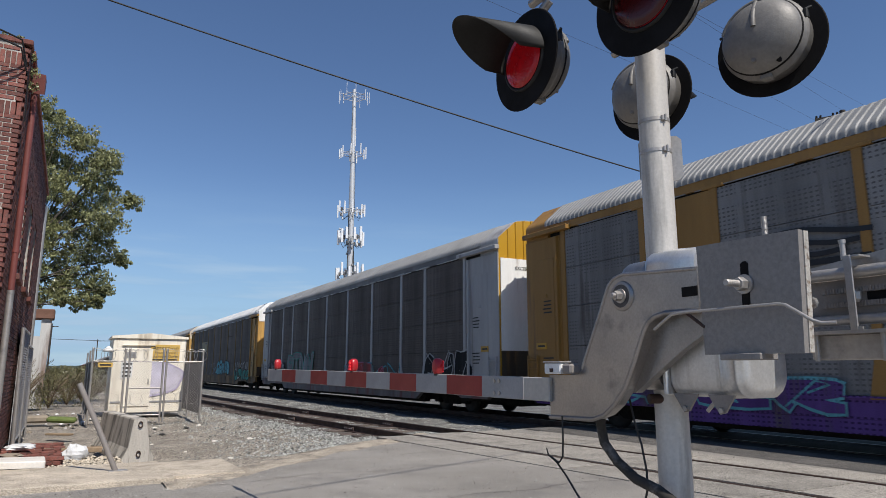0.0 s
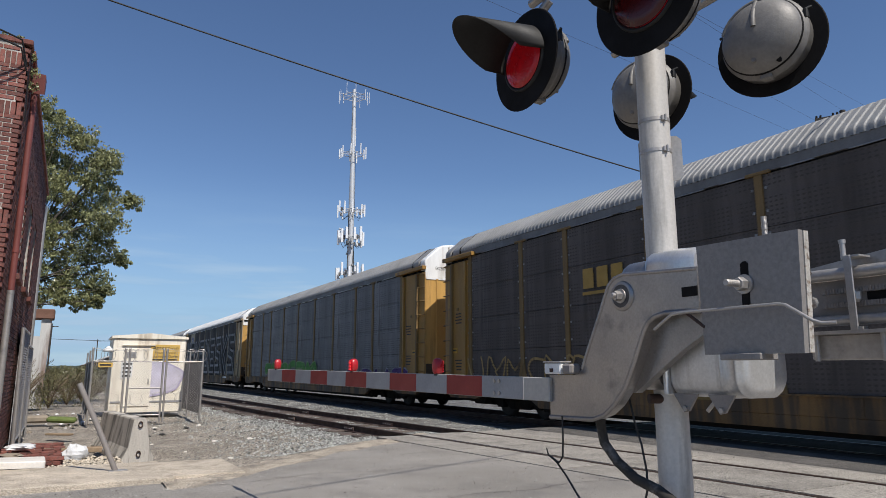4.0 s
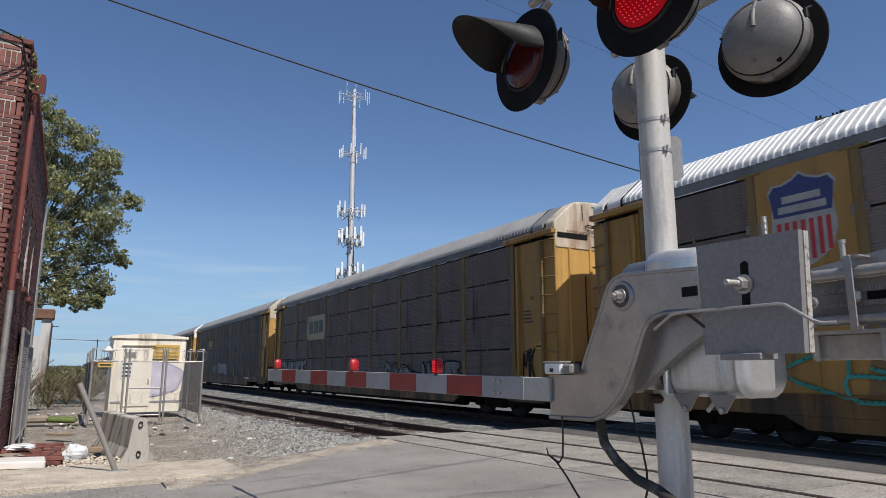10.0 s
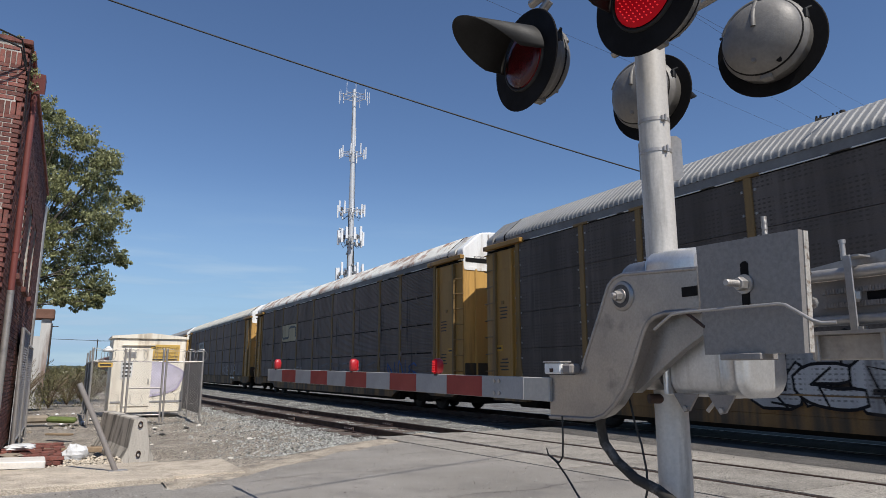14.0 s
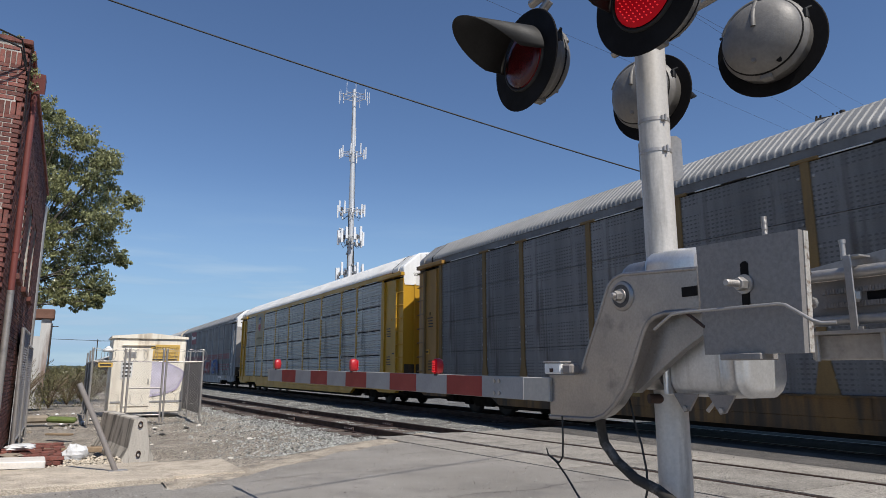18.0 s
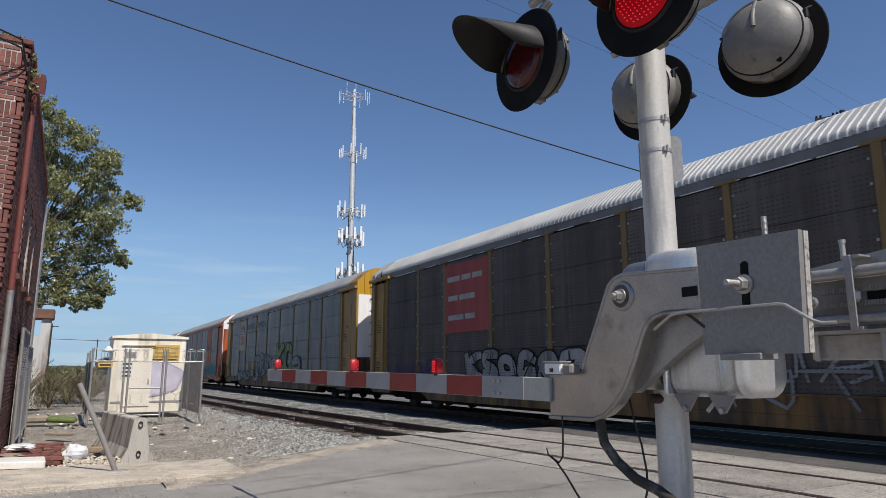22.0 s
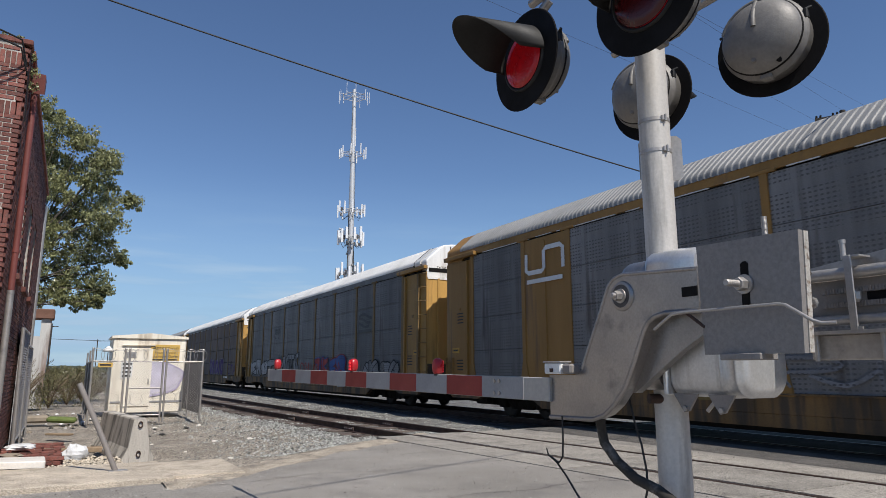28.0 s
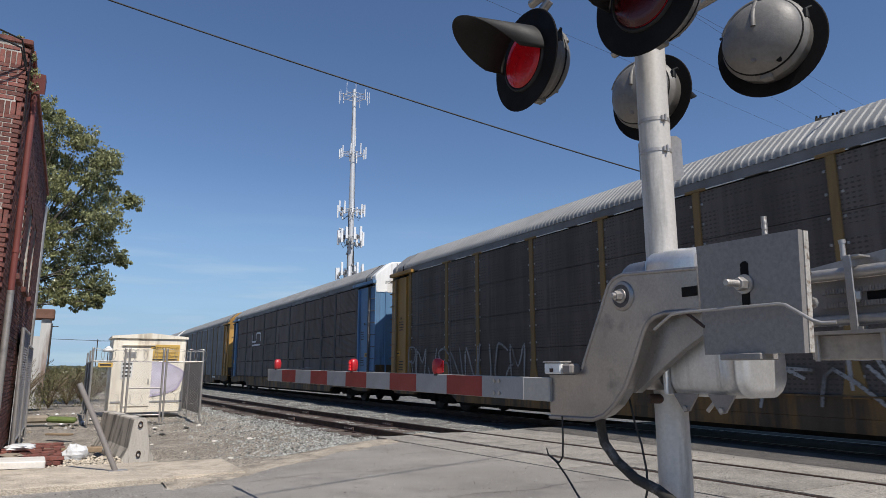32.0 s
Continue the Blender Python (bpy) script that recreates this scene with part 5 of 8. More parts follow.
PAN_SOOT = material("soot_black_steel", (0.072, 0.066, 0.063), 0.65, 0.0, 0.6, (1.2, 60), streak=True, bump=0.05, rand=0.2, spec=0.15)
TAN_BODY = material("tan_body_paint", (0.42, 0.31, 0.17), 0.6, 0, 0.7, (1.1, 45), streak=True, bump=0.05, tint=(0.20, 0.13, 0.07), spots=0.08)
TAN_POST = material("beige_paint", (0.34, 0.275, 0.18), 0.6, 0, 0.7, (1.1, 45), streak=True, bump=0.05)
CARS = [
    dict(label="ochre vehicle-carrying railcar with grey perforated side sheets", flat=True, skin=PERF_BLUE, body=OCHRE, solid=(7,),
         marks=[(5.2, 3.55, 2.2, 0.75, "arc_black")], tags=[(-6, 4, 0.66, 1.0, 5, "purple", "blue"), (4.6, 11, 0.66, 1.25, 4, "purple", "cyan")], sill=SPRAY["purple"]),
    dict(label="light grey vehicle-carrying railcar with dark sheets and graffiti", flat=True, body=LIGHTGREY, sill=DIRTY_GREY, endmat=BRIGHT_YELLOW, skin=PERF_DARK,
         tags=[(-12.2, -9.1, 1.02, 2.05, 3, "black", "white"), (-7.2, -0.5, 1.02, 1.75, 5, None, "cyan"), (8.0, 11.9, 1.02, 1.85, 4, "grey", "black"), (3.3, 7.5, 1.02, 2.35, 4, "grey", "teal"), (-6, -0.5, 0.66, 1.7, 3, "red", "pink")]),
    dict(label="yellow-framed railcar with white roof and sooty side sheets", roof=ROOF_WHITE, skin=PERF_DARK, marks=[(5.65, 3.52, 2.72, 0.85, "yellow_loop")],
         tags=[(-11.5, -7.3, 1.02, 2.1, 5, None, "white"), (-4.2, 0.4, 1.05, 1.75, 4, None, "cyan"), (-5.5, -0.6, 1.02, 2.2, 5, "cyan", "black"), (0.2, 5.8, 1.02, 2.1, 4, None, "grey"), (-12, -7.5, 0.66, 1.5, 4, "teal", "black")]),
    dict(label="yellow-framed railcar with grey roof and sooty side sheets", hood=CREAM, skin=PERF_DARK, marks=[(5.68, 3.54, 1.5, 0.8, "letters")],
         tags=[(-12.2, -9.2, 1.02, 2.0, 4, "white", "black"), (-6.2, -3.3, 1.02, 1.8, 3, None, "ash"), (5.1, 11.8, 1.02, 1.85, 7, None, "tan")]),
    dict(label="yellow-framed railcar with bluish perforated sheets and green graffiti", skin=PERF_BLUE,
         tags=[(-2, 8, 1.02, 1.9, 6, "green", "lime"), (-12.5, -6, 0.66, 1.5, 4, "purple", "ash")]),
    dict(label="railcar with white roof and tall block graffiti on black sheets", roof=ROOF_WHITE, sheet="ribbed", skin=PAN_SOOT, body=TAN_BODY, post=TAN_POST, endmat=END_YELLOW_LIT, sill=DIRTY_SILL,
         marks=[(8.05, 4.0, 1.85, 2.0, "shield")], tags=[(-11.6, 11.5, 1.2, 4.1, 9, "black", "ash", "block", (12, 13, 14, 13, 17, 13, 16, 14, 16))]),
    dict(label="light grey railcar with dark sheets and outlined graffiti", body=LIGHTGREY, sill=DIRTY_GREY, hood=OFFWHITE, endmat=OFFWHITE, skin=PERF_DARK,
         tags=[(-10.5, -2.5, 1.02, 2.7, 6, "ash", "black"), (-1, 1.6, 1.02, 2.0, 3, None, "black"), (2.0, 8.6, 1.02, 2.4, 4, "ash", "black"), (-7.5, -1, 0.66, 1.6, 4, "cyan", "black"), (8.8, 11.6, 1.02, 1.9, 3, None, "grey")]),
    dict(label="yellow railcar with white roof and dark ribbed sheets", roof=ROOF_WHITE, sheet="ribbed", solid=(7,), marks=[(8.02, 4.02, 1.75, 2.1, "shield_y")],
         tags=[(-9.0, -2.0, 1.02, 2.2, 6, None, "ash"), (-6.6, -1.4, 1.02, 2.3, 4, None, "ash"), (-0.6, 4.1, 1.02, 2.0, 5, None, "ash"), (4.4, 7.0, 1.02, 2.0, 3, None, "grey"), (5.0, 11.5, 0.8, 1.8, 5, None, "teal")]),
    dict(label="yellow railcar with grey roof and dark ribbed sheets", sheet="ribbed", hood=CREAM, marks=[(5.64, 3.55, 2.7, 1.25, "yellow_bar")],
         tags=[(6.9, 11.5, 1.02, 1.95, 5, "ash", "black"), (-5, 1, 1.02, 1.6, 5, None, "grey"), (-12.8, -12.2, 1.1, 2.1, 2, None, "black"), (-9, -3, 1.02, 1.7, 5, "grey", "black"), (-6, -3.5, 0.66, 1.5, 3, None, "ash")]),
    dict(label="yellow-framed railcar with grey roof and brown-black sheets", hood=CREAM, skin=PERF_DARK, marks=[(5.5, 3.58, 1.55, 0.8, "letters")],
         tags=[(2.0, 4.2, 1.02, 1.75, 4, None, "white"), (-2.0, 1.6, 1.02, 2.0, 4, "ash", "grey"), (7.1, 11.5, 1.02, 2.0, 6, None, "ash"), (-12, -6, 0.66, 1.7, 4, None, "pink")]),
    dict(label="yellow-framed railcar with grey roof and pink graffiti", skin=PERF_DARK,
         tags=[(0.9, 8.7, 1.02, 2.1, 7, "ash", "black"), (-4.9, 0.1, 1.02, 2.05, 4, "white", "black"), (-11.3, -6.8, 1.02, 2.3, 5, "pink", "cyan"), (1.6, 4.4, 0.66, 1.6, 3, "white", "black")]),
    dict(label="yellow railcar with rusting white roof and dark ribbed sheets", roof=ROOF_RUST, sheet="ribbed", marks=[(5.64, 3.5, 2.7, 0.95, "tan_black")],
         tags=[(-7, 0, 1.02, 1.8, 5, None, "grey"), (3, 4.6, 1.1, 1.6, 3, None, "white"), (-10.5, -8, 1.02, 1.8, 3, None, "blue")]),
    dict(label="yellow railcar with white roof, dark ribbed sheets and white sign", roof=ROOF_CREAM, sheet="ribbed", marks=[(5.64, 3.55, 2.5, 0.85, "brackets")],
         tags=[(-11, -5, 0.95, 1.9, 5, None, "white")]),
    dict(label="yellow railcar with grey roof and blue-grey perforated sheets", skin=PERF_BLUE),
    dict(label="clean bright yellow railcar with silver perforated sheets", roof=ROOF_WHITE, body=BRIGHT_YELLOW, sheet="silver", skin=PERF_BRIGHT,
         marks=[(8.02, 4.07, 1.9, 2.1, "shield_small")]),
    dict(label="silver-grey railcar with dark red bands and maroon sign", body=MIDGREY, skin=PERF_BLUE, stripes=True, hood=OFFWHITE, endmat=LIGHTGREY,
         marks=[(5.55, 4.55, 2.75, 1.2, "maroon")], tags=[(-7.6, -4.6, 1.02, 2.4, 4, "blue", "white"), (-4.4, -1.6, 1.02, 2.3, 4, "red", "white"), (-1.5, 1.6, 1.02, 2.3, 4, "ash", "red"), (-11.5, -8.5, 1.02, 2.1, 4, None, "white"), (8.5, 11.3, 1.02, 2.0, 3, None, "white")]),
    dict(label="yellow-framed railcar with sooty sheets and tall red sign", roof=ROOF_DULL, hood=CREAM, skin=PERF_DARK, marks=[(5.64, 3.74, 2.7, 2.3, "red")],
         tags=[(0.1, 5.6, 1.02, 2.0, 6, "ash", "black"), (-8.2, -2, 1.02, 2.0, 5, None, "ash"), (7.5, 11, 1.02, 1.8, 4, None, "purple"), (-10, -4, 0.66, 1.5, 4, None, "grey")]),
    dict(label="yellow-ended railcar with blue-grey sheets and cartoon graffiti", flat=True, endmat=BRIGHT_YELLOW, skin=PERF_PALE, marks=[(8.03, 3.85, 1.85, 2.1, "shield")],
         tags=[(-1.1, 4.1, 1.02, 2.5, 4, "ash", "black"), (-4.2, -1.1, 1.02, 3.1, 2, "lime", "black", "throw", (2, 9)), (-5.8, -4.2, 1.02, 2.2, 1, "grey", "black", "throw", (7,)), (4.3, 6.0, 1.02, 2.0, 2, "tan", "grey"), (3, 9, 0.66, 1.4, 5, "ash", "black")]),
    dict(label="orange railcar with grey sheets and teal graffiti", flat=True, body=ORANGE, skin=PERF_PALE, solid=(1, 7), endmat=OFFWHITE, lower=ORANGE,
         marks=[(-8.0, 3.4, 1.6, 0.5, "arc_black")], tags=[(-11.8, -7.4, 1.02, 2.0, 5, "teal", "cyan"), (-6.4, 1.6, 1.02, 1.8, 6, "teal", "grey"), (2.9, 12.2, 1.02, 2.1, 8, "ash", "black"), (-4.2, -1.0, 0.66, 1.6, 3, "teal", "black"), (-9, -5, 0.66, 1.5, 3, "ash", "black")]),
    dict(label="orange railcar with grey sheets and angular grey graffiti", flat=True, body=ORANGE, skin=PERF_PALE, solid=(1, 7), endmat=OFFWHITE, lower=ORANGE,
         tags=[(-4.5, 10.5, 1.02, 3.3, 7, "grey", "ash"), (-11, -6, 1.02, 1.6, 4, "teal", "grey")]),
    dict(label="ochre railcar with grey sheets and white looping sign", flat=True, body=OCHRE, endmat=YELLOW, skin=PERF_BLUE, solid=(7,),
         marks=[(8.02, 4.35, 1.7, 1.0, "loop_white")], tags=[(-11.5, -5, 0.75, 1.5, 5, "cyan", "black"), (-3, 3, 1.02, 1.7, 4, None, "grey")]),
    dict(label="yellow railcar with white roof and scrawled blue-grey sheets", roof=ROOF_WHITE, skin=PERF_BLUE, marks=[(5.6, 3.63, 1.6, 0.8, "brackets_bare"), (-8.1, 3.45, 1.5, 0.9, "arc_black")],
         tags=[(6.1, 11.6, 1.02, 2.1, 4, "white", "black"), (1.1, 5.3, 1.02, 2.4, 5, "ash", "black"), (-2.5, 0.8, 1.02, 1.9, 4, None, "red"), (-3.6, -1.8, 1.02, 2.1, 2, "red", "blue"), (-6.1, -3.8, 1.02, 2.1, 2, "blue", "red"), (-11.5, -8, 1.02, 1.8, 4, "ash", "black"), (-6, -4, 0.66, 1.3, 2, "red", "white")]),
    dict(label="yellow railcar with white roof, ribbed sheets and purple graffiti", roof=ROOF_WHITE, sheet="ribbed",
         tags=[(-7.5, -1.7, 1.02, 2.4, 5, "purple", "ash"), (1.4, 6.3, 1.02, 2.1, 5, None, "white"), (-11.8, -9.2, 1.02, 1.9, 3, None, "purple"), (2.5, 7.5, 0.66, 1.7, 3, "red", "white"), (7.8, 11, 1.02, 1.9, 3, None, "ash")]),
    dict(label="yellow-framed railcar with grey roof and scribbled black sheets", skin=PERF_DARK,
         tags=[(4.5, 12.0, 1.02, 2.3, 9, None, "ash"), (-8.8, -4.1, 1.02, 2.0, 6, None, "white"), (-11.8, -9.5, 1.02, 2.1, 3, None, "grey"), (-7, 0, 0.66, 1.6, 4, None, "ash")]),
    dict(label="railcar with blue end frames and dark ribbed sheets", sheet="ribbed", body=BLUE, post=GRIMY, marks=[(6.1, 3.55, 2.4, 0.9, "loop_white")],
         tags=[(-6, 0, 1.02, 1.6, 4, None, "grey")]),
    dict(label="yellow railcar with grey roof and bluish sheets", skin=PERF_BLUE, hood=YELLOW),
    dict(label="yellow railcar with grey roof and sooty sheets", skin=PERF_DARK),
]
train = [railcar(k, **c) for k, c in enumerate(CARS)]
for y, text in ((5.72, "BUILDING"), (2.9, "AMERICA")):
    words(text, 0.56, LOGO_BLACK, "lettering", train[17], Matrix.Translation((-SX - 0.03, y, 4.36)) @ SIDE_W, 2.15, "black slogan lettering")


# ---------------------------------------------------------------- crossing gate and flashing lights
GATE_SCALE = 1.2   # the drawing below is in the mechanism's own units


def gate_place():
    return Matrix.Translation((0, 0, 1.4)) @ Matrix.Scale(GATE_SCALE, 4) @ Matrix.Translation((0, 0, -1.4))


MX, MY = 2.205, 1.965
gate = thing("crossing_gate", "silver-painted level crossing gate lowered on its mast", "crossing gate", gate_place())
part("mast", Geo().tube([(MX, MY, 0.24), (MX, MY, 3.7)], 0.067, 36), MASTPAINT, gate, "off-white painted steel mast")
for z in (2.492, 2.35):
    g = Geo().tube([(MX, MY, z - 0.008), (MX, MY, z + 0.008)], 0.0695, 36)
    band = part("clamp_band", g, GALV, gate, "stainless clamp band", m=pose(0, 0, 0))
    a = Vector((-0.2, -0.98, 0)).normalized()
    q = Vector((MX, MY, z)) + a * 0.071
    g = Geo().box((0, 0, 0), (0.012, 0.026, 0.026), 0.003).box((0.007, 0.004, 0.0), (0.01, 0.008, 0.034), 0.002)
    part("buckle", g, GALV, band, m=Matrix.Translation(q) @ Matrix.Rotation(math.atan2(a.y, a.x), 4, "Z"))
g = Geo()
pl = [(-0.072, -0.105), (0.072, -0.105), (0.094, -0.085), (0.094, 0.085), (0.072, 0.105), (-0.072, 0.105), (-0.094, 0.085), (-0.094, -0.085)]
g.prism([(u, v) for u, v in pl], 0, 0.0, 0.004)
part("sign_plate", g, GALV, gate, "back of a small aluminium sign", m=pose(MX + 0.072, MY + 0.038, 2.345, 0, 0, 41.8))

RECESS = material("dark_recess", (0.085, 0.083, 0.088), 0.4, 0.3, 0.6, (20, 90), bump=0.1)
# lever that carries the arm, with a raised rim
OUT = [(2.443, 1.378), (2.275, 1.378), (2.243, 1.386), (2.218, 1.406), (2.19, 1.46), (2.10, 1.625), (2.062, 1.70), (2.035, 1.75), (2.0, 1.776), (1.955, 1.785), (1.585, 1.762),
       (1.585, 1.61), (1.74, 1.612), (1.79, 1.603), (1.828, 1.582), (1.85, 1.552), (1.915, 1.42), (1.97, 1.325), (2.03, 1.26), (2.09, 1.218), (2.16, 1.196), (2.443, 1.19)]
g = Geo().prism(OUT, 0, 1.952, 2.010)
lever = part("lever", g, SILVER, gate, "cast silver lever with raised rims")
g = Geo()
g.tube([(1.952, y, z) for y, z in OUT[11:22]], 0.010, 8)
g.tube([(1.954, y, z) for y, z in OUT[3:11]], 0.008, 8)
part("rim", g, SILVER, lever)
web = [(1.60, 1.605), (1.74, 1.607), (1.80, 1.60), (1.835, 1.575), (1.86, 1.54), (1.93, 1.41), (1.99, 1.31), (1.97, 1.31), (1.72, 1.475), (1.60, 1.54)]
part("web", Geo().prism(web, 0, 2.010, 2.05), SILVER, lever)
g = Geo().lathe([(0, 0.062), (0.008, 0.057), (0.009, 0.049)], 36)
boss = part("boss", g, SILVER, lever, m=pose(1.951, 1.957, 1.697, 0, 0, 180))
# flat dark disc stands in for the shade of a recess
part("recess", Geo().lathe([(0.0095, 0.047), (0.0105, 0.0)], 36), RECESS, boss, "dark disc drawn as the shaded recess round the bolt")


def nut(parent, x, y, z, r, stub):
    b = part("washer", Geo().lathe([(0, r * 1.45), (0.005, r * 1.4)], 28), GALV, parent, "zinc-plated washer", m=pose(x, y, z, 0, 0, 180))
    part("nut", Geo().lathe([(0.006, r), (0.03, r), (0.034, r * 0.85)], 6, smooth=False), GALV, b, m=pose(0, 0, 0, 17))
    part("stud", Geo().lathe([(0.03, r * 0.52)] + [(0.03 + stub * i / 14, r * (0.52 if i % 2 else 0.46)) for i in range(1, 14)] + [(0.03 + stub, r * 0.42)], 14, smooth=False), GALV, b)
    return b


nut(gate, 1.941, 1.957, 1.697, 0.0205, 0.020)
part("slot", Geo().box((1.9505, 1.622, 1.682), (0.004, 0.07, 0.036), 0.0015), BLACKPAINT, lever)
# counterweights
PL = [(1.538, 1.829), (1.163, 1.822), (1.179, 1.45), (1.532, 1.452)]
cw = part("counterweight", Geo().prism(PL, 0, 1.899, 1.921), CHIPPED, gate, "thick flat grey counterweight plate with chipped paint")
part("worn_edge", Geo().prism([(y - (0.0 if y > 1.4 else 0.004), z - 0.002 * (1 if z > 1.6 else -1)) for y, z in PL], 0, 1.9212, 1.944), WORNEDGE, cw, "worn rusty plate edge")
for py, pz, pr in ((1.19, 1.69, 0.026), (1.17, 1.60, 0.018)):
    part("rust_patch", Geo().lathe([(0, pr), (0.003, pr * 0.6)], 9, pose(1.950, py, pz, 0, 0, 180)), WORNEDGE, cw)
sl = [(1.343, 1.61), (1.352, 1.603), (1.364, 1.603), (1.372, 1.61), (1.369, 1.742), (1.36, 1.75), (1.348, 1.75), (1.340, 1.742)]
part("slot", Geo().prism(sl, 0, 1.8975, 1.9005), BLACKPAINT, cw)
nut(gate, 1.896, 1.358, 1.675, 0.0225, 0.062)
g = Geo().box((1.925, 1.385, 1.443), (0.09, 0.15, 0.022), 0.003)
part("clip", g, CHIPPED, gate)
g = Geo()
for i in range(24):
    g.lathe([(0.004 * i, 0.010), (0.004 * i + 0.002, 0.0085), (0.004 * i + 0.004, 0.010)], 10, pose(1.95, 1.305, 1.80, 0, -90, 0))
part("stud", g, GALV, gate, "threaded upright stud")
g = Geo().tube([(1.845, 1.70, 1.545), (1.845, 1.62, 1.592), (1.85, 1.58, 1.597), (1.85, 1.22, 1.597), (1.85, 1.195, 1.592), (1.85, 1.115, 1.54), (1.86, 1.095, 1.532), (1.87, 1.06, 1.532)], 0.0052, 10)
part("guard_rod", g, GALV, gate, "bent round guard rod with rust")
g = Geo().tube([(1.90, 1.60, 1.60), (1.90, 1.525, 1.545)], 0.006, 8)
part("rod_end", g, RAILSIDE, gate)
# drive housing
def rounded(g, cx, cz, w, hgt, rad, stations):
    """A case with a rounded-rectangle section in x and z, run along y. stations: (y, scale)."""
    sec = []
    for k, (sx, sz) in enumerate(((1, 1), (-1, 1), (-1, -1), (1, -1))):
        for i in range(7):
            a = math.pi / 2 * (k + i / 6)
            sec.append((sx * (w / 2 - rad) + rad * math.cos(a), sz * (hgt / 2 - rad) + rad * math.sin(a)))
    n = len(sec)
    vs = [(cx + u * q, y, cz + v * q) for y, q in stations for u, v in sec]
    fs = [(i * n + k, i * n + (k + 1) % n, (i + 1) * n + (k + 1) % n, (i + 1) * n + k) for i in range(len(stations) - 1) for k in range(n)]
    g.add(vs, fs, True)
    g.add(vs[:n], [tuple(range(n))[::-1]])
    g.add(vs[-n:], [tuple(range(n))])
    return g


g = rounded(Geo(), 2.20, 1.448, 0.27, 0.295, 0.065, [(1.84, 0.93), (1.835, 0.985), (1.825, 1.0), (1.612, 1.0)])
body = part("gear_case", g, LIT_SILVER, gate, "silver gear case on the mast")
g = rounded(Geo(), 2.20, 1.448, 0.27, 0.295, 0.07, [(1.612, 1.0), (1.610, 1.018), (1.602, 1.018), (1.600, 1.0), (1.548, 0.985), (1.546, 1.0), (1.540, 1.0), (1.538, 0.975), (1.525, 0.93), (1.513, 0.84), (1.508, 0.72), (1.507, 0.5)])
part("motor_cover", g, LIT_SILVER, gate, "rounded silver motor cover with ribs")
g = Geo().box((2.085, 1.852, 1.455), (0.07, 0.022, 0.30), 0.005)
part("case_flange", g, LIT_SILVER, body)
g = rounded(Geo(), 2.19, 1.46, 0.25, 0.28, 0.08, [(2.10, 0.7), (2.085, 0.9), (2.06, 1.0), (1.9, 1.0)])
part("side_case", g, SILVER, gate, "silver mechanism case")
g = Geo().lathe([(0, 0.03), (0.01, 0.055), (0.03, 0.064), (0.18, 0.066), (0.21, 0.055), (0.225, 0.03)], 24)
part("shaft_cover", g, SILVER, gate, m=pose(2.15, 2.11, 1.80, 0, 0, -90))
g = rounded(Geo(), 2.15, 1.80, 0.17, 0.17, 0.06, [(1.945, 0.80), (1.94, 0.93), (1.925, 1.0), (1.80, 1.0), (1.72, 0.92), (1.70, 0.8)])
part("top_cover", g, LIT_SILVER, gate, "rounded silver top cover")
for y in (1.79, 1.63):
    g = Geo()
    g.prism([(y + 0.045, 1.312), (y - 0.07, 1.312), (y - 0.026, 1.248), (y - 0.002, 1.242)], 0, 2.075, 2.085)
    g.tube([(2.075, y - 0.012, 1.256), (2.14, y + 0.05, 1.29)], 0.011, 10)
    foot = part("foot_bracket", g, GREYPLATE, gate)
    part("bolt", Geo().lathe([(0, 0.010), (0.010, 0.010)], 6, pose(2.075, y - 0.013, 1.256, 0, 0, 180)), GALV, foot)
part("pin", Geo().tube([(2.10, 1.985, 1.285), (2.22, 1.93, 1.285)], 0.02, 16), RAILSIDE, gate)
part("link", Geo().tube([(2.1, 1.70, 1.25), (2.1, 1.66, 1.29), (2.1, 1.62, 1.31)], 0.008, 8), GALV, gate)
# twin rods and clamp of the rear lever
for z, r in ((1.728, 0.021), (1.568, 0.018)):
    part("lever_bar", Geo().tube([(2.3, 1.46, z), (2.3, 0.78, z)], r, 16), GALV, gate, "round steel lever bar")
g = Geo().box((2.34, 1.13, 1.648), (0.03, 0.66, 0.13), 0.004)
rack = part("rack_plate", g, GREYPLATE, gate, "dirty slotted adjusting plate")
for zz in (1.670, 1.622):
    g = Geo().box((2.318, 1.235, zz), (0.012, 0.235, 0.018))
    for i in range(22):
        g.box((2.311, 1.125 + i * 0.0102, zz), (0.004, 0.005, 0.018))
    part("rack", g, GREYPLATE, rack)
part("slot_end", Geo().tube([(2.312, 1.13, 1.622), (2.312, 1.112, 1.628), (2.312, 1.103, 1.646), (2.312, 1.112, 1.664), (2.312, 1.13, 1.670)], 0.009, 8), GREYPLATE, rack)
part("slot", Geo().box((2.3235, 1.16, 1.646), (0.004, 0.09, 0.028)), BLACKPAINT, rack)
part("stop_block", Geo().box((2.30, 1.235, 1.648), (0.03, 0.045, 0.044), 0.01), GALV, gate)
g = Geo().box((2.262, 1.225, 1.655), (0.006, 0.026, 0.255), 0.002).box((2.275, 1.213, 1.537), (0.03, 0.03, 0.012)).box((2.295, 1.215, 1.778), (0.07, 0.06, 0.006))
part("clamp_strap", g, GALV, gate, "bent steel clamp strap")
part("stud", Geo().tube([(2.27, 1.24, 1.77), (2.27, 1.24, 1.835)], 0.009, 12).lathe([(0, 0.013), (0.012, 0.013)], 6, pose(2.27, 1.24, 1.826, 0, -90, 0)), GALV, gate)
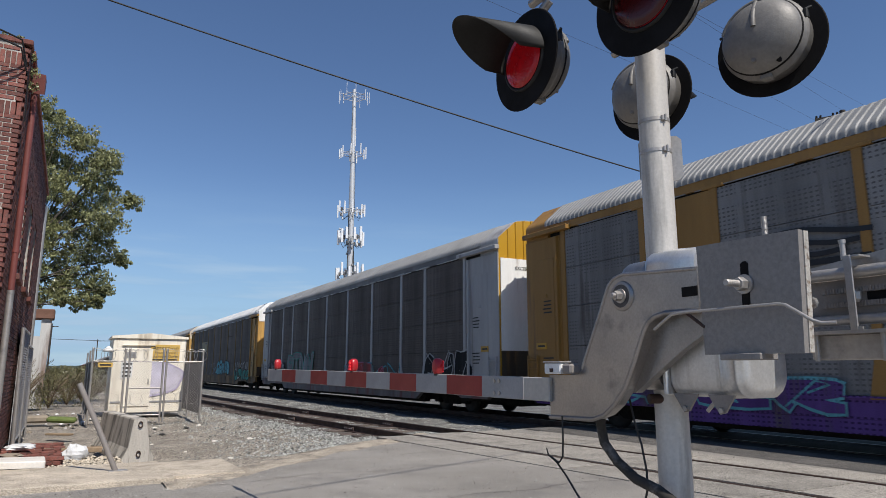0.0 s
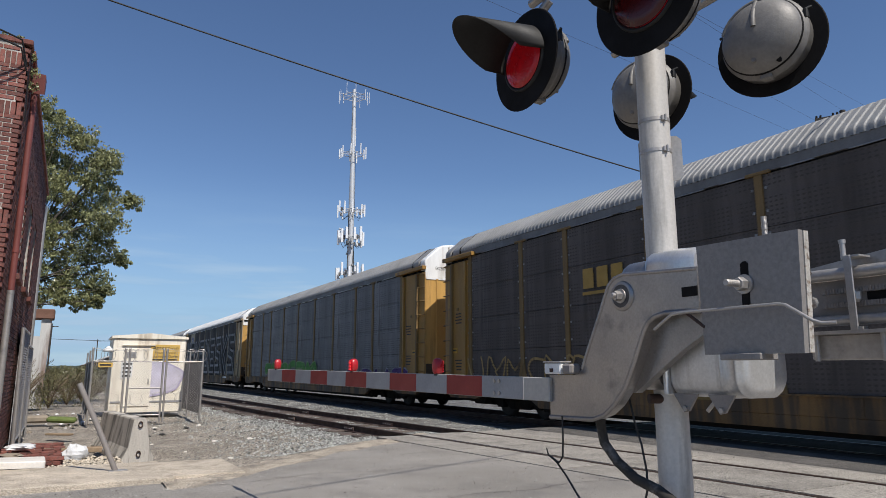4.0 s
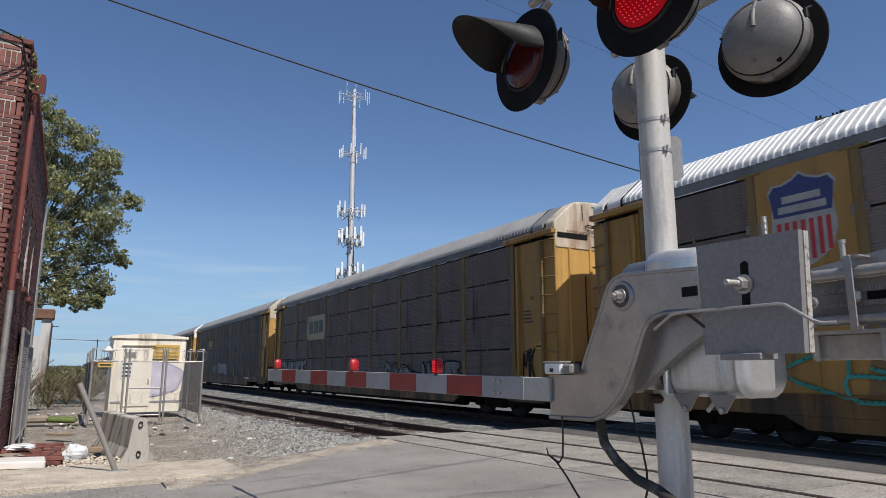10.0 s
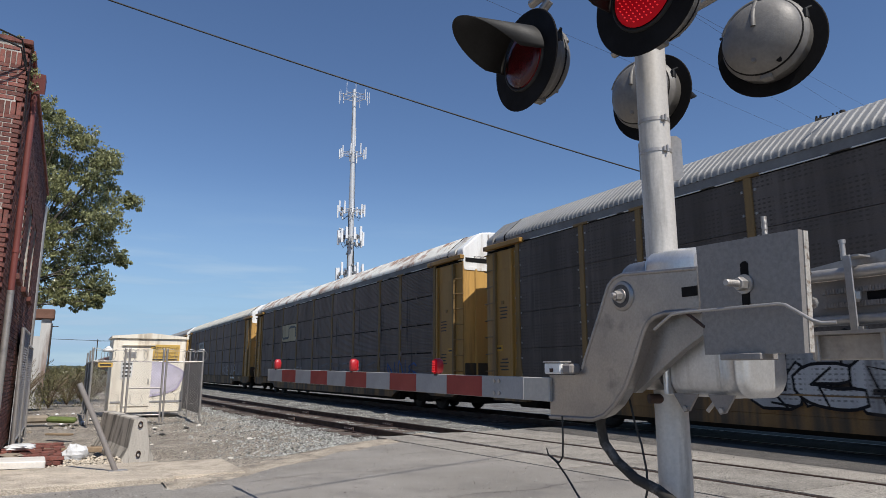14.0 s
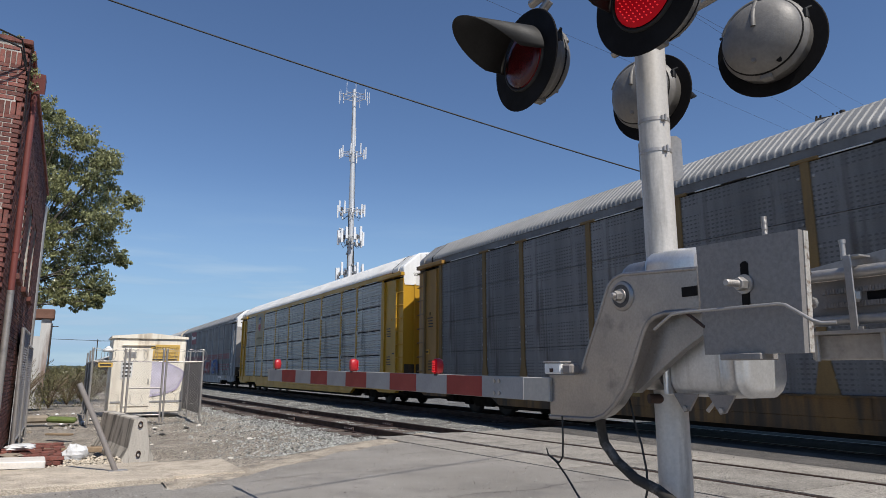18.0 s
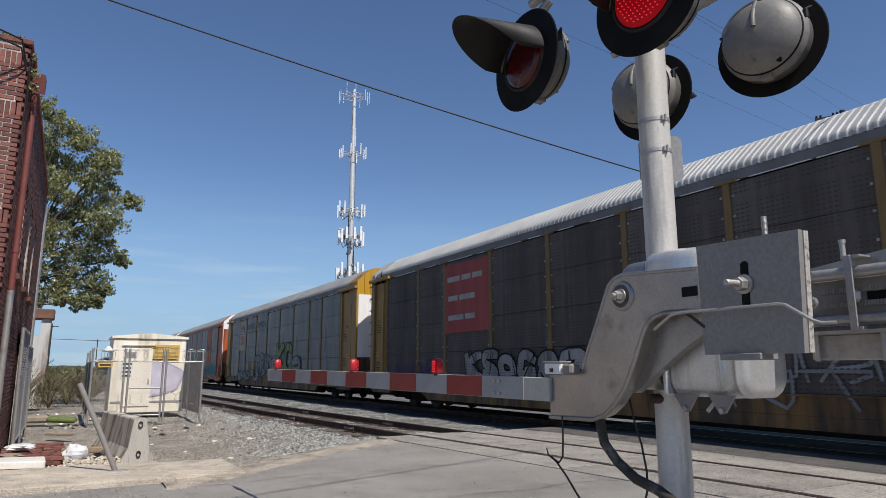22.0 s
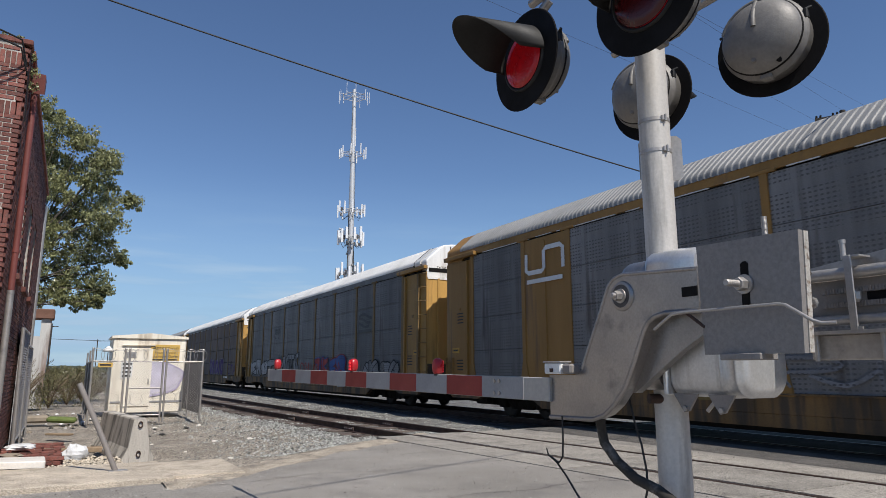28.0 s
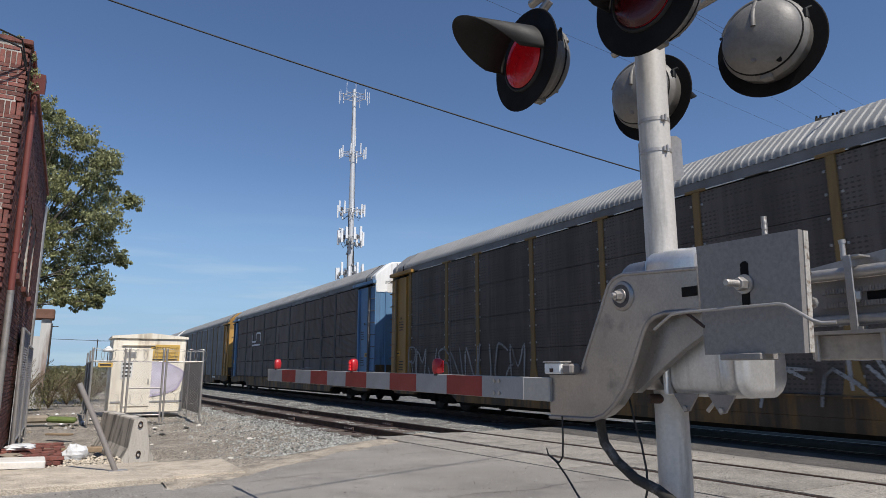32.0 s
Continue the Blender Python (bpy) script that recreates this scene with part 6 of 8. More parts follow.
g = Geo().prism([(1.40, 1.75), (1.40, 1.765), (1.12, 1.80), (0.78, 1.81), (0.78, 1.752)], 0, 2.34, 2.36)
part("upper_plate", g, GALV, gate)
g = Geo().box((2.33, 1.08, 1.477), (0.10, 0.62, 0.085), 0.004).box((2.27, 1.08, 1.525), (0.05, 0.62, 0.012))
part("lower_channel", g, GALV, gate, "steel channel under the lever")
for y in (1.36, 1.14):
    part("bolt", Geo().tube([(2.265, y, 1.43), (2.265, y, 1.52)], 0.009, 10), GALV, gate)

# striped arm
ARM0, ARM1 = Vector((1.946, 2.4275, 1.3125)), Vector((1.6854, 6.1653, 1.3565))
ARM_D = (ARM1 - ARM0).normalized()
STR = 0.330


def arm_m(dist, dx=0.0):
    return Matrix.Translation(ARM1 - ARM_D * dist + Vector((dx, 0, 0))) @ Matrix.Rotation(math.atan2(ARM_D.y, ARM_D.x) - math.pi / 2, 4, "Z") @ Matrix.Rotation(math.asin(ARM_D.z), 4, "X")


LONG = (ARM1 - ARM0).length
arm = part("arm", Geo().box((0, 0, 0), (0.024, LONG + 0.12, 0.108), 0.004), ARMCORE, gate, "long tapering aluminium arm with red and white bands", m=arm_m(LONG / 2 - 0.06))
for i in range(11):
    red = i % 2 == 1
    ob = part("stripe", Geo().box((0, 0, 0), (0.030, STR - 0.001, 0.104)), RED_TAPE if red else WHITE_TAPE, arm, "red reflective band" if red else "white reflective band")
    ob.matrix_local = Matrix.Translation((0, LONG / 2 - 0.06 - STR * (i + 0.5) + 0.06, 0))
g = Geo()
for dz in (-0.03, 0.03):
    for yy in (-LONG / 2 + 0.30, -LONG / 2 + 0.34):
        g.lathe([(0, 0.009), (0.006, 0.009)], 10, pose(-0.0152, yy, dz, 0, 0, 180))
part("screws", g, GALV, arm)
g = Geo().box((1.93, 2.36, 1.408), (0.06, 0.115, 0.05), 0.006)
jb = part("junction_box", g, OFFWHITE, gate, "small white junction box on the arm")
part("lid", Geo().box((1.93, 2.36, 1.436), (0.068, 0.123, 0.008), 0.002), GALV, jb)
part("latch", Geo().box((1.897, 2.36, 1.40), (0.008, 0.018, 0.016)), RAILSIDE, jb)
part("bracket", Geo().box((1.93, 2.265, 1.405), (0.06, 0.06, 0.045), 0.008), GREYPLATE, gate)


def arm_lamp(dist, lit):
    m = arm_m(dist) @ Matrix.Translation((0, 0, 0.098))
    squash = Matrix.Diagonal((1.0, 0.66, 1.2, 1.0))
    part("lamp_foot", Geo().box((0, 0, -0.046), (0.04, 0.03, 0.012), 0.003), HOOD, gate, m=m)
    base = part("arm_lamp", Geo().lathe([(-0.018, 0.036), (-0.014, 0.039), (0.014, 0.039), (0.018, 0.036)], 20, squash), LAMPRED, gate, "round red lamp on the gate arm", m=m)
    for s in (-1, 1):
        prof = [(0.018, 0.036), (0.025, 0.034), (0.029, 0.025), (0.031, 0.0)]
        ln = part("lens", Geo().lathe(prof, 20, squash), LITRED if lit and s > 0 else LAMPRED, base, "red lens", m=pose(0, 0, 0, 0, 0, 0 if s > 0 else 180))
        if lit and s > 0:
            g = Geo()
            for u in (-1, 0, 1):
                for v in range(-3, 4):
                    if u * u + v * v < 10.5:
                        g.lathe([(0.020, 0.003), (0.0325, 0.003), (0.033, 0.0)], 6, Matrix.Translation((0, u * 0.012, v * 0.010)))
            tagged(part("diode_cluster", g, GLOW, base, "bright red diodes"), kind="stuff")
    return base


ARM_LAMPS = [arm_lamp(d, lit) for d, lit in ((0.105, False), (1.685, True), (2.795, True))]

# hanging cables
g = Geo().tube([(2.06, 2.22, 1.24), (2.06, 2.235, 1.17), (2.06, 2.215, 1.09), (2.06, 2.14, 1.02), (2.06, 2.04, 0.965), (2.06, 1.93, 0.94), (2.04, 1.82, 0.905), (2.02, 1.72, 0.86), (2.02, 1.6, 0.78)], 0.021, 14)
part("hose", g, CONDUIT, gate, "dusty black flexible conduit")
g = Geo().tube([(1.93, 2.335, 1.2), (1.93, 2.335, 1.10), (1.93, 2.34, 1.03), (1.93, 2.36, 1.005), (1.93, 2.375, 0.995), (1.93, 2.32, 0.95), (1.93, 2.26, 0.89), (1.93, 2.2, 0.84), (1.93, 2.1, 0.76)], 0.0045, 6)
g.tube([(1.93, 2.372, 0.998), (1.93, 2.40, 1.01), (1.93, 2.44, 1.025), (1.93, 2.452, 1.055)], 0.007, 6, r2=0.002)
part("cable", g, RUBBER, gate, "thin black cable with a knotted end")
g = Geo().tube([(2.08, 2.08, 1.36), (2.08, 2.075, 1.28), (2.08, 2.05, 1.18), (2.08, 2.02, 1.10), (2.08, 2.0, 1.0), (2.08, 2.0, 0.93), (2.08, 2.02, 0.87), (2.08, 2.05, 0.8)], 0.005, 6)
part("cable", g, RUBBER, gate, "thin black cable")


# round flashing lights
def visor():
    """Hood round the upper part of the lens, longer above, with thickness."""
    g = Geo()
    n, r = 28, 0.168
    ring = []
    for i in range(n + 1):
        a = math.radians(-4 + 188 * i / n)
        ring.append((a, 0.05 + 0.33 * max(0.0, math.sin(a) * 0.8 + 0.2) ** 0.75))
    vs = []
    for rr in (r, r - 0.004):
        for a, ln in ring:
            vs += [(0.01, rr * math.cos(a), rr * math.sin(a)), (0.01 + ln, (rr - 0.016) * math.cos(a), (rr - 0.016) * math.sin(a))]
    k = 2 * (n + 1)
    fs = []
    for i in range(n):
        a = 2 * i
        fs += [(a, a + 2, a + 3, a + 1), (k + a, k + a + 1, k + a + 3, k + a + 2), (a + 1, a + 3, k + a + 3, k + a + 1)]
    fs += [(0, 1, k + 1, k), (2 * n, k + 2 * n, k + 2 * n + 1, 2 * n + 1)]
    return g.add(vs, fs, True)


LENSES = []
DOTS = [(0.021 * (i + 0.5 * (j % 2)), 0.0185 * j) for i in range(-7, 8) for j in range(-7, 8)]


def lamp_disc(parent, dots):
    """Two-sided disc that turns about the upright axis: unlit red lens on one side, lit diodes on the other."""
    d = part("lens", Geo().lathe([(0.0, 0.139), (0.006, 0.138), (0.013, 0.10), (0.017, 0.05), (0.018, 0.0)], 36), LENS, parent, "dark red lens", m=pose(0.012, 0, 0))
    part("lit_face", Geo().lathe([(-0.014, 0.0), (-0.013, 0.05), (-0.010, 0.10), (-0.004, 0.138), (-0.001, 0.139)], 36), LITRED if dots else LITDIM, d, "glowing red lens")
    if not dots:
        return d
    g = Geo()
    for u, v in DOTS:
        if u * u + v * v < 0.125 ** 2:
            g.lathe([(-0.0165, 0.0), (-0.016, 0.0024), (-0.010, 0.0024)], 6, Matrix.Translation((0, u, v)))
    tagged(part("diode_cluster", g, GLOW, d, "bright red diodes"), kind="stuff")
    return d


def flasher(c, rz, ry=0.0):
    m = Matrix.Translation(c) @ pose(0, 0, 0, 0, ry, rz)
    g = Geo().lathe([(-0.205, 0.0), (-0.20, 0.07), (-0.185, 0.12), (-0.16, 0.155), (-0.13, 0.176), (-0.085, 0.186), (-0.08, 0.196), (-0.068, 0.196), (-0.064, 0.188), (-0.006, 0.19), (-0.006, 0.150), (-0.10, 0.149), (-0.15, 0.10), (-0.16, 0.0)], 40)
    h = part("flasher", g, HOUSING, gate, "round flashing light with black background disc", m=m)
    disc = Geo()
    prof = [(-0.006, 0.150), (-0.006, 0.25), (-0.002, 0.254), (0.002, 0.25), (0.002, 0.150), (-0.006, 0.150)]
    n = 48
    vs = [(a, r * math.cos(2 * math.pi * k / n), r * math.sin(2 * math.pi * k / n)) for a, r in prof for k in range(n)]
    disc.add(vs, [(i * n + k, i * n + (k + 1) % n, (i + 1) * n + (k + 1) % n, (i + 1) * n + k) for i in range(5) for k in range(n)])
    part("background", disc, BLACKPAINT, h, "matt black background disc")
    part("lens_ring", Geo().lathe([(0.002, 0.158), (0.014, 0.155), (0.014, 0.145), (0.004, 0.143)], 36), HOOD, h)
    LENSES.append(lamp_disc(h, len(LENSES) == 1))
    rim = [(-0.135, 0.176 * math.cos(t) * 0.98, 0.176 * math.sin(t) * 0.98) for t in np.linspace(0.35, 2.1, 14)]
    part("cast_rib", Geo().tube([(-0.205, 0, 0.02)] + [(-0.205 + 0.07 * q ** 2, 0, 0.02 + 0.15 * q) for q in np.linspace(0.2, 1, 7)], 0.012, 8), HOUSING, h)
    part("drip_rim", Geo().tube(rim, 0.012, 8), HOUSING, h)
    part("visor", visor(), HOOD, h, "curved black visor, dusty above", m=pose(0, 0, 0, 0, 5, 0))
    for y, z in ((0.185, 0.06), (-0.185, 0.06)):
        part("latch", Geo().box((-0.07, y, z), (0.03, 0.02, 0.05), 0.005).tube([(-0.075, y, z + 0.02), (-0.06, y * 1.12, z + 0.03)], 0.008, 8), HOOD, h)
    g = Geo().tube([(-0.10, 0, 0.17), (-0.10, 0, 0.27), (-0.11, 0.02, 0.30), (-0.12, 0.06, 0.33)], 0.024, 12).box((-0.10, 0, 0.265), (0.07, 0.06, 0.035), 0.006)
    part("hanger", g, SILVER, h, "cast pipe elbow")
    part("hub", Geo().lathe([(-0.012, 0.010), (-0.004, 0.012), (0.004, 0.012)], 12), HOUSING, h, m=pose(-0.172, 0.02, -0.13))
    part("plug", Geo().lathe([(-0.01, 0.0), (-0.01, 0.012), (0.01, 0.013)], 12), BLACKPAINT, h, "dark drain plug", m=pose(-0.138, -0.075, -0.145))
    part("door_hinge", Geo().box((-0.085, 0.0, -0.19), (0.05, 0.05, 0.03), 0.005), HOUSING, h)
    part("door_ring", Geo().lathe([(-0.120, 0.178), (-0.112, 0.184), (-0.104, 0.178)], 40), BLACKPAINT, h, "dark gasket line")
    part("cast_panel", Geo().box((-0.163, 0.085, 0.035), (0.02, 0.085, 0.10), 0.004), HOUSING, h, "raised cast maker's panel, blank", m=pose(0, 0, 0, 0, 0, -18))
    return h


flasher((1.852, 2.44, 2.915), 180)
flasher((1.90, 1.70, 2.895), 186)
flasher((2.81, 2.514, 2.951), 12)
flasher((2.80, 1.757, 2.93), 14)
for x, a, b in ((1.95, 1.66, 2.5), (2.72, 1.70, 2.7)):
    part("crossarm", Geo().tube([(x, a, 3.28), (x, b, 3.28)], 0.024, 14).tube([(x, MY, 3.28), (MX, MY, 3.28)], 0.024, 14), SILVER, gate, "pipe crossarm for the lights")


# ---------------------------------------------------------------- brick building
BRICK = material("brick_red", (0.27, 0.092, 0.07), 0.85, 0, 0.6, (6, 70), bump=0.3, rand=0.45, tint=(0.11, 0.06, 0.05), spots=0.1, gen=0.45)
MORTAR = material("mortar", (0.50, 0.455, 0.40), 0.95, 0, 0.6, (4, 60), bump=0.5, tint=(0.2, 0.15, 0.12), spots=0.12)
DOWN_RED = material("oxide_red_paint", (0.20, 0.055, 0.045), 0.6, 0, 0.75, (5, 60), bump=0.05)
BX, BY0, BY1, BH = -0.88, 10.75, 20.4, 6.09
bld = thing("brick_building", "two-storey red brick building with rusty downspout", "building")
WIN = [(12.7, 13.5, 2.95, 4.55), (14.7, 15.5, 2.95, 4.55), (16.7, 17.5, 2.95, 4.55)]
g = Geo().box(((BX - 8) / 2 - 0.03 + 0.0, BY0 + 0.077, BH / 2), (8 + BX - 0.10 + 0.0, 0.24, BH - 0.02))
part("front_core", g, MORTAR, bld, "mortar bed of the front wall")
g = Geo()
ys = [BY0 + 0.3] + [v for w in WIN for v in w[:2]] + [BY1]
for i in range(0, len(ys), 2):
    g.box((BX - 0.134, (ys[i] + ys[i + 1]) / 2, BH / 2), (0.28, ys[i + 1] - ys[i], BH - 0.02))
for a, b, c, d in WIN:
    g.box((BX - 0.134, (a + b) / 2, c / 2), (0.28, b - a, c))
    g.box((BX - 0.134, (a + b) / 2, (d + BH) / 2), (0.28, b - a, BH - d - 0.02))
part("side_core", g, MORTAR, bld, "mortar bed of the side wall")
part("roof", Geo().box((-4.9, 15.6, BH - 0.35), (7.6, 9.4, 0.12)), ASPHALT, bld)
part("back_wall", Geo().box((-4.9, BY1 - 0.1, BH / 2), (7.7, 0.2, BH - 0.05)), BRICK, bld)
part("west_wall", Geo().box((-8.85, 15.6, BH / 2), (0.2, 9.6, BH - 0.05)), BRICK, bld)
for a, b, c, d in WIN:
    win = part("window", Geo().box((BX - 0.22, (a + b) / 2, (c + d) / 2), (0.03, b - a, d - c)), HOOD, bld, "dark boarded window in a deep reveal")
    part("sill", Geo().box((BX + 0.02, (a + b) / 2, c - 0.05), (0.16, b - a + 0.2, 0.10), 0.01), BRICK, win, "sloping brick sill")
    part("frame", Geo().box((BX - 0.19, (a + b) / 2, (c + d) / 2), (0.04, 0.05, d - c)), DOWN_RED, win)
# bricks of the front near the corner are parts, the rest of the side is one piece
CH = 0.0685
me_b = Geo().box((0, 0, 0), (0.196, 0.10, 0.057), 0.005).mesh("brick", BRICK)
me_h = Geo().box((0, 0, 0), (0.092, 0.10, 0.057), 0.005).mesh("brick", BRICK)
me_s = Geo().box((0, 0, 0), (0.057, 0.10, 0.196), 0.005).mesh("brick", BRICK)
rr = random.Random(8)
row, z = 0, 1.9
while z < BH - 0.1:
    soldier = abs(z - (BH - 0.36)) < CH / 2 or abs(z - 5.0) < CH / 2 or abs(z - 3.42) < CH / 2
    if soldier:
        for i in range(9):
            part("brick", me_s, None, bld, m=pose(BX - 0.03 - i * 0.0685, BY0 + rr.uniform(-0.004, 0.004), z + 0.09))
        z += 0.208
        continue
    x = BX - (0.098 if row % 2 else 0.046)
    if row % 2 == 0:
        part("brick", me_h, None, bld, m=pose(x, BY0 + rr.uniform(-0.004, 0.004), z + CH / 2))
        x -= 0.046 + 0.0105 + 0.098
    for i in range(3):
        part("brick", me_b, None, bld, m=pose(x, BY0 + rr.uniform(-0.004, 0.004), z + CH / 2, 0, 0, rr.uniform(-0.4, 0.4)))
        x -= 0.2065
    z += CH
    row += 1
g = Geo()
row, z = 0, 0.05
while z < BH - 0.05:
    y = BY0 + (0.16 if row % 2 else 0.055)
    while y < BY1 - 0.1:
        if not any(a - 0.09 < y < b + 0.09 and c - 0.02 < z < d for a, b, c, d in WIN):
            g.box((BX, y, z + CH / 2), (0.05 + rr.uniform(-0.004, 0.004), 0.196, 0.057))
        y += 0.2065
    z += CH
    row += 1
tagged(part("side_bricks", g, BRICK, bld, "weathered red bricks"), kind="stuff")
g = Geo().box((BX - 0.6, BY0 + 0.08, BH + 0.02), (1.3, 0.30, 0.08), 0.01)
part("parapet_cap", g, BRICK, bld, "brick parapet cap")
part("side_cap", Geo().box((BX - 0.08, 15.7, BH + 0.02), (0.30, 9.3, 0.08), 0.01), BRICK, bld)
part("scupper", Geo().prism([(11.25, 5.88), (11.55, 5.88), (11.50, 5.66), (11.32, 5.58)], 0, BX + 0.02, BX + 0.22), DOWN_RED, bld, "oxide-red rain hopper")
part("downspout", Geo().tube([(BX + 0.09, 11.38, 5.62), (BX + 0.09, 11.38, 2.55)], 0.045, 12).lathe([(0, 0.052), (0.05, 0.052)], 12, pose(BX + 0.09, 11.38, 3.1, 0, -90, 0)), DOWN_RED, bld, "oxide-red downspout")
part("downspout", Geo().tube([(BX + 0.09, 11.38, 2.545), (BX + 0.09, 11.38, 0.05)], 0.047, 12), GALV, bld, "galvanized lower downspout")
part("conduit", Geo().tube([(BX + 0.02, 20.46, 0.0), (BX + 0.02, 20.46, 5.8)], 0.06, 12), GALV, bld, "galvanized pipe at the far corner")
for k in range(2):
    pts = [(-4.5 + 3.55 * i / 10, BY0 - 0.30 - 2.3 * (1 - i / 10), 7.6 - 1.7 * i / 10 - 0.5 * math.sin(math.pi * i / 10) + 0.12 * k) for i in range(11)]
    pts += [(BX + 0.02, BY0 + 0.05, 5.62 + 0.05 * k), (BX + 0.03, BY0 + 0.25, 5.0)]
    thing("service_cable", "black service cable sagging to the building corner", "cable", geo=Geo().tube(pts, 0.014, 6), mat=RUBBER)


# ---------------------------------------------------------------- leaves
def leaf_mat(name, base):
    """Leaf that lets part of the light through."""
    mt = material(name, base, 0.32, 0, 0.7, (3, 30), bump=0, gen=0.6)
    N, L = mt.node_tree.nodes, mt.node_tree.links
    bs = N["Principled BSDF"]
    tl, mix = N.new("ShaderNodeBsdfTranslucent"), N.new("ShaderNodeMixShader")
    L.new(bs.inputs["Base Color"].links[0].from_socket, tl.inputs["Color"])
    mix.inputs[0].default_value = 0.35
    L.new(bs.outputs[0], mix.inputs[1])
    L.new(tl.outputs[0], mix.inputs[2])
    L.new(mix.outputs[0], N["Material Output"].inputs["Surface"])
    return mt


LEAF = leaf_mat("leaf_green", (0.34, 0.35, 0.165))
SCRUB = leaf_mat("scrub_green", (0.20, 0.185, 0.085))
DRYSTEM = material("dry_stem", (0.17, 0.12, 0.075), 0.9, 0, 0.6, (5, 30), bump=0.1)
BARK = material("bark", (0.11, 0.09, 0.07), 0.9, 0, 0.6, (5, 30), bump=0.6)


def leaves(g, c, rad, n, size, rr):
    """n folded leaves scattered in an uneven clump."""
    for _ in range(n):
        d = Vector((rr.gauss(0, 1), rr.gauss(0, 1), rr.gauss(0, 1)))
        d = d.normalized() * rr.random() ** 0.45
        p = Vector(c) + Vector((d.x * rad[0], d.y * rad[1], d.z * rad[2]))
        s = size * rr.uniform(0.6, 1.3)
        e = Euler((rr.uniform(0, 6.3), rr.uniform(0, 6.3), rr.uniform(0, 6.3))).to_matrix()
        q = [p + e @ Vector(v) * s for v in ((-1, 0, 0), (-0.1, 0.55, 0.15), (1, 0, 0), (-0.1, -0.55, 0.15))]
        g.add([tuple(v) for v in q], [(0, 1, 2), (0, 2, 3)])


def tree(base, height, clumps, seed, leaf, label, per=420):
    rr = random.Random(seed)
    ob = thing("tree", label, "tree", Matrix.Translation(base))
    top = Vector((0.2, 0.1, height * 0.62))
    part("trunk", Geo().tube([(0, 0, -0.2), (0.08, 0.02, height * 0.25), tuple(top)], 0.30, 12, r2=0.14), BARK, ob, "grey-brown tapering trunk")
    crown = Geo()
    for i, (c, r) in enumerate(clumps):
        c = Vector(c)
        st = Vector((0.1, 0.05, height * (0.30 + 0.3 * rr.random())))
        mid = (st + c) / 2 + Vector((rr.uniform(-0.3, 0.3), rr.uniform(-0.3, 0.3), rr.uniform(0, 0.4)))
        part("limb", Geo().tube([tuple(st), tuple(mid), tuple(c)], 0.05, 7, r2=0.012), BARK, ob)
        for _ in range(26):
            d = Vector((rr.gauss(0, 1), rr.gauss(0, 1), rr.gauss(0, 0.85))).normalized() * r * rr.uniform(0.3, 1.15)
            q = r * rr.uniform(0.20, 0.52)
            leaves(crown, c + d, (q * 1.15, q * 1.15, q * 0.8), per // 26, leaf, rr)
    tagged(part("crown", crown, LEAF, ob, "olive-green leaves with sunlit tips and gaps"), kind="stuff")
    return ob


def tree_spec():
    """Clumps that fill the crown's uneven outline."""
    rr = random.Random(21)
    out = []
    z = 5.35
    while z < 13.7:
        edge = float(np.interp(z, [4.0, 4.5, 4.9, 5.9, 7.3, 8.4, 10.4, 12.0, 12.6, 13.4, 14.4], [-0.2, 1.0, 1.4, 1.95, 2.2, 1.95, 2.25, 1.6, 0.5, -0.35, -1.2]))
        r = rr.uniform(0.75, 0.95)
        x = edge - r * 1.2
        while x > -5.2:
            out.append(((x + 3.0 + rr.uniform(-0.15, 0.15), rr.uniform(-1.4, 1.4), z + rr.uniform(-0.25, 0.25)), r * rr.uniform(0.8, 1.1)))
            x -= rr.uniform(0.95, 1.35)
        z += 0.88
    for x, z, r in ((2.1, 9.9, 0.5), (2.0, 7.0, 0.45), (-1.5, 14.1, 0.45), (-2.1, 14.2, 0.5), (1.2, 11.7, 0.5), (0.6, 12.1, 0.5), (-0.4, 13.0, 0.5), (0.3, 4.65, 0.35), (-0.5, 4.75, 0.35), (0.9, 4.8, 0.35), (1.3, 5.3, 0.35)):
        out.append(((x + 3.0, rr.uniform(-0.8, 0.8), z), r))
    return out


tree((-3.0, 36.2, -0.1), 11, tree_spec(), 3, 0.082, "tall leafy tree with olive-green crown behind the building", per=860)
BUSH = [((-1.4, 30.5), 0.9, 1.5), ((-0.5, 33.5), 1.0, 1.3), ((0.2, 36), 1.1, 1.5), ((-1.6, 27.5), 0.7, 1.8), ((0.9, 38.5), 0.9, 1.0), ((1.6, 44), 1.4, 1.2), ((2.2, 52), 1.8, 1.5), ((-1.9, 40), 1.6, 2.0)]
for i, ((x, y), r, hgt) in enumerate(BUSH):
    rr = random.Random(40 + i)
    ob = thing("bush", "scrubby bush with dry brown stems" if i % 2 else "straggly green roadside bush", "bush", pose(x, y, -0.2), group="scrub behind the fence")
    g = Geo()
    for _ in range(46):
        a, l = rr.uniform(0, 6.3), rr.uniform(0.5, 1.15)
        g.tube([(0, 0, 0), (math.cos(a) * r * 0.3, math.sin(a) * r * 0.3, hgt * l * 0.6), (math.cos(a) * r * l * 0.9, math.sin(a) * r * l * 0.9, hgt * l)], 0.012, 4, caps=False)
    part("stems", g, DRYSTEM, ob, "dry brown stems")
    g = Geo()
    for _ in range(16):
        leaves(g, (rr.uniform(-r, r) * 0.8, rr.uniform(-r, r) * 0.8, hgt * rr.uniform(0.08, 0.95)), (r * 0.4, r * 0.4, hgt * 0.24), 105, 0.036, rr)
    tagged(part("foliage", g, SCRUB, ob), kind="stuff")

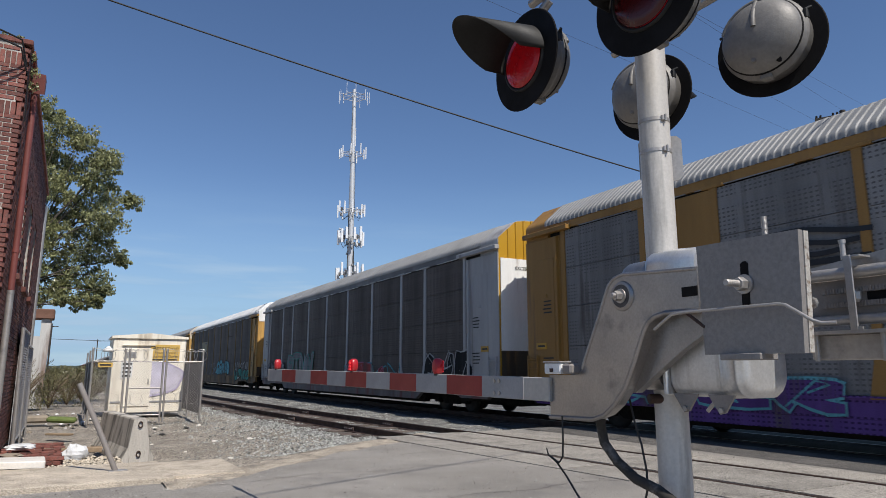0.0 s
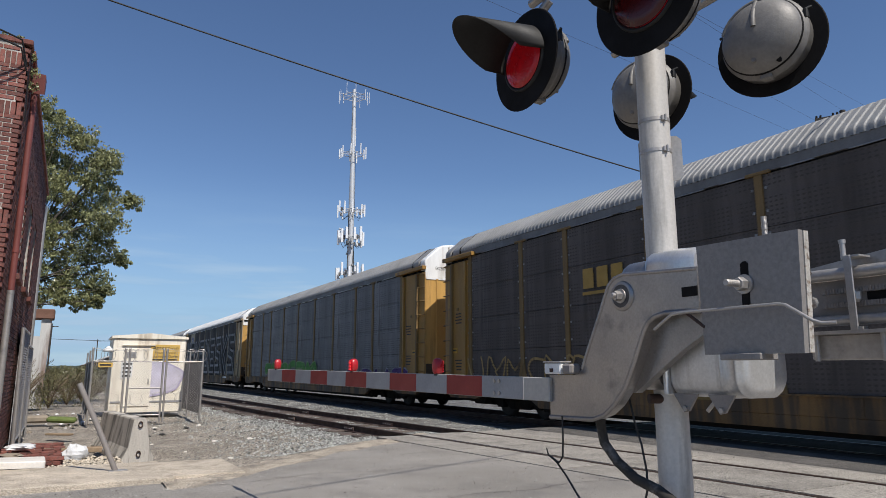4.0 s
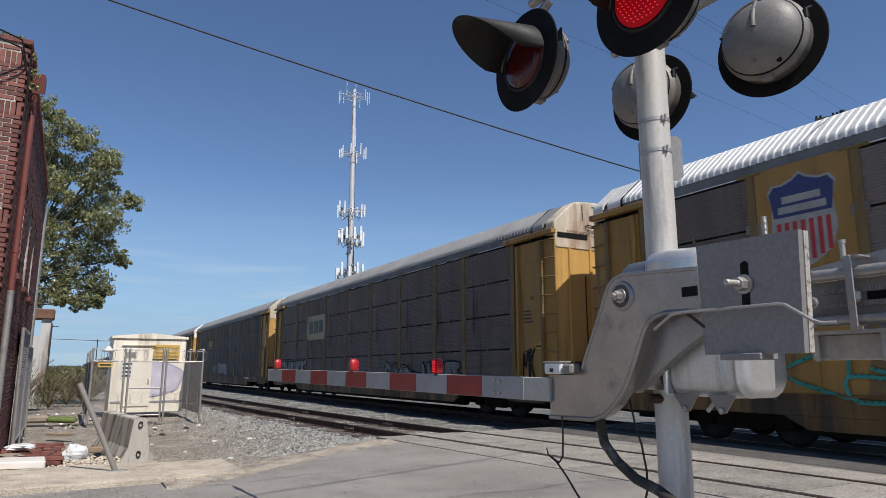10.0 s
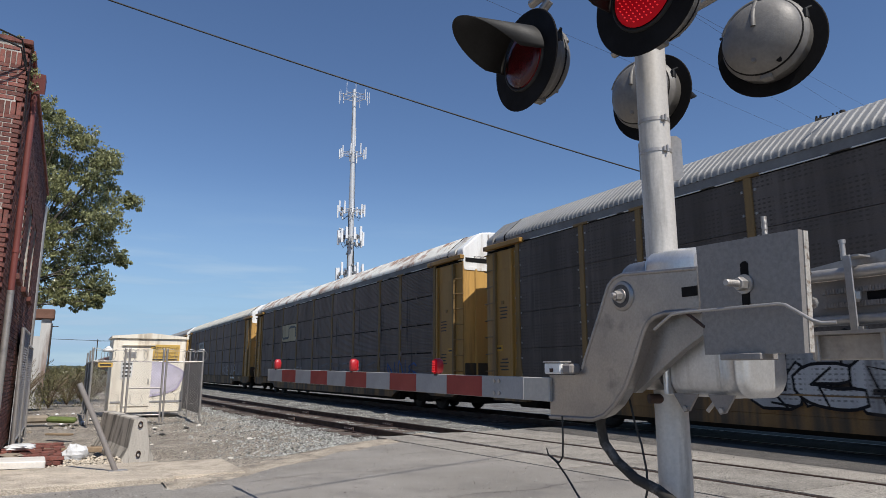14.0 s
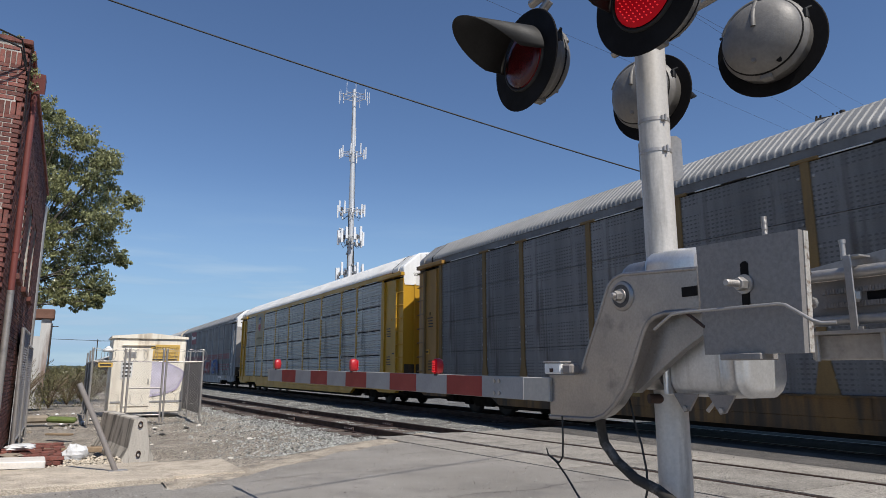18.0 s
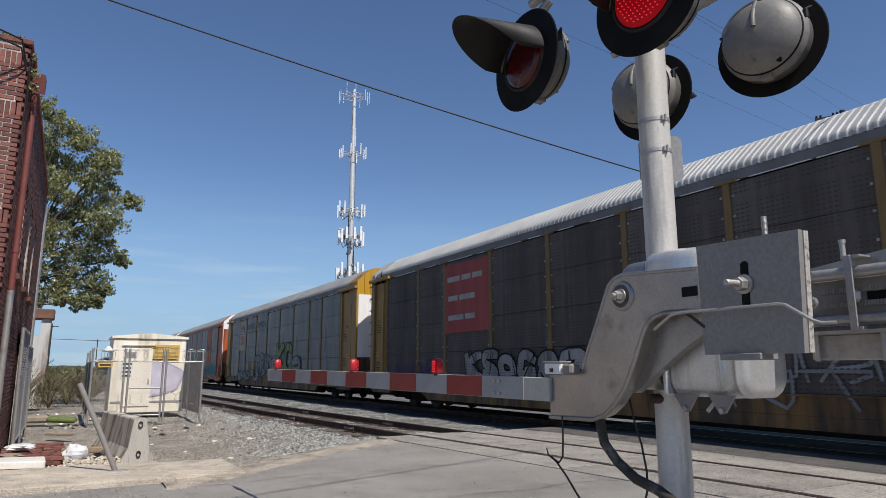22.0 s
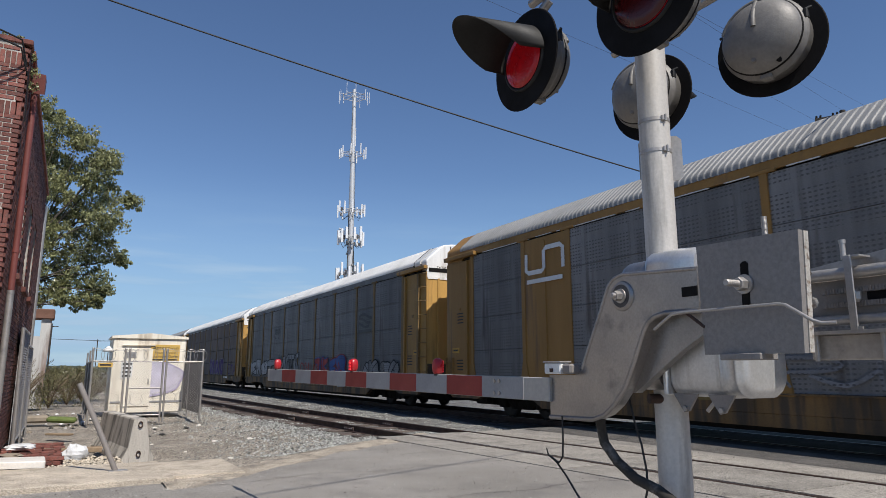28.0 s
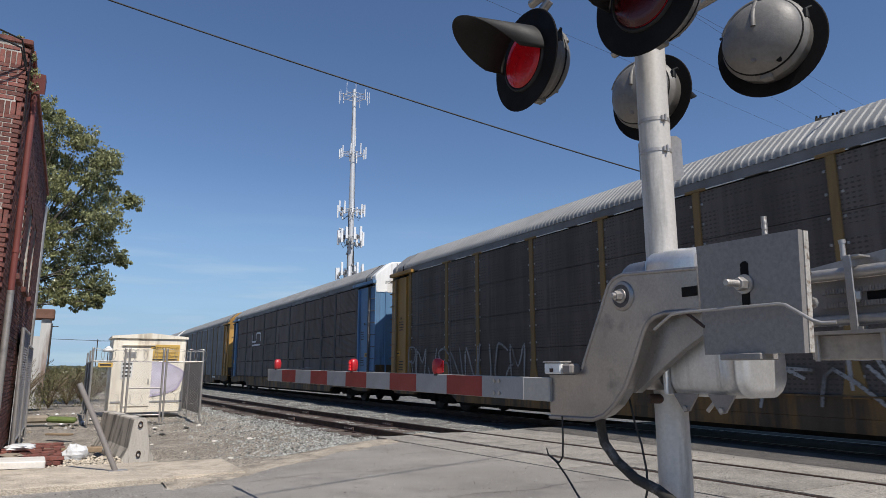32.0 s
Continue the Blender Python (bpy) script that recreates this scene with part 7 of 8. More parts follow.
rr = random.Random(63)
g = Geo()
for _ in range(260):
    y = 46 + 190 * rr.random() ** 1.5
    x = rr.uniform(-0.06, 0.045) * y - 1.0
    hgt = rr.uniform(0.5, 1.4) * (1 + y / 160)
    leaves(g, (x, y, hgt * 0.45), (hgt * 0.9, hgt * 0.9, hgt * 0.5), 46, 0.05 + y / 900, rr)
thing("scrub", "low dry scrub along the far lot", "scrub", kind="stuff", geo=g, mat=SCRUB)

g = Geo()
rr = random.Random(19)
for x, y, z, q in ((BX + 0.02, 11.0, 6.02, 0.10), (BX + 0.06, 11.05, 5.80, 0.11), (BX + 0.08, 11.1, 5.60, 0.09), (BX - 0.3, 10.8, 6.16, 0.07), (BX - 0.12, 10.8, 6.17, 0.06)):
    leaves(g, (x, y, z), (q, q, q * 1.1), 110, 0.022, rr)
weed = thing("wall_weeds", "small green weeds growing from the top of the brick wall", "weeds")
tagged(part("foliage", g, LEAF, weed), kind="stuff")

# ---------------------------------------------------------------- signal house and its fence
CREAMP = material("cream_enamel", (0.84, 0.775, 0.65), 0.5, 0, 0.85, (1.5, 50), streak=True, bump=0.04, tint=(0.45, 0.36, 0.25), spots=0.06)
SIGNY = material("sign_yellow", (0.62, 0.40, 0.10), 0.5, 0, 0.85, (3, 50), bump=0.02)
LILAC = material("lilac_overspray", (0.60, 0.56, 0.67), 0.6, 0, 0.75, (2.5, 50), bump=0.0)
OVEREDGE = material("lilac_edge", (0.46, 0.41, 0.58), 0.6, 0, 0.75, (2.5, 50), bump=0.0)
house = thing("signal_house", "cream metal signal equipment house inside the fence", "equipment cabinet")
HX0, HX1, HY, HZ = 1.43, 3.90, 26.5, 2.66
part("body", Geo().box(((HX0 + HX1) / 2, HY + 1.1, HZ / 2 - 0.1), (HX1 - HX0, 2.2, HZ), 0.02), CREAMP, house)
part("roof", Geo().prism([(HX0 - 0.06, HZ - 0.12), (HX1 + 0.06, HZ - 0.12), (HX1 + 0.06, HZ - 0.04), ((HX0 + HX1) / 2, HZ + 0.08), (HX0 - 0.06, HZ - 0.04)], 1, HY - 0.06, HY + 2.3), CREAMP, house)
d = part("door", Geo().box((HX0 + 0.85, HY - 0.02, 1.15), (0.95, 0.04, 2.05), 0.01), CREAMP, house)
part("rain_hood", Geo().box((HX0 + 0.85, HY - 0.05, 2.30), (1.1, 0.06, 0.03), 0.008), CREAMP, d)
part("door_lock", Geo().box((HX0 + 1.24, HY - 0.06, 1.0), (0.05, 0.05, 0.18), 0.01), GALV, d)
part("vent", Geo().box((HX0 + 0.62, HY - 0.045, 1.95), (0.30, 0.03, 0.22), 0.006), GALV, house)
part("skirt", Geo().box(((HX0 + HX1) / 2, HY - 0.012, 0.28), (HX1 - HX0 - 0.1, 0.02, 0.06)), MIDGREY, house)
sg = part("warning_sign", Geo().box((3.18, HY - 0.02, 2.02), (1.0, 0.02, 0.62), 0.006), SIGNY, house, "yellow warning sign")
words("Attention", 0.21, BLACK_TXT, "lettering", house, Matrix.Translation((3.18, HY - 0.034, 2.20)) @ FRONT_W, 0.9)
words("Remote Control", 0.12, BLACK_TXT, "lettering", house, Matrix.Translation((3.18, HY - 0.034, 2.03)) @ FRONT_W, 0.72)
words("Locomotives Operate", 0.12, BLACK_TXT, "lettering", house, Matrix.Translation((3.18, HY - 0.034, 1.90)) @ FRONT_W, 0.92)
part("lettering_bar", Geo().box((3.18, HY - 0.034, 1.78), (0.85, 0.004, 0.05)), BLACK_TXT, house)
g = Geo()
for i in range(4):
    g.box((1.93, HY - 0.045, 1.62 - i * 0.14), (0.30 - 0.03 * (i % 2), 0.004, 0.06))
part("notice", Geo().box((1.93, HY - 0.042, 1.42), (0.38, 0.004, 0.62)), LOGO_WHITE, house, "white notice that cannot be read")
part("notice_bars", g, BLACK_TXT, house)
rr = random.Random(2)
pts = [(2.92 + 0.92 * math.cos(t) * (1 + 0.07 * math.sin(5 * t)), 1.12 + 0.62 * math.sin(t) * (1 + 0.08 * math.cos(3 * t))) for t in np.linspace(0, 2 * math.pi, 36, endpoint=False)]
part("overspray", Geo().add([(u, HY - 0.024, v) for u, v in pts], [tuple(range(36))]), LILAC, house, "lilac paint over old graffiti")
g = Geo().ribbon(pts, 0.06, lambda u, v: (u, HY - 0.027, v), True)
part("overspray_edge", g, OVEREDGE, house)
part("floodlight", Geo().lathe([(0, 0.03), (0.12, 0.16), (0.2, 0.19), (0.205, 0.0)], 18, pose(HX0 - 0.15, HY - 0.1, 2.25, 0, 90, 0)), LOGO_WHITE, house, "white dome lamp")

FY = 22.8
fence = thing("chain_link_fence", "galvanized chain-link enclosure topped with razor wire", "fence")
SLAT = material("dark_privacy_slat", (0.085, 0.08, 0.072), 0.7, 0, 0.7, (3, 50), bump=0.1)
for x, hgt in ((0.70, 2.05), (1.60, 2.05), (1.72, 2.05), (2.70, 2.05), (2.80, 2.05), (3.90, 2.05)):
    part("post", Geo().tube([(x, FY, -0.2), (x, FY, hgt)], 0.032, 12).lathe([(0, 0.036), (0.03, 0.03), (0.04, 0)], 12, pose(x, FY, hgt, 0, -90, 0)), GALV, fence)
for x0, x1, z in ((0.70, 1.6, 1.67), (1.72, 2.70, 1.67), (2.80, 3.9, 1.67), (1.72, 2.70, 0.03), (1.72, 2.70, 0.85), (0.7, 3.9, 2.0)):
    part("rail", Geo().tube([(x0, FY, z), (x1, FY, z)], 0.021 if z < 1.9 else 0.006, 10), GALV, fence)


def mesh_wire(p0, p1, z0, z1, step, r):
    """Woven diamond wire between two points."""
    g = Geo()
    a, b = Vector(p0), Vector(p1)
    ln, hh = (b - a).length, z1 - z0
    d = (b - a).normalized()
    nrm = Vector((-d.y, d.x, 0))
    vs, fs = [], []
    k = -hh
    while k < ln:
        for s in (1, -1):
            u0, u1 = k, k + hh
            w0, w1 = (z0, z1) if s > 0 else (z1, z0)
            if u0 < 0:
                w0 += (w1 - w0) * (-u0 / hh)
                u0 = 0
            if u1 > ln:
                w1 = w0 + (w1 - w0) * ((ln - u0) / (u1 - u0))
                u1 = ln
            q0, q1 = a + d * u0 + Vector((0, 0, w0)), a + d * u1 + Vector((0, 0, w1))
            n = len(vs)
            for q in (q0, q1):
                vs += [tuple(q + Vector((0, 0, r))), tuple(q + nrm * r - Vector((0, 0, r * 0.6))), tuple(q - nrm * r - Vector((0, 0, r * 0.6)))]
            fs += [(n, n + 1, n + 4, n + 3), (n + 1, n + 2, n + 5, n + 4), (n + 2, n, n + 3, n + 5)]
        k += step
    return g.add(vs, fs)


for a, b in (((0.70, FY, 0), (1.60, FY, 0)), ((1.72, FY - 0.01, 0), (2.70, FY - 0.01, 0)), ((2.80, FY, 0), (3.90, FY, 0))):
    tagged(part("wire_mesh", mesh_wire(a, b, 0.0, 1.67, 0.085, 0.0045), GALV, fence, "diamond wire mesh"), kind="stuff")
for x in (0.70, 3.90):
    for y in (25.4, 28.4):
        part("post", Geo().tube([(x, y, -0.2), (x, y, 2.05)], 0.032, 10), GALV, fence)
    part("rail", Geo().tube([(x, FY, 1.67), (x, 28.4, 1.67)], 0.021, 8), GALV, fence)
    tagged(part("wire_mesh", mesh_wire((x, FY, 0), (x, 28.4, 0), 0.0, 1.67, 0.12, 0.003), GALV, fence), kind="stuff")
    g = Geo()
    for i in range(64):
        g.box((x, FY + 0.08 + i * 0.087, 0.83), (0.008, 0.062, 1.62))
    tagged(part("privacy_slats", g, SLAT, fence, "dark vertical privacy slats"), kind="stuff")
for i in range(11):
    x = 0.82 + i * 0.30
    ring = [(x + 0.20 * math.cos(t), FY - 0.02 + 0.01 * (i % 2), 1.86 + 0.20 * math.sin(t)) for t in np.linspace(0, 2 * math.pi, 21)]
    part("razor_coil", Geo().tube(ring, 0.007, 5, caps=False), GALV, fence, "coil of razor wire")
for i in range(9):
    x = 1.0 + i * 0.33
    ring = [(x + 0.19 * math.cos(t), FY + 0.06, 0.52 + 0.19 * math.sin(t)) for t in np.linspace(0, 2 * math.pi, 21)]
    part("razor_coil", Geo().tube(ring, 0.006, 5, caps=False), GALV, fence, "coil of razor wire")
ps = part("name_plate", Geo().box((1.06, FY - 0.04, 1.56), (0.40, 0.01, 0.14)), SIGNY, fence, "small yellow fence maker's plate")
part("lettering_bar", Geo().box((1.06, FY - 0.047, 1.56), (0.30, 0.004, 0.05)), BLACK_TXT, ps)

# ---------------------------------------------------------------- barrier, pipe, rubbish
JERSEY = material("weathered_concrete", (0.62, 0.57, 0.50), 0.9, 0, 0.6, (2.5, 45), streak=True, bump=0.5, bscale=30, tint=(0.12, 0.11, 0.10), spots=0.14)
g = Geo()
prof = [(-0.25, 0), (0.25, 0), (0.25, 0.07), (0.17, 0.24), (0.10, 0.70), (0.085, 0.72), (-0.085, 0.72), (-0.10, 0.70), (-0.17, 0.24), (-0.25, 0.07)]
ys = np.linspace(0, 2.75, 12)
n = len(prof)
vs = [(u + 0.012 * noise.noise(Vector((u * 9, y * 4, v * 9))), y, v + 0.012 * noise.noise(Vector((u * 7, y * 5, 4)))) for y in ys for u, v in prof]
g.add(vs, [(i * n + k, i * n + (k + 1) % n, (i + 1) * n + (k + 1) % n, (i + 1) * n + k) for i in range(11) for k in range(n)])
g.add(vs[:n], [tuple(range(n))])
g.add(vs[-n:], [tuple(range(n))[::-1]])
bar = thing("concrete_barrier", "chipped stained concrete road barrier on the lot", "barrier", pose(1.20, 12.55, -0.13, 0, 0, 7.5))
part("body", g, JERSEY, bar)
for z in (0.62, 0.14):
    ring = [(0.03 * math.cos(t), -0.02, z + 0.048 * math.sin(t)) for t in np.linspace(0, 2 * math.pi, 15)]
    part("loop", Geo().tube(ring, 0.009, 8, caps=False), RAILSIDE, bar, "rusty steel joining loop")
g = Geo().tube([(0.73, 10.40, 0.03), (0.47, 10.42, 0.62), (0.19, 10.5, 1.22)], 0.036, 14)
lp = thing("leaning_pipe", "bent galvanized pipe bollard leaning over the footway", "bollard", geo=None)
part("pipe", g, GREYPLATE, lp)
part("base_plate", Geo().box((0.76, 10.40, 0.04), (0.24, 0.13, 0.02), 0.004), GALV, lp)

WHITEBOARD = material("white_board", (0.72, 0.68, 0.62), 0.6, 0, 0.85, (2, 50), bump=0.08)
PLASTER = material("plaster_rubble", (0.60, 0.52, 0.41), 0.85, 0, 0.7, (4, 50), bump=0.1, gen=0.35)
OLDWOOD = material("old_timber", (0.33, 0.24, 0.155), 0.85, 0, 0.6, (3, 60), bump=0.3)
PLASTIC = material("white_plastic_bag", (0.68, 0.68, 0.68), 0.4, 0, 0.85, (6, 50), bump=0.4, bscale=25)
FABRIC = material("stained_fabric", (0.30, 0.25, 0.19), 0.95, 0, 0.7, (3, 50), bump=0.3)
GREENFAB = material("green_fabric", (0.13, 0.17, 0.045), 0.9, 0, 0.7, (4, 50), bump=0.3)
DARKJUNK = material("dark_rubbish", (0.05, 0.048, 0.045), 0.7, 0, 0.6, (6, 50), bump=0.4)
thing("white_board", "dirty white panel lying on the footway", "board", pose(-0.56, 11.62, 0.08, 0, 2, 2), geo=Geo().box((0, 0, 0), (0.85, 0.62, 0.11), 0.015), mat=WHITEBOARD)
thing("timber_plank", "long grey-brown plank lying on bricks", "plank", pose(0.38, 14.35, -0.06, 0, 0, -4), geo=Geo().box((0, 0, 0), (1.2, 0.24, 0.09), 0.01), mat=OLDWOOD)
thing("timber_plank", "short weathered board on the ground", "plank", pose(0.02, 18.8, -0.12, 0, 0, -38), geo=Geo().box((0, 0, 0), (0.65, 0.16, 0.05), 0.01), mat=OLDWOOD)
pile = thing("brick_pile", "loose stack of old red bricks with mortar", "bricks")
rr = random.Random(12)
for i in range(118):
    lay = 0 if i < 66 else 1 if i < 104 else 2
    c = i - (0, 66, 104)[lay]
    x, y = -0.80 + (c % 6) * 0.165 + rr.uniform(-0.02, 0.02), 12.2 + (c // 6) * 0.36 + rr.uniform(-0.05, 0.05)
    part("brick", me_b, None, pile, m=pose(x, y, -0.07 + lay * 0.062, rr.uniform(-5, 5), rr.uniform(-6, 6), rr.choice((0, 90, 84, 8)) + rr.uniform(-8, 8)))


def crumpled(seed, s, flat=0.6):
    rr = random.Random(seed)
    g = Geo()
    nu, nv = 14, 9
    vs = []
    for i in range(nv):
        for j in range(nu):
            a, b = 2 * math.pi * j / nu, math.pi * i / (nv - 1)
            r = 1 + 0.35 * noise.noise(Vector((math.cos(a) * 2 + seed, math.sin(a) * 2, b * 1.5))) + rr.uniform(-0.09, 0.09)
            vs.append((s * r * math.sin(b) * math.cos(a), s * r * math.sin(b) * math.sin(a) * 0.8, s * flat * (r * math.cos(b) + 0.85)))
    return g.add(vs, [(i * nu + j, i * nu + (j + 1) % nu, (i + 1) * nu + (j + 1) % nu, (i + 1) * nu + j) for i in range(nv - 1) for j in range(nu)])


thing("plastic_bag", "crumpled white plastic bag on the ground", "bag", pose(0.27, 12.9, -0.1), geo=crumpled(1, 0.20, 0.75), mat=PLASTIC)
thing("plastic_bag", "flattened white bag on the bricks", "bag", pose(-0.55, 13.75, 0.06), geo=crumpled(2, 0.24, 0.22), mat=PLASTIC)
thing("rag", "dirty pale cloth on the bricks", "rag", pose(-0.62, 12.4, 0.07), geo=crumpled(3, 0.16, 0.25), mat=FABRIC)
thing("cushion", "stained tan cushion on the dirt", "cushion", pose(-0.66, 24.3, -0.2, 0, 0, 4), geo=Geo().box((0, 0, 0.12), (0.72, 0.55, 0.22), 0.06), mat=FABRIC)
thing("cushion", "olive-green cushion on the dirt", "cushion", pose(0.05, 23.9, -0.2, 0, 4, -6), geo=Geo().box((0, 0, 0.10), (0.80, 0.5, 0.17), 0.06), mat=GREENFAB)
rr = random.Random(31)
for i in range(46):
    x, y = rr.uniform(-1.1, 1.1), rr.uniform(21.5, 30)
    mt = rr.choice((PLASTIC, PLASTIC, DARKJUNK, FABRIC, DARKJUNK))
    thing("litter", {PLASTIC: "crumpled white plastic litter", DARKJUNK: "dark crumpled rubbish", FABRIC: "brown rag in the dirt"}[mt], "litter",
          pose(x, y, ground_z(x, y) - 0.02, 0, 0, rr.uniform(0, 360)), group="litter behind the barrier", geo=crumpled(50 + i, rr.uniform(0.03, 0.08), 0.6), mat=mt)
for i in range(22):
    x, y = rr.uniform(1.5, 4.2), rr.uniform(13, 22)
    thing("litter", "scrap of pale paper on the gravel", "litter", pose(x, y, ground_z(x, y), 0, 0, rr.uniform(0, 360)), group="scraps on the lot",
          geo=crumpled(90 + i, rr.uniform(0.03, 0.09), 0.35), mat=WHITEBOARD if i % 3 else DARKJUNK)
vs, fs = [], []
for i in range(700):
    x, y = rr.gauss(0.35, 0.34), rr.uniform(11.45, 13.0)
    if y < 11.45 or x > 0.95:
        continue
    a, s, z = rr.uniform(0, 6.3), rr.uniform(0.012, 0.04), rr.uniform(-0.13, -0.07)
    k = len(vs)
    z += 0.04
    for u, v in ((-1, -0.6), (1, -0.5), (0.9, 0.6), (-0.8, 0.5)):
        vs.append((x + s * (u * math.cos(a) - v * math.sin(a)), y + s * (u * math.sin(a) + v * math.cos(a)), z + rr.uniform(-0.01, 0.012)))
    vs.append((x, y, z + 0.022))
    fs += [(k, k + 1, k + 4), (k + 1, k + 2, k + 4), (k + 2, k + 3, k + 4), (k + 3, k, k + 4)]
thing("plaster_chips", "pale broken chips scattered on the ground", "rubble", kind="stuff", geo=Geo().add(vs, fs), mat=PLASTER)

# chain-link gate leaves leaning on the side of the building
SHEETING = material("grey_sheeting", (0.50, 0.485, 0.475), 0.8, 0, 0.5, (2.5, 45), bump=0.2, tint=(0.12, 0.115, 0.11), spots=0.14)
lg = thing("fence_gate", "grey chain-link gate leaves leaning on the brick wall", "gate")
for y0, y1, hgt in ((14.9, 16.9, 2.2), (17.0, 19.3, 1.95)):
    for y in (y0, y1):
        part("upright", Geo().tube([(-0.72, y, -0.2), (-0.76, y, hgt)], 0.035, 10), GALV, lg)
    for z in (0.05, hgt - 0.03):
        part("rail", Geo().tube([(-0.74, y0, z), (-0.74, y1, z)], 0.025, 8), GALV, lg)
    tagged(part("wire_mesh", mesh_wire((-0.74, y0, 0), (-0.74, y1, 0), 0.05, hgt - 0.05, 0.10, 0.006), GALV, lg), kind="stuff")
    part("sheet", Geo().box((-0.785, (y0 + y1) / 2, hgt / 2), (0.012, y1 - y0, hgt - 0.1)), SHEETING, lg, "torn grey mesh sheet")

# ---------------------------------------------------------------- distance
OLDWHITE = material("flaking_white", (0.62, 0.60, 0.56), 0.8, 0, 0.65, (1.0, 40), streak=True, bump=0.2, tint=(0.22, 0.13, 0.09), spots=0.12)
RUST = material("rust_brown", (0.20, 0.10, 0.065), 0.85, 0, 0.65, (2, 40), bump=0.2)
shed = thing("loading_bin", "weathered white concrete bin with rusty brown rim", "bin")
g = Geo()
g.prism([(-2.2, -0.2), (-0.77, -0.2), (-0.69, 3.58), (-1.07, 3.58), (-1.07, 2.83), (-1.36, 2.83), (-1.36, 3.58), (-2.2, 3.58)], 1, 33.2, 34.0)
part("wall", g, OLDWHITE, shed)
part("rim", Geo().box((-1.42, 33.6, 3.79), (1.64, 1.1, 0.42), 0.03), RUST, shed, "rusty brown rim")
HILL = material("distant_woods", (0.06, 0.075, 0.06), 0.95, 0, 0.6, (0.02, 0.2), bump=0)
g = Geo()
xs = np.linspace(-900, 900, 240)
vs = []
for x in xs:
    z = 5.5 + 3.5 * noise.noise(Vector((x * 0.006, 0, 1))) + 1.6 * noise.noise(Vector((x * 0.05, 2, 1))) + 1.0 * noise.noise(Vector((x * 0.3, 2, 1)))
    vs += [(x, 700, -2), (x, 702, max(2.0, z)), (x, 740, max(2.0, z))]
g.add(vs, [(i * 3 + j, (i + 1) * 3 + j, (i + 1) * 3 + j + 1, i * 3 + j + 1) for i in range(239) for j in range(2)])
thing("backdrop", "low wooded hills on the horizon", "hills", kind="structure", geo=g, mat=HILL)
TOWERP = material("tower_grey", (0.55, 0.56, 0.57), 0.5, 0.3, 0.85, (0.6, 20), bump=0)
PANELW = material("antenna_white", (0.72, 0.73, 0.74), 0.5, 0, 0.9, (2, 20), bump=0)
GRIMYBOX = material("dark_radio_grey", (0.10, 0.10, 0.105), 0.6, 0, 0.8, (2, 20), bump=0)
tw = thing("radio_tower", "tall slender grey mast with white antennas", "tower", pose(36.6, 93.5, 0))
TOP = 45.9
part("pole", Geo().tube([(0, 0, -0.2), (0, 0, 22), (0, 0, TOP)], 0.62, 16, r2=0.30), TOWERP, tw)
rr = random.Random(5)
for z, n, r, hp, wp, arms in ((44.7, 10, 2.4, 2.4, 0.07, True), (35.05, 9, 2.1, 2.1, 0.16, True), (25.8, 10, 2.1, 2.1, 0.20, True), (21.55, 11, 1.9, 2.5, 0.33, True), (16.0, 9, 2.0, 2.2, 0.30, True)):
    part("platform", Geo().tube([(r * 0.8 * math.cos(t), r * 0.8 * math.sin(t), z) for t in np.linspace(0, 2 * math.pi, 7)], 0.05, 6, caps=False), TOWERP, tw, "triangular antenna frame")
    for i in range(n):
        t = 2 * math.pi * (i + 0.3 * rr.random()) / n
        part("arm", Geo().tube([(0.2 * math.cos(t), 0.2 * math.sin(t), z), (r * math.cos(t), r * math.sin(t), z)], 0.045, 5), TOWERP, tw)
        zz = z + rr.uniform(-0.3, 0.5)
        part("antenna", Geo().box((r * math.cos(t), r * math.sin(t), zz), (wp, wp * 0.9, hp * rr.uniform(0.7, 1.05)), 0.02), PANELW, tw)
for i in range(16):
    z = 15 + i * 0.45
    part("cable_clamp", Geo().box((0.5 * math.cos(i), 0.5 * math.sin(i), z), (0.3, 0.3, 0.3), 0.03), GALV, tw)
for x, y, z0, z1, r in ((0.40, -0.42, 0.0, 20.5, 0.07), (0.52, -0.32, 0.0, 19.5, 0.07), (0.30, -0.48, 0.0, 18.6, 0.06), (-0.56, -0.18, 0.0, 26.0, 0.045), (0.42, -0.25, 25.5, 35.0, 0.03), (-0.30, -0.22, 34.8, 43.5, 0.022)):
    part("feed_cable", Geo().tube([(x, y, z0), (x * 0.95, y * 0.95, (z0 + z1) / 2), (x * 0.82, y * 0.82, z1)], r, 6), RUBBER, tw, "black feed cables strapped to the mast")
for z, n, r in ((25.8, 6, 1.75), (21.35, 9, 1.55), (15.9, 8, 1.6)):
    for i in range(n):
        t = 2 * math.pi * (i + 0.4 * rr.random()) / n
        c, q = math.cos(t), math.sin(t)
        part("radio_unit", Geo().box((r * c, r * q, z + rr.uniform(-0.7, 0.3)), (0.26, 0.26, 0.55), 0.03), GRIMYBOX if i % 2 else GALV, tw, "dark radio box behind the antennas")
        part("jumper", Geo().tube([(r * c, r * q, z - 0.6), (r * 0.8 * c, r * 0.8 * q, z - 1.35), (0.45 * c, 0.45 * q, z - 0.7)], 0.035, 5), RUBBER, tw, "drooping black jumper cable")
part("whip_antenna", Geo().tube([(0.4, 0, 36.5), (0.4, 0, 39.5)], 0.06, 6), PANELW, tw)

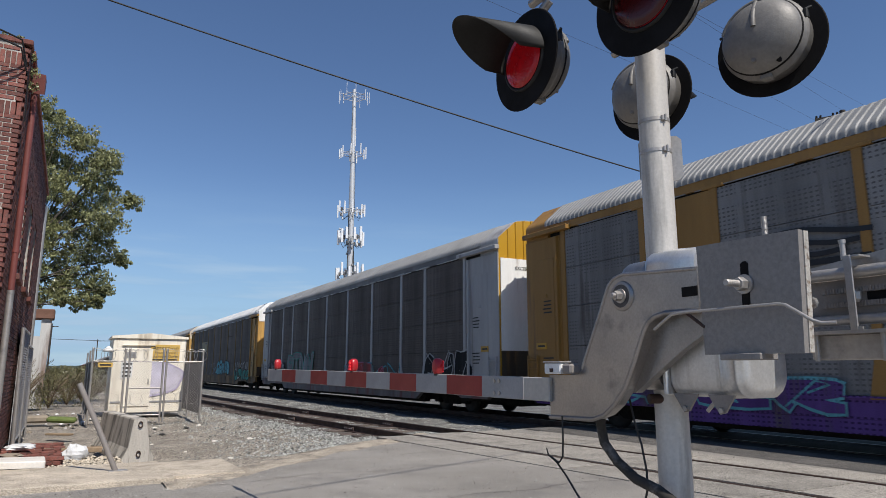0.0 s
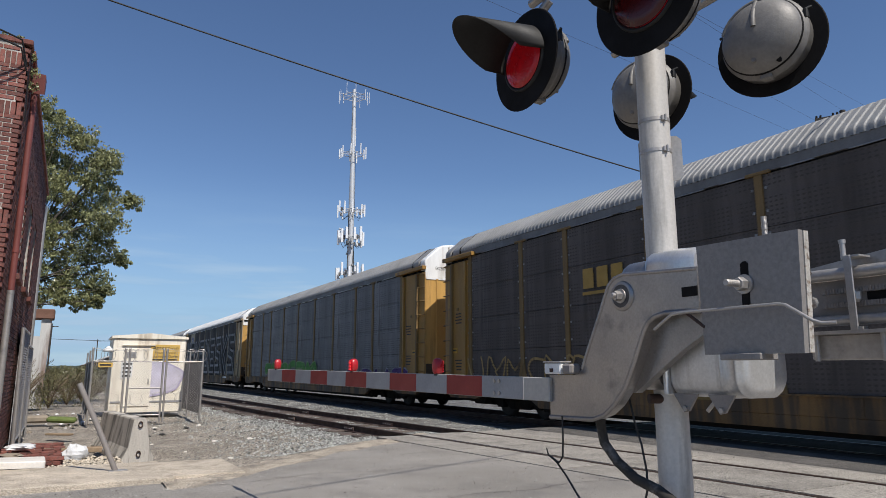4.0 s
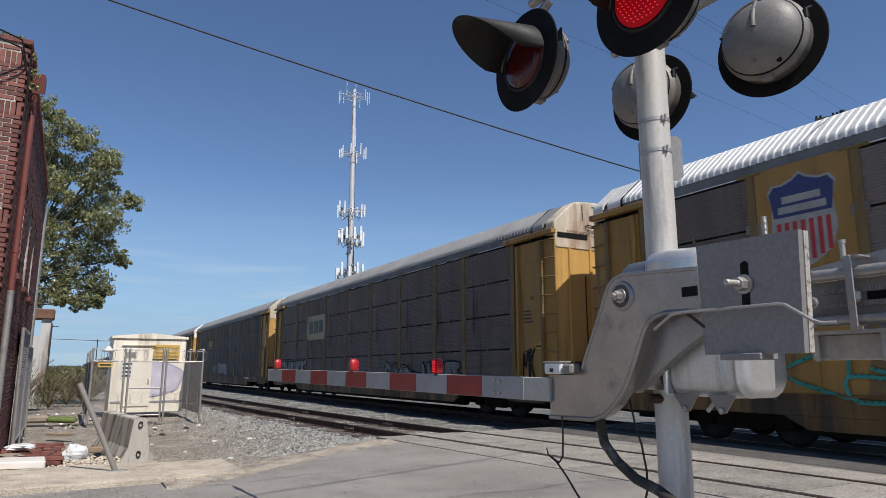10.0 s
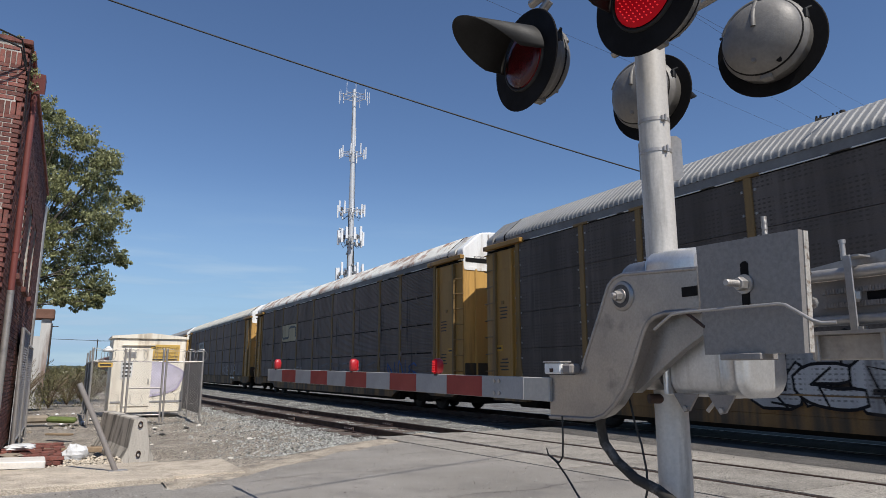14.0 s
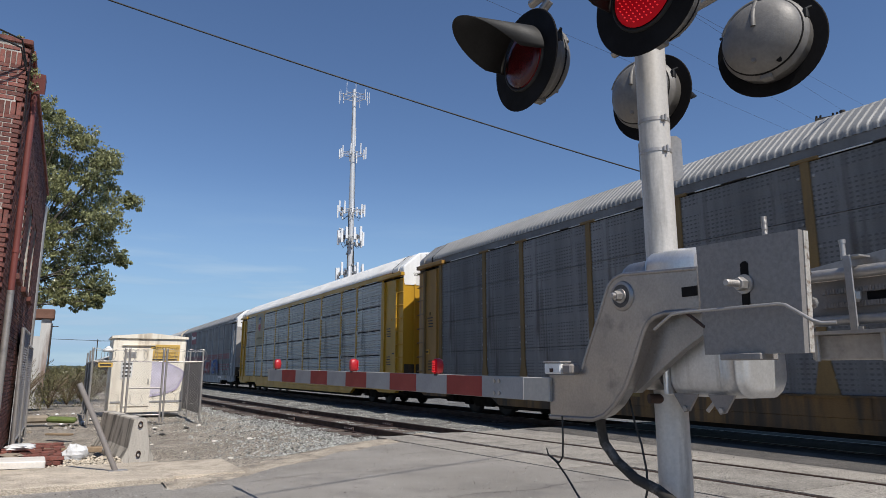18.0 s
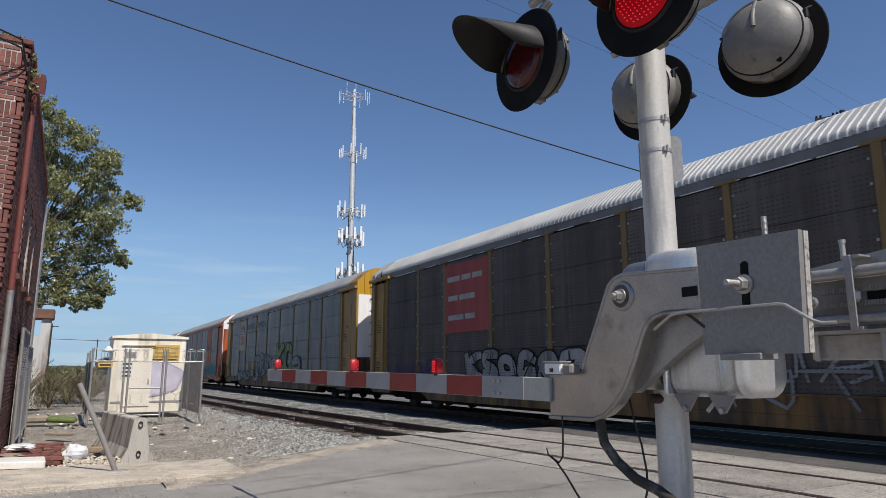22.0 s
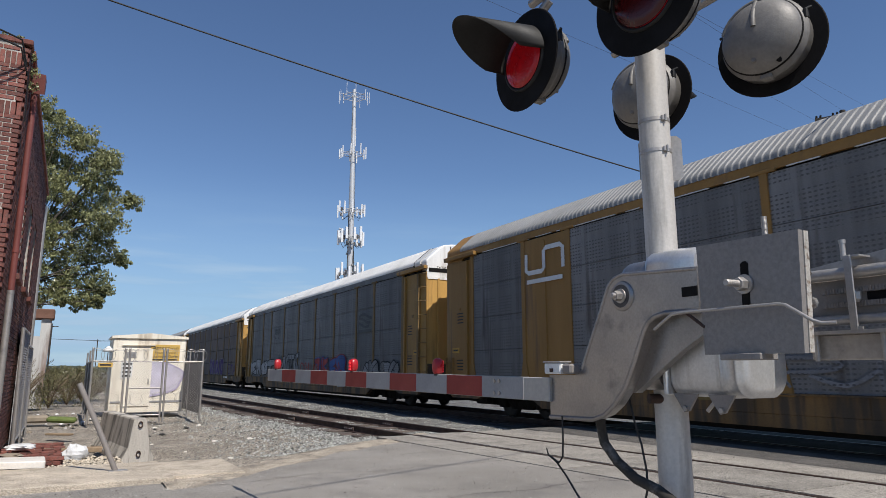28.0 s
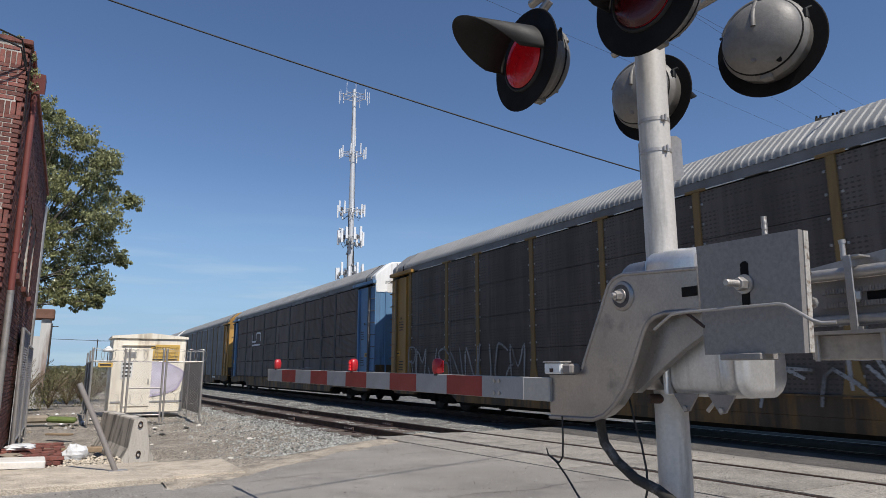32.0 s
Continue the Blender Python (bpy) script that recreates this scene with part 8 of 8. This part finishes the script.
POLEW = material("pole_wood", (0.05, 0.042, 0.036), 0.9, 0, 0.6, (2, 20), bump=0.2)
up = thing("utility_pole", "wooden utility pole with two crossarms behind the train", "utility pole", pose(44.7, 23.4, -0.12))
part("pole", Geo().tube([(0, 0, -0.8), (0, 0, 19.0)], 0.24, 12, r2=0.19), POLEW, up)
arm_o = part("crossarm", Geo().box((0.4, 0, 0), (4.4, 0.30, 0.24), 0.01), POLEW, up, m=pose(0, -0.15, 18.6, 0, 0, -64))
for x in (-1.7, -1.45, -0.7, -0.45, 0.6, 0.85, 2.1, 2.35):
    part("insulator", Geo().lathe([(0, 0.03), (0.08, 0.09), (0.12, 0.05), (0.17, 0.085), (0.25, 0.0)], 10, pose(x, 0, 0.12, 0, -90, 0)), BLACKPAINT, arm_o, "dark insulator")
for x in (-1.1, 1.1):
    part("brace", Geo().tube([(x, 0, -0.1), (0, 0, -1.0)], 0.04, 6), POLEW, arm_o)


def cable(a, b, sag, r, label, seg=24):
    a, b = Vector(a), Vector(b)
    pts = [tuple(a.lerp(b, i / seg) - Vector((0, 0, sag * 4 * (i / seg) * (1 - i / seg)))) for i in range(seg + 1)]
    thing("overhead_wire", label, "wire", geo=Geo().tube(pts, r, 6), mat=RUBBER)


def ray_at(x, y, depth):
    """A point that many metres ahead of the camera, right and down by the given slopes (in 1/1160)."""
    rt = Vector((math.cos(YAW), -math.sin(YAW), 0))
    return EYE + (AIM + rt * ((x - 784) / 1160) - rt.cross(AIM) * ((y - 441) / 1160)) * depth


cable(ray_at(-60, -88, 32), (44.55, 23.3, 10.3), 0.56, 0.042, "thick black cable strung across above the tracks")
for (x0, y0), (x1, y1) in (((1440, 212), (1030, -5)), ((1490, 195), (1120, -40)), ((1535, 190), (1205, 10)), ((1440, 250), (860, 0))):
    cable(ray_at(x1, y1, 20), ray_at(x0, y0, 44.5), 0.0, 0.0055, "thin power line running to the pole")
for x, y, h in ((-3.2, 160, 11), (9, 260, 12), (14.5, 300, 11)):
    fp = thing("utility_pole", "distant wooden utility pole", "utility pole", pose(x, y, 0), group="distant poles")
    part("pole", Geo().tube([(0, 0, -1), (0, 0, h)], 0.16, 8), POLEW, fp)
    part("crossarm", Geo().box((0, 0, h - 0.6), (2.4, 0.12, 0.14)), POLEW, fp)
cable((-30, -9.25, 9.1), (50, 16.19, 8.9), 0.0, 0.016, "black cable high above the road")
for x, y in ((-30, -9.0), (50, 16.43)):
    rp = thing("utility_pole", "roadside wooden pole carrying a cable", "utility pole", pose(x, y, 0), group="roadside poles")
    part("pole", Geo().tube([(0, 0, -1), (0, 0, 9.7)], 0.15, 10, r2=0.11), POLEW, rp)
    part("bracket", Geo().box((0, -0.18, 9.0), (0.08, 0.26, 0.5), 0.01), GALV, rp)
cable((-40, 160, 9), (60, 165, 7.5), 0.6, 0.05, "distant sagging power line")


# ---------------------------------------------------------------- movement
def passed(t):
    """How many cars have gone by; the train slows down slightly."""
    return 0.393765 + 0.7104385 * t - 4.9e-5 * t * t


# how far each car stands ahead of an even spacing, in metres (couplers differ in length)
AHEAD = {1: 0.14, 3: -0.06, 5: -0.03, 6: 0.18, 7: -0.06, 8: -0.02, 10: -0.22, 11: -0.08, 13: -0.02, 14: 0.20, 15: 0.08, 16: 0.30, 17: 0.20,
         18: -0.37, 19: -0.43, 20: -0.32, 21: -0.25, 22: -0.09, 23: 0.15, 24: 0.03}
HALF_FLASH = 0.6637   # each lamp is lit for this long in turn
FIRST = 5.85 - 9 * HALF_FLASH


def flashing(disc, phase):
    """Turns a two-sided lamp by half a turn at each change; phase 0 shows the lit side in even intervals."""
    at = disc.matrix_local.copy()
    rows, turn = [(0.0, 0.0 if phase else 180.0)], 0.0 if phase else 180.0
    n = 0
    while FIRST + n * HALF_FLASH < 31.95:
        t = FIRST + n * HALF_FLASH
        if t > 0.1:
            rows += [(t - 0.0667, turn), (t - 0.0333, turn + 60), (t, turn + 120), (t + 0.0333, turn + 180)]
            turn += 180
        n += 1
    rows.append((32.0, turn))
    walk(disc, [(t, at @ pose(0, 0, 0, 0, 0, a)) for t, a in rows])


def motions():
    for k, ob in enumerate(train):
        walk(ob, [(t, pose(TRACK_X, (k - passed(t)) * PITCH_Y - 1.0 + HALF - AHEAD.get(k, 0.0), 0.015)) for t in (0.0, 8.0, 16.0, 24.0, 32.0)])
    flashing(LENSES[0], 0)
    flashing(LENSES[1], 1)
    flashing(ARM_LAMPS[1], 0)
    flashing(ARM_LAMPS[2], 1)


motions()
